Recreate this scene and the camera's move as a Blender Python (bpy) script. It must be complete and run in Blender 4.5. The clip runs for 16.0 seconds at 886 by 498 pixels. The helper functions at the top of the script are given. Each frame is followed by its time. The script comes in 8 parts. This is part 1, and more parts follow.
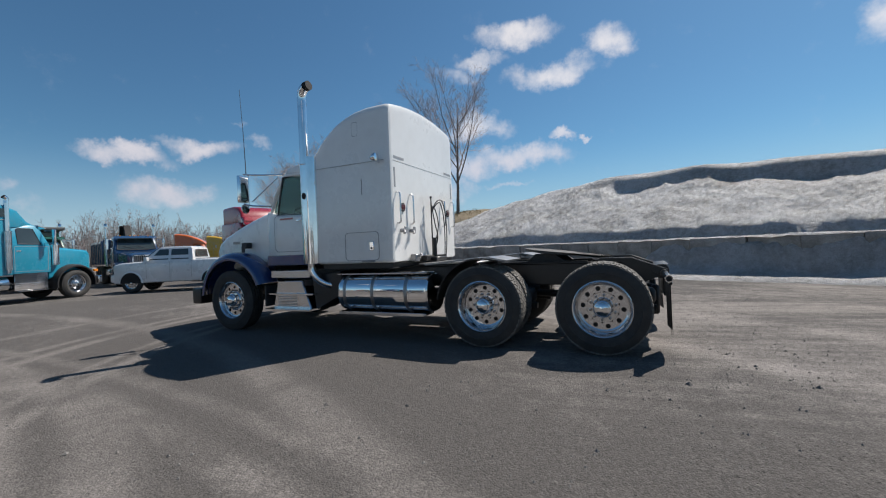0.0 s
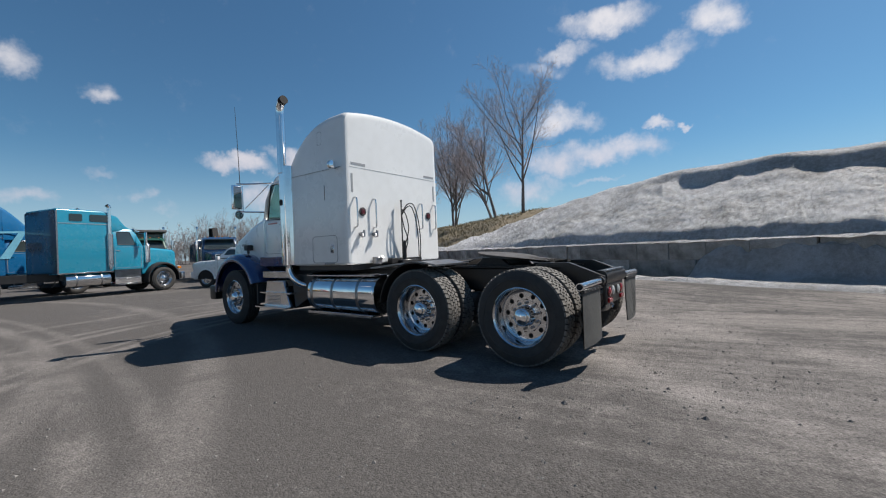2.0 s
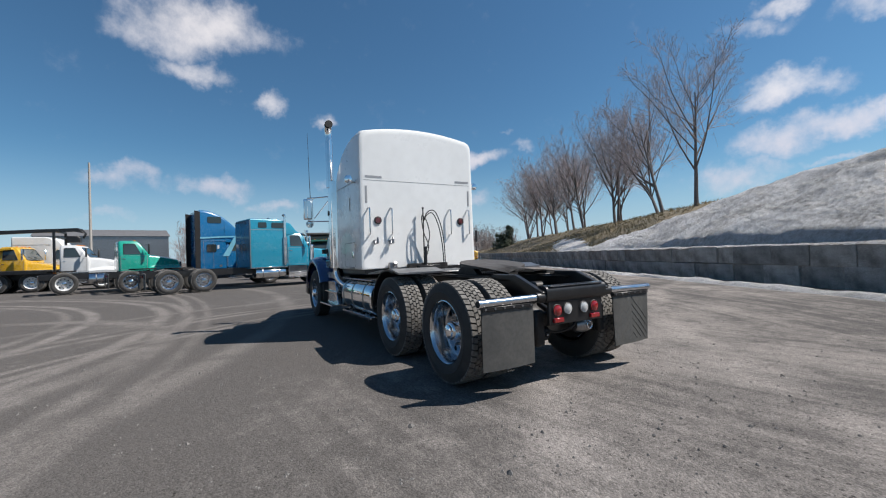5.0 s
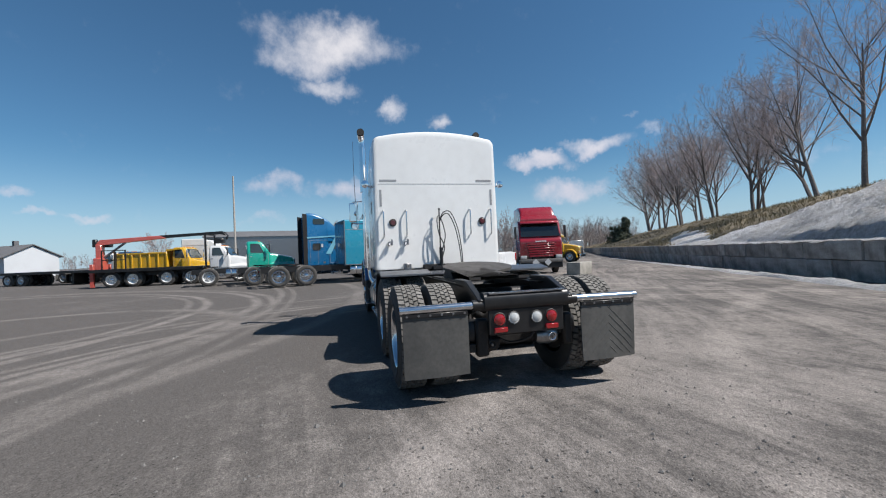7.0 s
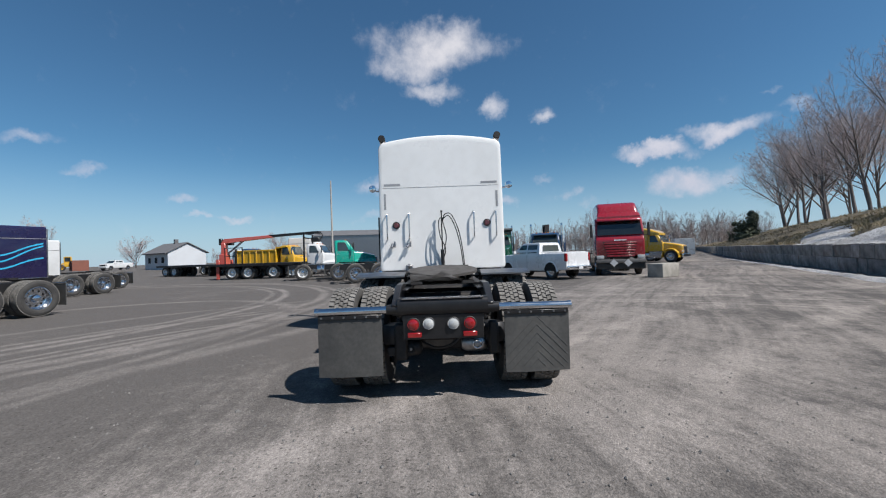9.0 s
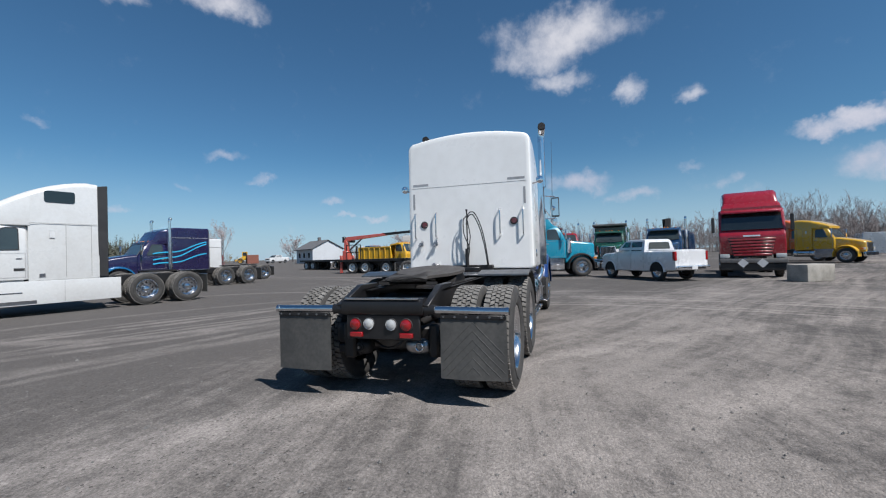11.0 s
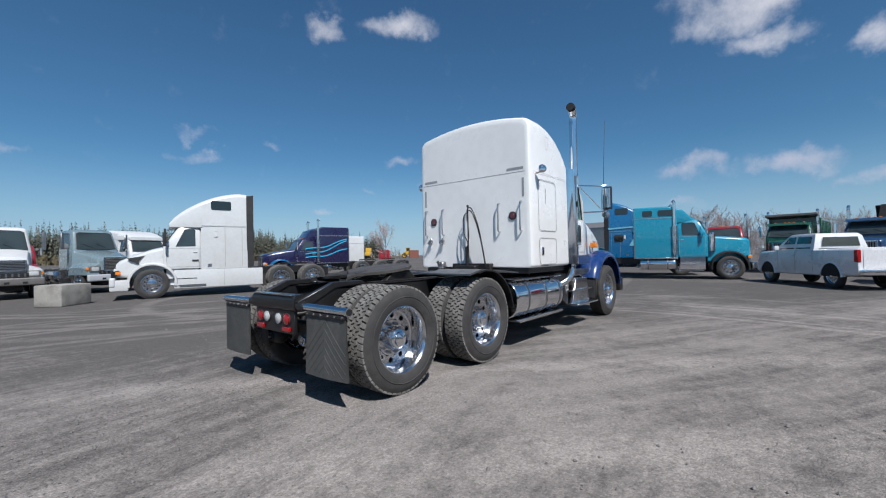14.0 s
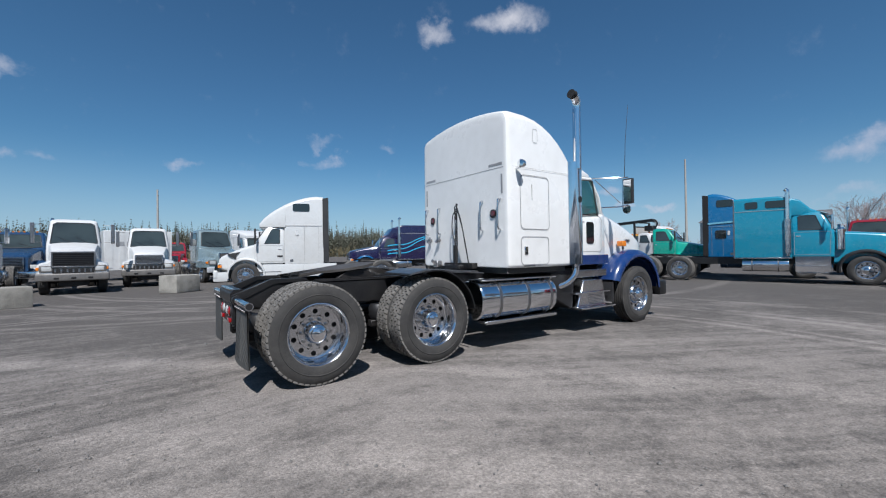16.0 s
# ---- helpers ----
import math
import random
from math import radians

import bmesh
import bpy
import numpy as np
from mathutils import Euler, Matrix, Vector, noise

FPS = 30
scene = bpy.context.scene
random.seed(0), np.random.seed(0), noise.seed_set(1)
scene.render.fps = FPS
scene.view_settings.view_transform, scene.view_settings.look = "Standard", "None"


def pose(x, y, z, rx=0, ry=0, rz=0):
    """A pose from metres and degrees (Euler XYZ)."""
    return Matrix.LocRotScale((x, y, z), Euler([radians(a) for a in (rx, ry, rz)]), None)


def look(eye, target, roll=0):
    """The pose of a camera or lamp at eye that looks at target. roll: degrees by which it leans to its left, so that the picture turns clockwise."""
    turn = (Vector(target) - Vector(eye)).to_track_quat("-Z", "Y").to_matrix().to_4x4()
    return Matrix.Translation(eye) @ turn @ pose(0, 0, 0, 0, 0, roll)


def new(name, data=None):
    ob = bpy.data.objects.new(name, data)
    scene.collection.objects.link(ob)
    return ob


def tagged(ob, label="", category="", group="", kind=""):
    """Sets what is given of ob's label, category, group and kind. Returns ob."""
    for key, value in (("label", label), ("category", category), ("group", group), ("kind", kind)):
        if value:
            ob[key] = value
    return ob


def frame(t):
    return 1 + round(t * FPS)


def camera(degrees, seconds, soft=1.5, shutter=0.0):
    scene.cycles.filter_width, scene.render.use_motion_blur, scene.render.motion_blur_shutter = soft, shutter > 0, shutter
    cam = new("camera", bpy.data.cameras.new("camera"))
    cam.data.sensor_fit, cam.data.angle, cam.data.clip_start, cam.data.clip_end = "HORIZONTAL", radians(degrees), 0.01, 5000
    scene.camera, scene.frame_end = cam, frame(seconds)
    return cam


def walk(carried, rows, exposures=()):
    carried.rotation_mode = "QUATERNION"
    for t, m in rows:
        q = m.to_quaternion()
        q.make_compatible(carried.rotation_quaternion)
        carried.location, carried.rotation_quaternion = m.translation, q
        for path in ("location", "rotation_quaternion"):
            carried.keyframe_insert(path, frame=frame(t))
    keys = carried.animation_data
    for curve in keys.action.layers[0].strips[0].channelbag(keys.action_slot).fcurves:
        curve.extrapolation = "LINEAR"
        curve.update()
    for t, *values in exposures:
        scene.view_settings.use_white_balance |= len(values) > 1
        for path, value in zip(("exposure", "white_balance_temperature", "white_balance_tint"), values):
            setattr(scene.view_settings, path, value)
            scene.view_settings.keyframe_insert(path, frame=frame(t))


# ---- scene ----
cam = camera(94.5, 16.0, soft=1.15)
ROWS = [
    (0.0, -0.345, 5.779, 1.231, 89.85, 2.42, -154.89),
    (0.5, -0.755, 5.565, 1.222, 89.92, 2.40, -152.04),
    (1.0, -1.160, 5.337, 1.216, 90.03, 2.36, -149.25),
    (1.5, -1.520, 5.117, 1.216, 90.10, 2.32, -146.50),
    (2.0, -1.878, 4.890, 1.217, 90.19, 2.30, -143.49),
    (2.5, -2.201, 4.645, 1.215, 90.34, 2.22, -140.12),
    (3.0, -2.500, 4.365, 1.209, 90.45, 2.15, -136.35),
    (3.5, -2.777, 4.064, 1.211, 90.59, 2.13, -132.24),
    (4.0, -3.052, 3.753, 1.220, 90.74, 2.05, -127.83),
    (6.5, -3.928, 1.965, 1.306, 90.57, 2.22, -107.93),
    (7.0, -4.048, 1.577, 1.298, 90.62, 2.36, -103.78),
    (7.5, -4.151, 1.189, 1.304, 90.69, 2.27, -99.98),
    (8.0, -4.229, 0.792, 1.315, 90.75, 2.13, -96.54),
    (8.5, -4.279, 0.386, 1.314, 90.77, 2.04, -93.28),
    (9.0, -4.302, -0.035, 1.310, 90.80, 1.96, -89.75),
    (9.5, -4.301, -0.446, 1.309, 90.79, 1.87, -85.81),
    (10.0, -4.246, -0.862, 1.310, 90.81, 1.84, -81.41),
    (12.5, -3.438, -2.755, 1.297, 90.88, 1.38, -59.94),
    (13.0, -3.197, -3.109, 1.282, 90.94, 1.36, -56.47),
    (13.5, -2.947, -3.467, 1.271, 90.92, 1.22, -53.27),
    (14.0, -2.673, -3.826, 1.276, 90.80, 1.14, -50.15),
    (14.5, -2.367, -4.180, 1.286, 90.66, 1.09, -46.85),
    (15.0, -2.026, -4.514, 1.290, 90.59, 1.00, -43.01),
    (15.5, -1.693, -4.808, 1.288, 90.58, 0.92, -39.19),
    (16.0, -1.324, -5.087, 1.282, 90.57, 0.80, -35.23),
]
walk(cam, [(t, pose(x, y, z, rx, ry, rz)) for t, x, y, z, rx, ry, rz in ROWS],
     [(0.0, 0.16, 6800, 10), (2.0, 0.17, 6750, 10), (4.0, 0.22, 6700, 10), (6.5, 0.26, 6600, 10), (9.0, 0.17, 6500, 10), (12.5, 0.035, 6250, 10), (16.0, 0.005, 6200, 10)])

# ---- light ----
SUN_TO = Vector((-1.40, -2.50, 3.70)).normalized()      # towards the sun
sun_data = bpy.data.lights.new("sun", "SUN")
sun_data.energy, sun_data.angle, sun_data.color = 5.8, radians(0.5), (1.0, 0.962, 0.925)
sun = new("sun", sun_data)
sun.matrix_world = look((0, 0, 40), Vector((0, 0, 40)) - SUN_TO)

world = bpy.data.worlds.new("sky")
scene.world = world
world.use_nodes = True
scene.view_settings.exposure = 0.14


class Nodes:
    """Short hand for building node trees."""

    def __init__(self, tree):
        self.t = tree
        self.n, self.l = tree.nodes, tree.links

    def add(self, kind, **sets):
        nd = self.n.new(kind)
        for key, value in sets.items():
            setattr(nd, key, value)
        return nd

    def put(self, sock, value):
        if isinstance(value, bpy.types.NodeSocket):
            self.l.new(value, sock)
        elif value is not None:
            sock.default_value = value

    def math(self, op, a, b=None, c=None, clamp=False):
        nd = self.add("ShaderNodeMath", operation=op, use_clamp=clamp)
        for s, v in zip(nd.inputs, (a, b, c)):
            self.put(s, v)
        return nd.outputs[0]

    def vmath(self, op, a, b=None, out=0):
        nd = self.add("ShaderNodeVectorMath", operation=op)
        for s, v in zip(nd.inputs, (a, b)):
            self.put(s, v)
        return nd.outputs[out]

    def noise(self, vec, scale, detail=3.0, rough=0.55, out=0, distort=0.0):
        nd = self.add("ShaderNodeTexNoise")
        self.put(nd.inputs["Vector"], vec)
        nd.inputs["Scale"].default_value = scale
        nd.inputs["Detail"].default_value = detail
        nd.inputs["Roughness"].default_value = rough
        nd.inputs["Distortion"].default_value = distort
        return nd.outputs[out]

    def ramp(self, fac, a, b, lo=0.0, hi=1.0, smooth=True):
        nd = self.add("ShaderNodeMapRange", interpolation_type="SMOOTHSTEP" if smooth else "LINEAR")
        self.put(nd.inputs["Value"], fac)
        for k, v in (("From Min", a), ("From Max", b), ("To Min", lo), ("To Max", hi)):
            nd.inputs[k].default_value = v
        return nd.outputs[0]

    def mix(self, fac, a, b, kind="RGBA", blend="MIX"):
        nd = self.add("ShaderNodeMix", data_type=kind, blend_type=blend)
        i = {"RGBA": (0, 6, 7, 2), "FLOAT": (0, 2, 3, 0)}[kind]
        self.put(nd.inputs[i[0]], fac)
        self.put(nd.inputs[i[1]], a)
        self.put(nd.inputs[i[2]], b)
        return nd.outputs[i[3]]


def rgb(c):
    return (c[0], c[1], c[2], 1.0)


# Sky, with fair-weather clouds: azimuth (degrees from +x towards +y), elevation, half width, half height, strength
CLOUDS = [
    (-0.2, 27.0, 9.5, 3.6, 0.95), (3.5, 25.4, 6.0, 3.4, 0.85), (0.8, 22.0, 4.6, 1.9, 0.85), (-7.2, 19.2, 2.6, 1.3, 0.70), (-14.2, 17.7, 2.3, 1.1, 0.70),
    (-34.8, 13.2, 5.0, 1.4, 0.95), (-27.3, 11.6, 6.0, 1.3, 1.00), (-31.2, 8.0, 6.2, 2.0, 0.85), (-41.5, 14.4, 2.2, 0.9, 0.60), (-38.9, 16.5, 0.8, 0.5, 0.5),
    (-76.2, 26.4, 6.2, 1.8, 1.00), (-81.0, 21.8, 7.0, 2.0, 1.00), (-87.7, 24.4, 2.8, 2.6, 1.00), (-70.3, 24.2, 4.2, 1.4, 0.90), (-113.8, 19.0, 3.4, 3.0, 1.00), (-115.4, 16.1, 1.9, 0.9, 0.90),
    (-70.3, 16.2, 5.2, 2.2, 1.00), (-76.5, 12.1, 7.8, 2.0, 1.00), (-69.0, 11.2, 4.8, 2.4, 0.90), (-82.1, 14.2, 1.7, 0.7, 0.90), (-84.8, 14.1, 0.9, 0.6, 0.90), (-74.3, 8.1, 3.9, 0.55, 0.80),
    (-67.4, 22.6, 4.0, 1.5, 0.70), (-66.0, 8.0, 5.5, 2.2, 0.75), (-56.0, 9.0, 4.0, 1.2, 0.45),
    (8.2, 9.6, 3.8, 1.6, 0.72), (-0.5, 9.1, 5.8, 1.8, 0.74), (-7.6, 7.2, 3.6, 1.2, 0.62), (-14.0, 10.0, 1.9, 0.7, 0.45), (-17.0, 7.5, 1.8, 0.9, 0.45), (-19.6, 5.8, 2.2, 0.9, 0.50), (10.0, 5.3, 3.4, 0.9, 0.50),
    (26.6, 5.4, 2.6, 0.8, 0.78), (30.7, 5.5, 2.3, 0.6, 0.70), (32.4, 7.6, 2.0, 0.8, 0.74), (41.9, 9.4, 1.9, 0.7, 0.53), (46.0, 13.2, 3.2, 1.0, 0.66), (50.3, 9.0, 1.8, 0.6, 0.51), (55.9, 6.0, 2.0, 0.7, 0.57),
    (62.5, 14.1, 1.7, 0.7, 0.44), (70.6, 14.5, 2.4, 0.8, 0.53), (70.0, 12.5, 2.2, 0.8, 0.53), (73.0, 12.8, 1.4, 0.6, 0.38), (86.7, 10.7, 2.9, 0.8, 0.61), (98.6, 10.6, 1.7, 0.9, 0.53), (101.5, 9.6, 1.2, 0.6, 0.44), (102.3, 18.8, 2.2, 1.2, 0.66),
    (45.2, 29.1, 5.4, 1.9, 0.85), (54.9, 28.8, 3.0, 1.8, 0.80), (-13.9, 18.6, 2.0, 0.9, 0.40), (160.0, 24.0, 9.0, 3.0, 0.90), (-170.0, 15.0, 10.0, 2.4, 0.80), (130.0, 18.0, 8.0, 2.2, 0.80),
]


def build_sky():
    t = Nodes(world.node_tree)
    t.n.clear()
    out = t.add("ShaderNodeOutputWorld")
    bg = t.add("ShaderNodeBackground")
    sky = t.add("ShaderNodeTexSky", sky_type="NISHITA", sun_disc=False)
    sky.sun_elevation = math.asin(SUN_TO.z)
    sky.sun_rotation = math.atan2(SUN_TO.x, SUN_TO.y)
    sky.altitude, sky.air_density, sky.dust_density, sky.ozone_density = 100, 1.0, 0.35, 2.5
    d = t.add("ShaderNodeTexCoord").outputs["Generated"]
    warp = t.noise(d, 9.0, 5.0, 0.62, out=1)
    warp = t.vmath("SUBTRACT", warp, (0.5, 0.5, 0.5))
    sc = t.add("ShaderNodeVectorMath", operation="SCALE")
    t.put(sc.inputs[0], warp)
    sc.inputs["Scale"].default_value = 0.115
    dd = t.vmath("NORMALIZE", t.vmath("ADD", d, sc.outputs[0]))
    total = None
    for az, el, hw, hh, strength in CLOUDS:
        a, e = radians(az), radians(el)
        c = Vector((math.cos(a) * math.cos(e), math.sin(a) * math.cos(e), math.sin(e)))
        side = Vector((-math.sin(a), math.cos(a), 0))
        up = c.cross(side)
        u = t.vmath("DOT_PRODUCT", dd, tuple(side / radians(hw)), out=1)
        v = t.vmath("DOT_PRODUCT", dd, tuple(up / radians(hh)), out=1)
        v0 = up.dot(c) / radians(hh)
        v = t.math("SUBTRACT", v, v0)
        r2 = t.math("ADD", t.math("MULTIPLY", u, u), t.math("MULTIPLY", v, v))
        front = t.math("GREATER_THAN", t.vmath("DOT_PRODUCT", dd, tuple(c), out=1), 0.5)
        m = t.math("MULTIPLY", t.ramp(r2, 1.15, 0.0, 0.0, strength, smooth=False), front)
        total = m if total is None else t.math("MAXIMUM", total, m)
    fluff = t.noise(d, 19.0, 8.0, 0.62)
    dens = t.ramp(t.math("ADD", total, t.math("MULTIPLY", t.math("SUBTRACT", fluff, 0.5), 1.35)), 0.12, 1.30)
    haze = t.noise(d, 5.0, 5.0, 0.6)
    shade = t.ramp(t.math("SUBTRACT", total, t.math("MULTIPLY", haze, 0.5)), -0.1, 0.8)
    cloud = t.mix(shade, (9.0, 9.0, 9.9, 1), (12.3, 11.8, 11.9, 1))
    zen = t.add("ShaderNodeSeparateXYZ")
    t.put(zen.inputs[0], d)
    cloud = t.mix(t.ramp(zen.outputs[2], 0.34, 0.10, 0.0, 1.0), cloud, (9.6, 8.7, 9.5, 1))
    tint = t.mix(1.0, sky.outputs[0], (0.59, 0.95, 1.10, 1), blend="MULTIPLY")
    up = t.add("ShaderNodeSeparateXYZ")
    t.put(up.inputs[0], d)
    low = t.ramp(up.outputs[2], 0.26, -0.02, 0.0, 1.0)
    tint = t.mix(t.math("MULTIPLY", t.math("POWER", low, 1.5), 0.78), tint, (5.6, 7.3, 9.2, 1))
    t.put(bg.inputs["Color"], t.mix(t.math("MULTIPLY", dens, 0.74), tint, cloud))
    bg.inputs["Strength"].default_value = 0.073
    t.l.new(bg.outputs[0], out.inputs[0])


build_sky()

# ---- materials ----


def material(name, base, rough=0.5, metal=0.0, second=None, scale=3.0, amount=0.6, fine=60.0, fine_amount=0.15, bump=0.0, bump_scale=200.0,
             coat=0.0, rough_var=0.1, dust=0.0, dust_color=(0.30, 0.27, 0.23), each=0.0):
    """A surface with wear at two scales: broad patches of a second colour and fine grain, and relief."""
    m = bpy.data.materials.new(name)
    m.use_nodes = True
    t = Nodes(m.node_tree)
    b = t.n["Principled BSDF"]
    co = t.add("ShaderNodeTexCoord").outputs["Object"]
    big = t.noise(co, scale, 4.0, 0.6)
    small = t.noise(co, fine, 3.0, 0.6)
    second = second or tuple(c * 0.72 for c in base)
    col = t.mix(t.ramp(big, 0.35, 0.75, 0.0, amount), rgb(base), rgb(second))
    dark = t.ramp(small, 0.3, 0.7, 1.0 - fine_amount, 1.0 + fine_amount, smooth=False)
    gm = t.add("ShaderNodeVectorMath", operation="SCALE")
    t.put(gm.inputs[0], col)
    t.put(gm.inputs["Scale"], dark)
    col = gm.outputs[0]
    if each:
        rnd = t.add("ShaderNodeObjectInfo").outputs["Random"]
        g2 = t.add("ShaderNodeVectorMath", operation="SCALE")
        t.put(g2.inputs[0], col)
        t.put(g2.inputs["Scale"], t.ramp(rnd, 0.0, 1.0, 1.0 - each, 1.0 + each, smooth=False))
        col = g2.outputs[0]
    r = t.math("ADD", t.math("MULTIPLY", t.math("SUBTRACT", big, 0.5), rough_var * 2), rough, clamp=True)
    if dust:
        pos = t.add("ShaderNodeNewGeometry").outputs["Position"]
        dn = t.noise(pos, 7.0, 6.0, 0.7)
        d = t.ramp(dn, 0.42, 0.72, 0.0, dust)
        col = t.mix(d, col, rgb(dust_color))
        r = t.math("ADD", r, t.math("MULTIPLY", d, 0.4), clamp=True)
    t.put(b.inputs["Base Color"], col)
    t.put(b.inputs["Roughness"], r)
    b.inputs["Metallic"].default_value = metal
    b.inputs["Coat Weight"].default_value = coat
    b.inputs["Coat Roughness"].default_value = 0.06
    if bump:
        bp = t.add("ShaderNodeBump")
        bp.inputs["Strength"].default_value = 0.6
        bp.inputs["Distance"].default_value = bump
        t.put(bp.inputs["Height"], t.noise(co, bump_scale, 3.0, 0.6))
        t.put(b.inputs["Normal"], bp.outputs[0])
    return m


def glass_material(name, tint, rough=0.02):
    m = bpy.data.materials.new(name)
    m.use_nodes = True
    t = Nodes(m.node_tree)
    b = t.n["Principled BSDF"]
    b.inputs["Base Color"].default_value = rgb(tint)
    b.inputs["Roughness"].default_value = rough
    b.inputs["Transmission Weight"].default_value = 1.0
    b.inputs["IOR"].default_value = 1.45
    return m


def lamp_lens(name, base):
    m = material(name, base, 0.12, coat=1.0, fine=300, fine_amount=0.2)
    return m


WHITE = material("white_paint", (0.79, 0.79, 0.77), 0.28, second=(0.70, 0.70, 0.68), scale=1.3, amount=0.4, fine=14, fine_amount=0.02, coat=0.6, dust=0.10)
WHITE_DULL = material("white_plastic", (0.58, 0.59, 0.59), 0.36, second=(0.49, 0.49, 0.48), scale=2, amount=0.5, fine=18, fine_amount=0.03, dust=0.12)
WHITE_OLD = material("old_white_paint", (0.56, 0.57, 0.565), 0.28, second=(0.49, 0.49, 0.475), scale=1.3, amount=0.5, fine=14, fine_amount=0.03, coat=0.5, dust=0.12)
NAVY = material("navy_paint", (0.006, 0.030, 0.125), 0.22, second=(0.008, 0.036, 0.15), coat=1.0, dust=0.06, fine_amount=0.03)
CHROME = material("chrome", (0.80, 0.81, 0.83), 0.07, 1.0, second=(0.7, 0.7, 0.7), scale=5, amount=0.5, fine=40, fine_amount=0.03, rough_var=0.05, dust=0.05)
ALU = material("polished_aluminium", (0.66, 0.67, 0.69), 0.17, 1.0, second=(0.55, 0.55, 0.56), scale=6, amount=0.7, fine=90, fine_amount=0.05, rough_var=0.12, dust=0.10)
STEEL = material("worn_steel", (0.34, 0.34, 0.35), 0.38, 1.0, second=(0.2, 0.19, 0.18), scale=8, amount=0.7, fine=60, fine_amount=0.15, dust=0.25)
BLACK = material("black_paint", (0.010, 0.010, 0.011), 0.36, second=(0.018, 0.017, 0.016), scale=4, amount=0.6, fine=50, fine_amount=0.2, dust=0.08, dust_color=(0.06, 0.055, 0.05))
GREASE = material("greasy_steel", (0.013, 0.012, 0.012), 0.5, 0.3, second=(0.03, 0.027, 0.025), scale=9, amount=0.8, fine=70, fine_amount=0.3, bump=0.004, bump_scale=50, dust=0.12, dust_color=(0.06, 0.055, 0.05))
PLASTIC = material("black_plastic", (0.02, 0.02, 0.021), 0.55, second=(0.035, 0.035, 0.035), fine=80, fine_amount=0.15, bump=0.001, bump_scale=300)
TYRE = material("tyre_rubber", (0.030, 0.029, 0.028), 0.82, second=(0.055, 0.052, 0.048), scale=7, amount=0.7, fine=120, fine_amount=0.2, bump=0.002, bump_scale=150, dust=0.16, dust_color=(0.11, 0.105, 0.098))
TREAD = material("dusty_tread", (0.155, 0.147, 0.135), 0.9, second=(0.07, 0.066, 0.06), scale=12, amount=0.9, fine=120, fine_amount=0.25, dust=0.55, dust_color=(0.27, 0.255, 0.235))
FLAP = material("rubber_flap", (0.048, 0.048, 0.046), 0.7, second=(0.085, 0.085, 0.08), scale=2.0, amount=0.5, fine=30, fine_amount=0.16, dust=0.18, dust_color=(0.16, 0.15, 0.135))
HOSE = material("hose_rubber", (0.015, 0.015, 0.016), 0.5)
# near-black for trim and panes; also closes openings, standing for their inner shade
DARK = material("black_trim_and_opening_shade", (0.008, 0.008, 0.009), 0.8)
SEAM = material("body_seam", (0.30, 0.30, 0.30), 0.7)
GREYTAPE = material("reflective_tape", (0.30, 0.31, 0.32), 0.35, second=(0.22, 0.22, 0.22), fine=200, fine_amount=0.2)
REDLENS = lamp_lens("red_lens", (0.30, 0.008, 0.010))
DARKLENS = lamp_lens("dark_red_lens", (0.10, 0.012, 0.015))
CLEARLENS = lamp_lens("clear_lens", (0.50, 0.51, 0.50))
AMBER = lamp_lens("amber_lens", (0.75, 0.22, 0.02))
MIRROR = material("mirror_glass", (0.8, 0.82, 0.84), 0.02, 1.0, fine_amount=0.0, amount=0.0, rough_var=0.0)
SEAT = material("seat_fabric", (0.05, 0.045, 0.045), 0.85)
GLASS = glass_material("cab_glass", (0.34, 0.52, 0.48))
TINT = material("tinted_glass", (0.012, 0.016, 0.017), 0.04, coat=1.0, fine_amount=0.0, rough_var=0.0)
CABGLASS = material("cab_window_glass", (0.040, 0.052, 0.050), 0.05, second=(0.024, 0.030, 0.029), scale=1.1, amount=0.8, coat=1.0, fine_amount=0.0, rough_var=0.0)
CONCRETE = material("cast_concrete", (0.31, 0.295, 0.262), 0.9, second=(0.17, 0.16, 0.14), scale=2.2, amount=0.9, fine=45, fine_amount=0.16, bump=0.006, bump_scale=60, each=0.16)
WALLSTONE = material("wall_concrete", (0.31, 0.295, 0.275), 0.92, second=(0.14, 0.13, 0.12), scale=1.9, amount=1.0, fine=35, fine_amount=0.26, bump=0.01, bump_scale=40, each=0.22)
BARK = material("bark", (0.150, 0.130, 0.122), 0.95, second=(0.09, 0.080, 0.075), scale=5, amount=0.9, fine=40, fine_amount=0.25, bump=0.02, bump_scale=25)
TWIG = material("twigs", (0.40, 0.34, 0.33), 0.95, second=(0.30, 0.25, 0.245), scale=1, amount=0.9)


def paint(name, base, **kw):
    args = dict(rough=0.27, coat=0.8, scale=0.8, amount=0.25, fine=16, fine_amount=0.03, dust=0.06)
    args.update(kw)
    return material(name, base, **args)


TURQ = paint("turquoise_paint", (0.008, 0.220, 0.330))
# much darker blue than TURQ, for the turquoise sleeper's rear panel only
TURQ_DARK = paint("deep_blue_rear", (0.006, 0.025, 0.075))
BLUE_MID = paint("mid_blue_paint", (0.005, 0.120, 0.285))
INDIGO = paint("indigo_paint", (0.010, 0.008, 0.045), dust=0.03)
CYAN = paint("cyan_stripe", (0.03, 0.38, 0.60))
RED = paint("red_paint", (0.26, 0.008, 0.018))
CRANE_RED = paint("crane_red_paint", (0.50, 0.09, 0.07))
YELLOW = paint("yellow_paint", (0.60, 0.34, 0.014), dust=0.2)
GREEN = paint("green_paint", (0.007, 0.070, 0.040))
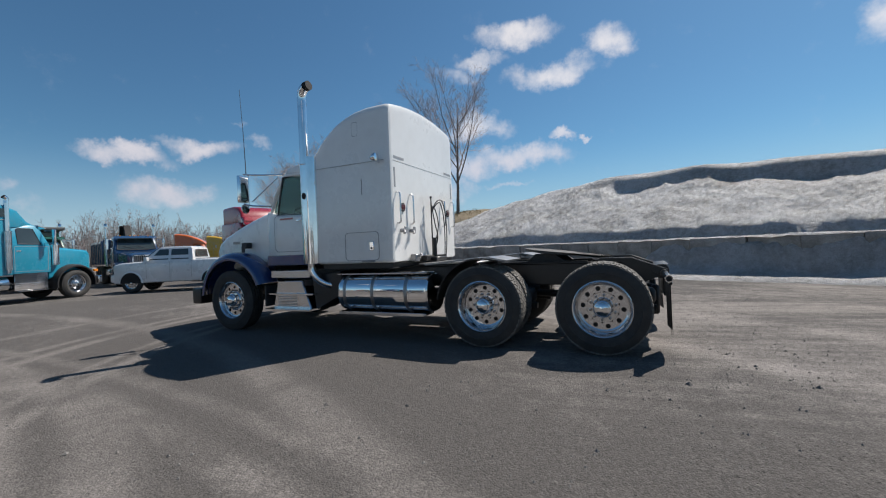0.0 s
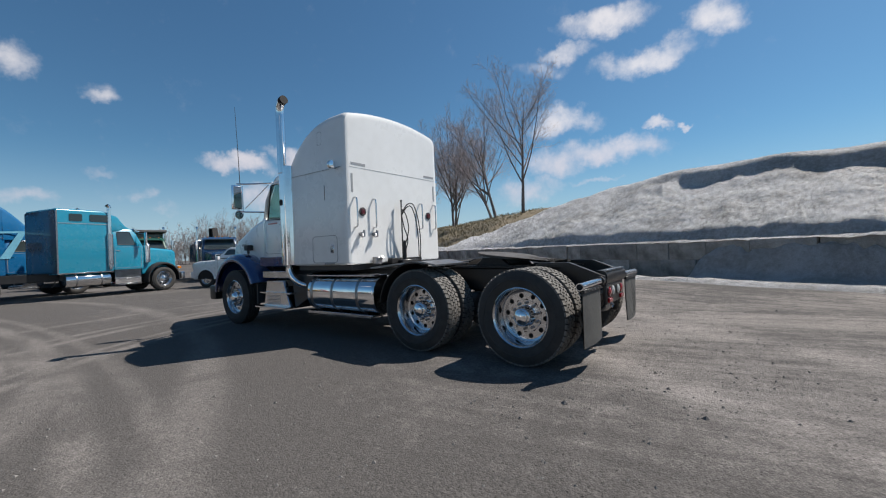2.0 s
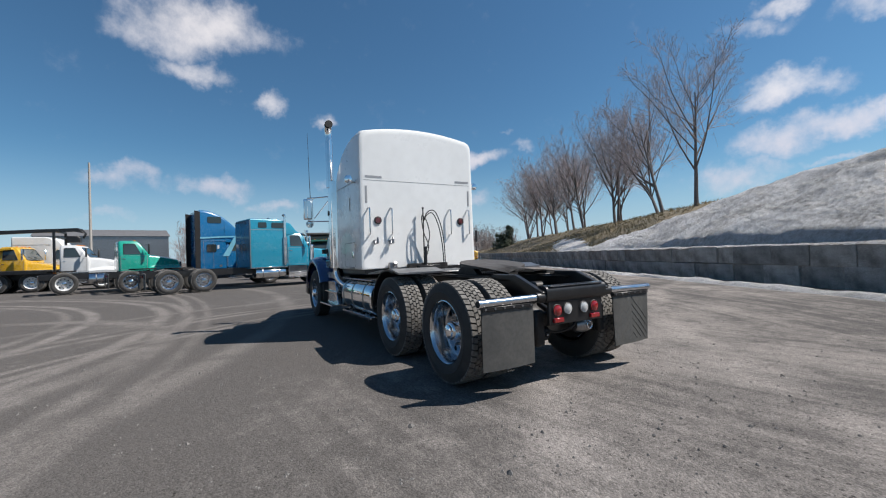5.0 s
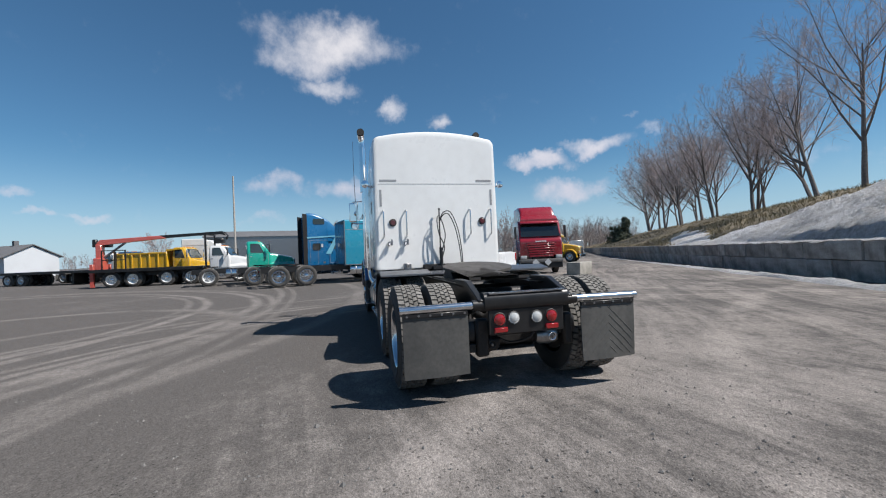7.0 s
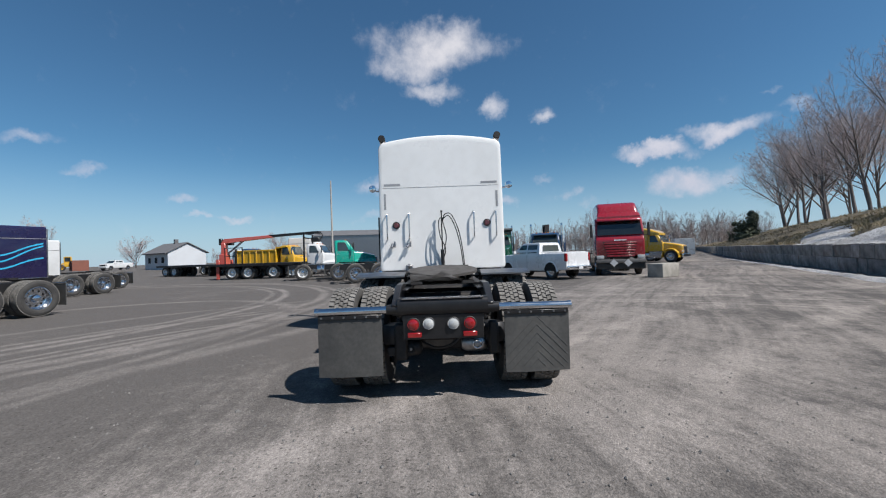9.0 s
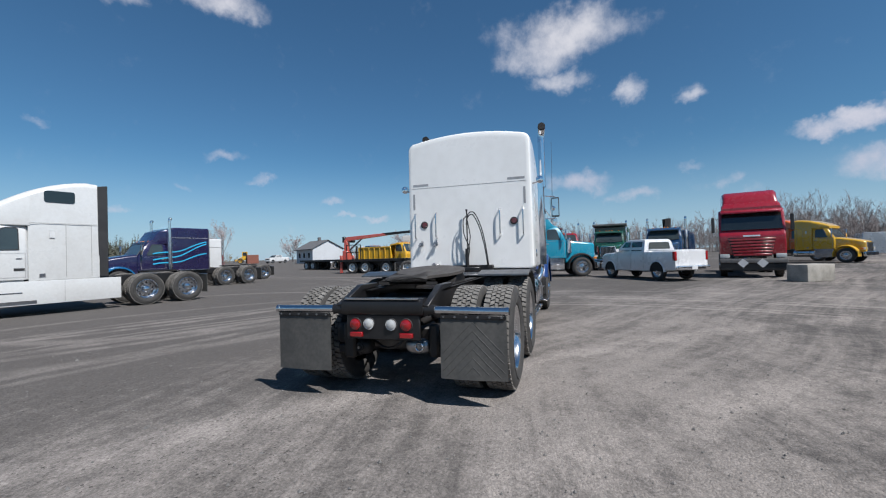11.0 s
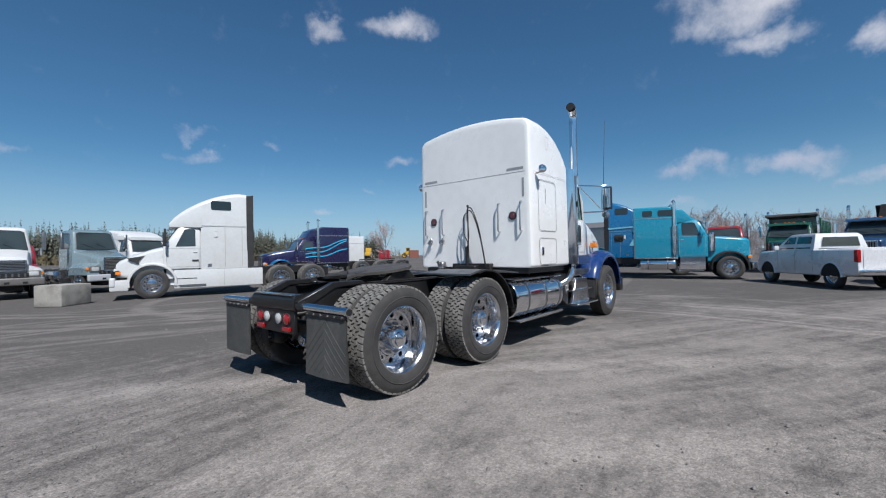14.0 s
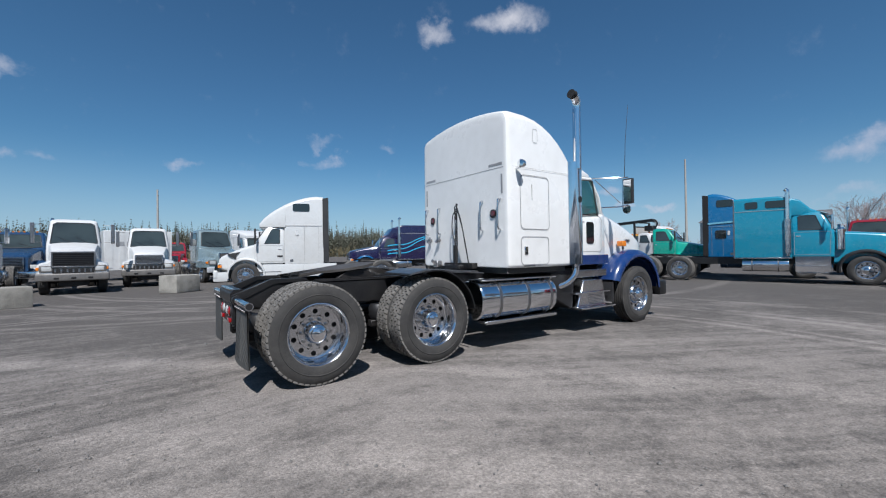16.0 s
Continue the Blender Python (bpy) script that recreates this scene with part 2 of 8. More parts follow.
TEAL = paint("teal_paint", (0.006, 0.30, 0.22))
GREYBLUE = paint("grey_blue_paint", (0.17, 0.23, 0.25))
DUSTBLUE = paint("dark_blue_paint", (0.012, 0.045, 0.11))
PICKUP = paint("pale_silver_paint", (0.66, 0.67, 0.68), metal=0.1)
SILVER = paint("silver_paint", (0.56, 0.58, 0.60), metal=0.3)
ORANGE = paint("orange_paint", (0.65, 0.13, 0.02))
BUMPER = material("dull_bumper_steel", (0.20, 0.19, 0.18), 0.5, 0.5, second=(0.075, 0.072, 0.07), scale=3, dust=0.2)

# ---- shapes ----


def box(bm, x0, x1, y0, y1, z0, z1, bev=0.0, seg=1):
    vs = [bm.verts.new(p) for p in ((x0, y0, z0), (x1, y0, z0), (x1, y1, z0), (x0, y1, z0), (x0, y0, z1), (x1, y0, z1), (x1, y1, z1), (x0, y1, z1))]
    fs = [bm.faces.new([vs[i] for i in q]) for q in ((3, 2, 1, 0), (4, 5, 6, 7), (0, 1, 5, 4), (1, 2, 6, 5), (2, 3, 7, 6), (3, 0, 4, 7))]
    if bev:
        es = list({e for f in fs for e in f.edges})
        bmesh.ops.bevel(bm, geom=es, offset=bev, segments=seg, affect="EDGES", profile=0.6)
    return bm


def frame_of(d):
    d = Vector(d).normalized()
    a = d.cross(Vector((0, 0, 1)))
    if a.length < 1e-4:
        a = Vector((1, 0, 0))
    a.normalize()
    return a, d.cross(a).normalized()


def cyl(bm, p, q, r, n=16, r2=None, caps=True):
    p, q = Vector(p), Vector(q)
    a, b = frame_of(q - p)
    r2 = r if r2 is None else r2
    rings = []
    for c, rr in ((p, r), (q, r2)):
        rings.append([bm.verts.new(c + (a * math.cos(k * math.tau / n) + b * math.sin(k * math.tau / n)) * rr) for k in range(n)])
    for k in range(n):
        bm.faces.new((rings[0][k], rings[0][(k + 1) % n], rings[1][(k + 1) % n], rings[1][k]))
    if caps:
        bm.faces.new(rings[0][::-1])
        bm.faces.new(rings[1])
    return bm


def tube(bm, pts, r, n=8, caps=True, radii=None):
    pts = [Vector(p) for p in pts]
    rings = []
    a = None
    for i, p in enumerate(pts):
        d = (pts[min(i + 1, len(pts) - 1)] - pts[max(i - 1, 0)]).normalized()
        if a is None:
            a, b = frame_of(d)
        else:
            a = (a - d * a.dot(d)).normalized()
            b = d.cross(a)
        rr = radii[i] if radii else r
        rings.append([bm.verts.new(p + (a * math.cos(k * math.tau / n) + b * math.sin(k * math.tau / n)) * rr) for k in range(n)])
    for s, e in zip(rings, rings[1:]):
        for k in range(n):
            bm.faces.new((s[k], s[(k + 1) % n], e[(k + 1) % n], e[k]))
    if caps:
        bm.faces.new(rings[0][::-1])
        bm.faces.new(rings[-1])
    return bm


def curve_pts(pts, n=6):
    """A smooth line through the points."""
    pts = [Vector(p) for p in pts]
    out = []
    for i in range(len(pts) - 1):
        p0, p1, p2, p3 = pts[max(i - 1, 0)], pts[i], pts[i + 1], pts[min(i + 2, len(pts) - 1)]
        for k in range(n):
            s = k / n
            out.append(0.5 * ((2 * p1) + (p2 - p0) * s + (2 * p0 - 5 * p1 + 4 * p2 - p3) * s * s + (3 * p1 - p0 - 3 * p2 + p3) * s ** 3))
    return out + [pts[-1]]


def prism(bm, poly, y0, y1, bev=0.0, axis="y", seg=1):
    """A side view (u, v) drawn out along an axis: y: (x, z), x: (y, z), z: (x, y)."""
    def at(u, v, w):
        return {"y": (u, w, v), "x": (w, u, v), "z": (u, v, w)}[axis]
    lo = [bm.verts.new(at(u, v, y0)) for u, v in poly]
    hi = [bm.verts.new(at(u, v, y1)) for u, v in poly]
    n = len(poly)
    fs = [bm.faces.new(lo), bm.faces.new(hi[::-1])]
    for k in range(n):
        fs.append(bm.faces.new((lo[(k + 1) % n], lo[k], hi[k], hi[(k + 1) % n])))
    if bev:
        bmesh.ops.bevel(bm, geom=list({e for f in fs for e in f.edges}), offset=bev, segments=seg, affect="EDGES", profile=0.6)
    return bm


def loft(bm, rings, caps=True, closed=True):
    vs = [[bm.verts.new(p) for p in ring] for ring in rings]
    n = len(vs[0])
    for s, e in zip(vs, vs[1:]):
        for k in range(n if closed else n - 1):
            bm.faces.new((s[k], s[(k + 1) % n], e[(k + 1) % n], e[k]))
    if caps and closed:
        bm.faces.new(vs[0][::-1])
        bm.faces.new(vs[-1])
    return bm


def rrect(y0, y1, z0, z1, r, n=5, rb=None):
    """A rounded rectangle in (y, z), anticlockwise; rb: the lower corners' radius."""
    rb = r if rb is None else rb
    out = []
    for cy, cz, rr, a0 in ((y1 - r, z1 - r, r, 0), (y0 + r, z1 - r, r, 90), (y0 + rb, z0 + rb, rb, 180), (y1 - rb, z0 + rb, rb, 270)):
        for k in range(n + 1):
            a = radians(a0 + 90 * k / n)
            out.append((cy + rr * math.cos(a), cz + rr * math.sin(a)))
    return out


def lathe(bm, prof, n=32, closed=False):
    """(radius, y) turned about the y axis."""
    rings = []
    for r, y in prof:
        rings.append([bm.verts.new((r * math.cos(k * math.tau / n), y, r * math.sin(k * math.tau / n))) for k in range(n)])
    pairs = list(zip(rings, rings[1:])) + ([(rings[-1], rings[0])] if closed else [])
    for s, e in pairs:
        for k in range(n):
            bm.faces.new((s[k], s[(k + 1) % n], e[(k + 1) % n], e[k]))
    return bm


def ring_seam(bm, pts, w, normal, lift=0.003):
    """A thin raised line round a closed outline, for panel gaps and door edges."""
    pts = [Vector(p) for p in pts]
    nrm = Vector(normal)
    c = sum(pts, Vector()) / len(pts)
    outer = [bm.verts.new(p + nrm * lift) for p in pts]
    inner = [bm.verts.new(p + (c - p).normalized() * w + nrm * lift) for p in pts]
    n = len(pts)
    for k in range(n):
        bm.faces.new((outer[k], outer[(k + 1) % n], inner[(k + 1) % n], inner[k]))
    return bm


def mesh_of(name, bm, mat, smooth=38):
    bmesh.ops.recalc_face_normals(bm, faces=bm.faces[:])
    me = bpy.data.meshes.new(name)
    bm.to_mesh(me)
    bm.free()
    me.materials.append(mat)
    if smooth:
        me.polygons.foreach_set("use_smooth", [True] * len(me.polygons))
        me.set_sharp_from_angle(angle=radians(smooth))
    return me


def share(name, me, parent=None, m=None, label=""):
    ob = new(name, me)
    if parent is not None:
        ob.parent = parent
    if m is not None:
        ob.matrix_basis = m
    if label:
        ob["label"] = label
    return ob


def part(name, bm, mat, parent, label="", smooth=38):
    return share(name, mesh_of(name, bm, mat, smooth), parent, None, label)


def thing(name, label, category, m=None, group=""):
    ob = new(name)
    ob.empty_display_size = 0.2
    if m is not None:
        ob.matrix_basis = m
    return tagged(ob, label, category, group)


def B():
    return bmesh.new()


# ---- wheels ----
WHEELS = {}


def holed_ring(bm, r0, r1, rc, rh, count, y, n=20):
    """A flat ring with round hand holes through it."""
    step = math.tau / count
    for k in range(count):
        mid = k * step
        cx, cz = rc * math.cos(mid), rc * math.sin(mid)
        outline = []
        for i in range(n):
            a = math.tau * i / n
            # walk from the hole's centre outwards to the sector's border
            dx, dz = math.cos(a), math.sin(a)
            lo, hi = 0.0, 1.0
            for _ in range(22):
                s = (lo + hi) / 2
                x, z = cx + dx * s, cz + dz * s
                r = math.hypot(x, z)
                da = (math.atan2(z, x) - mid + math.pi) % math.tau - math.pi
                if r0 <= r <= r1 and abs(da) <= step / 2:
                    lo = s
                else:
                    hi = s
            outline.append((cx + dx * lo, cz + dz * lo, cx + dx * rh, cz + dz * rh))
        vo = [bm.verts.new((o[0], y, o[1])) for o in outline]
        vi = [bm.verts.new((o[2], y, o[3])) for o in outline]
        vd = [bm.verts.new((o[2], y - 0.025, o[3])) for o in outline]
        for i in range(n):
            j = (i + 1) % n
            bm.faces.new((vo[i], vo[j], vi[j], vi[i]))
            bm.faces.new((vi[i], vi[j], vd[j], vd[i]))


def wheel_meshes(kind):
    """kind: drive (deep dish), steer (disc at the outside), trailer etc. share these. Outside is +y."""
    if kind in WHEELS:
        return WHEELS[kind]
    lip = 0.118
    rim = B()
    if kind == "drive":
        lathe(rim, [(0.318, lip - 0.012), (0.318, lip), (0.305, lip + 0.004), (0.292, lip - 0.008), (0.282, lip - 0.03), (0.275, 0.02), (0.268, -0.045), (0.25, -0.052)], 48)
        holed_ring(rim, 0.170, 0.251, 0.213, 0.026, 10, -0.052)
        lathe(rim, [(0.171, -0.052), (0.168, -0.045), (0.10, -0.045)], 40)
        lathe(rim, [(0.318, lip - 0.012), (0.29, -0.11)], 32)
        hub = B()
        lathe(hub, [(0.112, -0.045), (0.108, 0.0), (0.10, 0.012), (0.098, 0.05), (0.085, 0.066), (0.072, 0.07), (0.068, 0.085), (0.045, 0.098), (0.0, 0.102)], 28)
        nut_r, nut_y = 0.137, -0.045
    else:
        lathe(rim, [(0.318, lip - 0.012), (0.318, lip), (0.305, lip + 0.004), (0.292, lip - 0.008), (0.282, lip - 0.025), (0.277, 0.055), (0.262, 0.05)], 48)
        holed_ring(rim, 0.175, 0.263, 0.218, 0.026, 10, 0.05)
        lathe(rim, [(0.176, 0.05), (0.172, 0.062), (0.150, 0.085), (0.10, 0.092)], 40)
        lathe(rim, [(0.318, lip - 0.012), (0.29, -0.11)], 32)
        hub = B()
        lathe(hub, [(0.108, 0.09), (0.104, 0.115), (0.088, 0.125), (0.08, 0.15), (0.06, 0.165), (0.0, 0.168)], 28)
        nut_r, nut_y = 0.137, 0.085
    nut = B()
    cyl(nut, (0, 0, 0), (0, 0.028, 0), 0.016, 6)
    cyl(nut, (0, 0.028, 0), (0, 0.042, 0), 0.010, 6)
    back = B()
    lathe(back, [(0.27, -0.09), (0.0, -0.09)], 24)
    tyre = B()
    half = [(0.300, lip - 0.02), (0.318, lip + 0.010), (0.345, lip + 0.020), (0.385, 0.146), (0.43, 0.140), (0.462, 0.128), (0.484, 0.113)]
    base = 0.486
    lathe(tyre, half + [(base, 0.10), (base, -0.10)] + [(r, -y) for r, y in half[::-1]], 64)
    for r, y in ((0.395, 0.1465), (0.36, 0.136)):
        lathe(tyre, [(r - 0.006, y - 0.001), (r, y + 0.004), (r + 0.006, y - 0.001)], 64)
    tread = B()
    if kind == "drive":
        rows, cnt = ((-0.118, -0.066), (-0.058, -0.022), (-0.016, 0.016), (0.022, 0.058), (0.066, 0.118)), 52
        for i, (y0, y1) in enumerate(rows):
            edge = abs(y0 + y1) > 0.1
            for k in range(cnt):
                a0 = (k + (0.5 if i % 2 else 0.0) + 0.10) * math.tau / cnt
                a1 = a0 + 0.74 * math.tau / cnt
                lo, hi = 0.478 if edge else 0.484, 0.502
                vs = []
                for r in (lo, hi):
                    for a in (a0, a1):
                        for j, y in enumerate((y0, y1)):
                            sh = 0.006 * (1 if j else -1) * (1 if i % 2 else -1)
                            rr = r - (0.006 if edge and abs(y) > 0.1 and r == hi else 0)
                            vs.append(tread.verts.new((rr * math.cos(a + sh / 0.5), y, rr * math.sin(a + sh / 0.5))))
                for q in ((4, 5, 7, 6), (0, 1, 5, 4), (2, 6, 7, 3), (0, 4, 6, 2), (1, 3, 7, 5)):
                    tread.faces.new([vs[j] for j in q])
    else:
        for y0, y1 in ((-0.112, -0.072), (-0.062, -0.026), (-0.016, 0.016), (0.026, 0.062), (0.072, 0.112)):
            lathe(tread, [(0.484, y0), (0.500, y0 + 0.002), (0.500, y1 - 0.002), (0.484, y1)], 72)
    WHEELS[kind] = (mesh_of("rim", rim, ALU), mesh_of("tyre", tyre, TYRE), mesh_of("tread", tread, TREAD if kind == "drive" else TYRE, 30),
                    mesh_of("hub_cap", hub, CHROME), mesh_of("lug_nut", nut, STEEL), mesh_of("brake_drum", back, GREASE), nut_r, nut_y)
    return WHEELS[kind]


def wheel(parent, x, y, side, kind="drive", z=0.5, r=0.5, nuts=True, inner=False, name="wheel", turn=0.0, rim_mat=None):
    """A wheel on its parent; side: 1 for the left, -1 for the right."""
    rim, tyre, tread, hub, nut, back, nr, ny = wheel_meshes(kind)
    s = r / 0.502
    m = pose(x, y, z, 0, 0, 0 if side > 0 else 180) @ pose(0, 0, 0, 0, random.uniform(0, 36), turn) @ Matrix.Diagonal((s, s, s, 1))
    w = share(name, rim, parent, m)
    if rim_mat is not None:
        w.material_slots[0].link = "OBJECT"
        w.material_slots[0].material = rim_mat
    share("tyre", tyre, w)
    share("tread", tread, w)
    share("brake_drum", back, w)
    if not inner:
        share("hub_cap", hub, w)
        if nuts:
            for k in range(10):
                a = (k + 0.5) * math.tau / 10
                share("lug_nut", nut, w, pose(nr * math.cos(a), ny, nr * math.sin(a)))
    return w

# ---- ground, wall and banks ----
WALL_AT, WALL_DIR = Vector((-1.3, -10.0, 0)), Vector((0.894, -0.447, 0))
WALL_OUT = Vector((-0.447, -0.894, 0))          # away from the yard


def wall_point(s, d, z=0.0):
    """s metres along the wall, d behind its face."""
    return WALL_AT + WALL_DIR * s + WALL_OUT * d + Vector((0, 0, z))


def yard_material():
    m = bpy.data.materials.new("dusty_yard")
    m.use_nodes = True
    t = Nodes(m.node_tree)
    b = t.n["Principled BSDF"]
    p = t.add("ShaderNodeNewGeometry").outputs["Position"]
    big = t.noise(p, 0.16, 5.0, 0.6)
    mid = t.noise(p, 0.9, 5.0, 0.65, distort=0.6)
    mottle = t.noise(p, 5.5, 5.0, 0.7, distort=0.5)
    blot = t.noise(t.vmath("ADD", p, (3.7, 9.1, 0.0)), 0.42, 6.0, 0.68, distort=0.9)
    fine = t.noise(p, 42.0, 6.0, 0.75)
    coarse = t.noise(t.vmath("ADD", p, (5.3, 1.7, 0.0)), 15.0, 5.0, 0.72)
    vor = t.add("ShaderNodeTexVoronoi", feature="F1")
    t.put(vor.inputs["Vector"], p)
    vor.inputs["Scale"].default_value = 85.0
    stone = vor.outputs["Distance"]
    stone_col = vor.outputs["Color"]
    # drag marks that wander along the lane
    wander = t.vmath("SUBTRACT", t.noise(p, 0.06, 2.0, 0.5, out=1), (0.5, 0.5, 0.5))
    bend = t.add("ShaderNodeVectorMath", operation="SCALE")
    t.put(bend.inputs[0], wander)
    bend.inputs["Scale"].default_value = 3.0
    p2 = t.vmath("ADD", p, bend.outputs[0])

    def streak(direction, sx, sy, seed):
        mp = t.add("ShaderNodeMapping")
        t.put(mp.inputs["Vector"], p2)
        mp.inputs["Rotation"].default_value = (0, 0, -radians(direction))
        mp.inputs["Location"].default_value = (seed, seed * 0.7, 0)
        st = t.vmath("MULTIPLY", mp.outputs[0], (sx, sy, 1.0))
        return t.noise(st, 1.0, 6.0, 0.66, distort=0.35)
    xyz = t.add("ShaderNodeSeparateXYZ")
    t.put(xyz.inputs[0], p2)
    side = t.math("MAXIMUM", t.ramp(xyz.outputs[0], -1.5, 2.5), t.ramp(xyz.outputs[1], -3.0, -5.5))
    lane = t.mix(side, streak(7.0, 0.09, 1.0, 3.0), streak(-31.0, 0.08, 1.0, 3.0), kind="FLOAT")
    lane2 = t.mix(side, streak(10.0, 0.20, 3.4, 11.0), streak(-31.0, 0.20, 3.4, 11.0), kind="FLOAT")
    # turning tracks: pairs of tyre marks on wide arcs
    sep = t.add("ShaderNodeSeparateXYZ")
    t.put(sep.inputs[0], p)
    arcs = None
    for cx, cy, r, w, k in ((7.5, 17.2, 11.75, 0.17, 1.0), (7.5, 17.2, 11.25, 0.13, 0.6), (7.5, 17.2, 13.15, 0.20, 0.9), (7.5, 17.2, 13.65, 0.18, 0.8), (8.0, 37.5, 33.9, 0.16, 0.7), (8.0, 37.5, 34.35, 0.12, 0.5), (11.6, 22.1, 21.1, 0.26, 0.6), (5.0, 8.4, 4.6, 0.28, 0.7),
                            (-1.4, -1.5, 8.0, 0.13, 0.8), (-1.4, -1.5, 8.35, 0.10, 0.7), (-1.4, -1.5, 9.5, 0.16, 0.8), (-1.4, -1.5, 9.95, 0.14, 0.6), (-1.4, -1.5, 11.6, 0.2, 0.5), (-16.0, -18.0, 24.0, 0.30, 0.6), (-16.0, -18.0, 22.0, 0.30, 0.6)):
        dx = t.math("SUBTRACT", sep.outputs[0], cx)
        dy = t.math("SUBTRACT", sep.outputs[1], cy)
        dist = t.math("SQRT", t.math("ADD", t.math("MULTIPLY", dx, dx), t.math("MULTIPLY", dy, dy)))
        off = t.math("ABSOLUTE", t.math("ADD", t.math("SUBTRACT", dist, r), t.math("MULTIPLY", t.math("SUBTRACT", big, 0.5), 0.35)))
        a = t.ramp(off, w * 1.25, w * 0.2, 0.0, k)
        arcs = a if arcs is None else t.math("MAXIMUM", arcs, a)
    arcs = t.math("MULTIPLY", arcs, t.math("MULTIPLY", t.ramp(mid, 0.30, 0.56, 0.25, 1.0), t.ramp(coarse, 0.30, 0.62, 0.55, 1.0)))
    # brown dirt lies more thickly on the lane by the wall than on the paved yard
    lane_side = t.ramp(t.math("ADD", t.math("MULTIPLY", sep.outputs[0], -0.02), t.math("MULTIPLY", sep.outputs[1], -0.05)), -0.05, 0.28)
    drag = t.ramp(t.math("ADD", t.math("MULTIPLY", sep.outputs[0], 0.55), t.math("MULTIPLY", sep.outputs[1], 0.8)), 0.3, 4.6, 1.0, 0.42)
    d = t.math("ADD", t.math("MULTIPLY", t.math("SUBTRACT", lane, 0.5), 0.72), t.math("MULTIPLY", t.math("SUBTRACT", lane2, 0.5), 0.56))
    d = t.math("MULTIPLY", t.math("MULTIPLY", d, drag), 0.8)
    d = t.math("ADD", d, t.math("MULTIPLY", t.math("SUBTRACT", blot, 0.5), 0.40))
    d = t.math("ADD", d, t.math("MULTIPLY", t.math("SUBTRACT", mid, 0.5), 0.45))
    lane3 = t.mix(side, streak(4.0, 0.45, 5.5, 19.0), streak(-31.0, 0.45, 5.5, 19.0), kind="FLOAT")
    d = t.math("ADD", d, t.math("MULTIPLY", t.math("SUBTRACT", lane3, 0.5), t.math("MULTIPLY", drag, 0.50)))
    d = t.math("ADD", d, t.math("MULTIPLY", t.math("SUBTRACT", big, 0.5), 0.75))
    d = t.math("ADD", d, t.math("MULTIPLY", t.math("SUBTRACT", mottle, 0.5), 0.50))
    d = t.math("ADD", d, t.ramp(sep.outputs[1], 1.2, -0.6, -0.03, 0.03))
    yard = t.ramp(t.math("ADD", t.math("MULTIPLY", sep.outputs[0], 0.55), t.math("MULTIPLY", sep.outputs[1], 0.8)), 0.8, 3.6)
    d = t.math("ADD", t.math("SUBTRACT", d, t.math("MULTIPLY", yard, 0.23)), t.math("MULTIPLY", lane_side, -0.03))
    d = t.math("ADD", d, t.math("MULTIPLY", t.math("SUBTRACT", coarse, 0.5), 0.34))
    dust = t.mix(lane_side, t.ramp(d, -0.25, 0.27), t.ramp(d, -0.19, 0.24), kind="FLOAT")
    dust = t.math("ADD", t.math("MULTIPLY", dust, 0.8), t.math("MULTIPLY", arcs, 0.62))
    pale = t.mix(lane_side, (0.250, 0.228, 0.212, 1), (0.295, 0.264, 0.238, 1))
    col = t.mix(dust, (0.090, 0.083, 0.078, 1), pale)
    stony = t.math("MULTIPLY", t.ramp(t.math("SUBTRACT", sep.outputs[1], t.math("MULTIPLY", sep.outputs[0], 0.3)), -2.5, 0.8, 0.35, 1.0), t.math("SUBTRACT", 1.0, t.math("MULTIPLY", yard, 0.4)))
    grit = t.ramp(fine, 0.28, 0.72, -0.48, 0.48, smooth=False)
    grit = t.math("ADD", t.math("MULTIPLY", grit, t.math("ADD", t.math("MULTIPLY", stony, 0.5), 0.5)), 1.0)
    gr2 = t.add("ShaderNodeSeparateColor")
    t.put(gr2.inputs[0], stone_col)
    grit = t.math("MULTIPLY", grit, t.ramp(gr2.outputs[0], 0.0, 1.0, 0.82, 1.18, smooth=False))
    # scattered darker and paler chips, thicker by the wall
    chips = t.add("ShaderNodeTexVoronoi", feature="F1")
    t.put(chips.inputs["Vector"], p)
    chips.inputs["Scale"].default_value = 40.0
    cc = t.add("ShaderNodeSeparateColor")
    t.put(cc.inputs[0], chips.outputs["Color"])
    size = t.math("MULTIPLY", t.ramp(cc.outputs[0], 0.40, 1.0, 0.05, 0.46), t.ramp(t.math("ADD", mid, t.math("MULTIPLY", lane_side, 0.18)), 0.36, 0.60))
    size = t.math("MULTIPLY", size, stony)
    chip = t.math("LESS_THAN", chips.outputs["Distance"], size)
    tone = t.math("ADD", t.math("MULTIPLY", cc.outputs[1], 0.9), 0.30)
    grit = t.mix(chip, grit, tone, kind="FLOAT")
    g = t.add("ShaderNodeVectorMath", operation="SCALE")
    t.put(g.inputs[0], col)
    t.put(g.inputs["Scale"], grit)
    t.put(b.inputs["Base Color"], g.outputs[0])
    b.inputs["Roughness"].default_value = 0.92
    b.inputs["Specular IOR Level"].default_value = 0.2
    b.inputs["Diffuse Roughness"].default_value = 0.25
    bp = t.add("ShaderNodeBump")
    bp.inputs["Strength"].default_value = 0.7
    bp.inputs["Distance"].default_value = 0.016
    hgt = t.math("ADD", t.math("ADD", t.math("MULTIPLY", fine, 0.7), t.math("MULTIPLY", coarse, 0.8)), t.math("ADD", t.math("MULTIPLY", stone, -0.5), t.math("MULTIPLY", mid, 1.2)))
    t.put(bp.inputs["Height"], hgt)
    t.put(b.inputs["Normal"], bp.outputs[0])
    return m


YARD = yard_material()


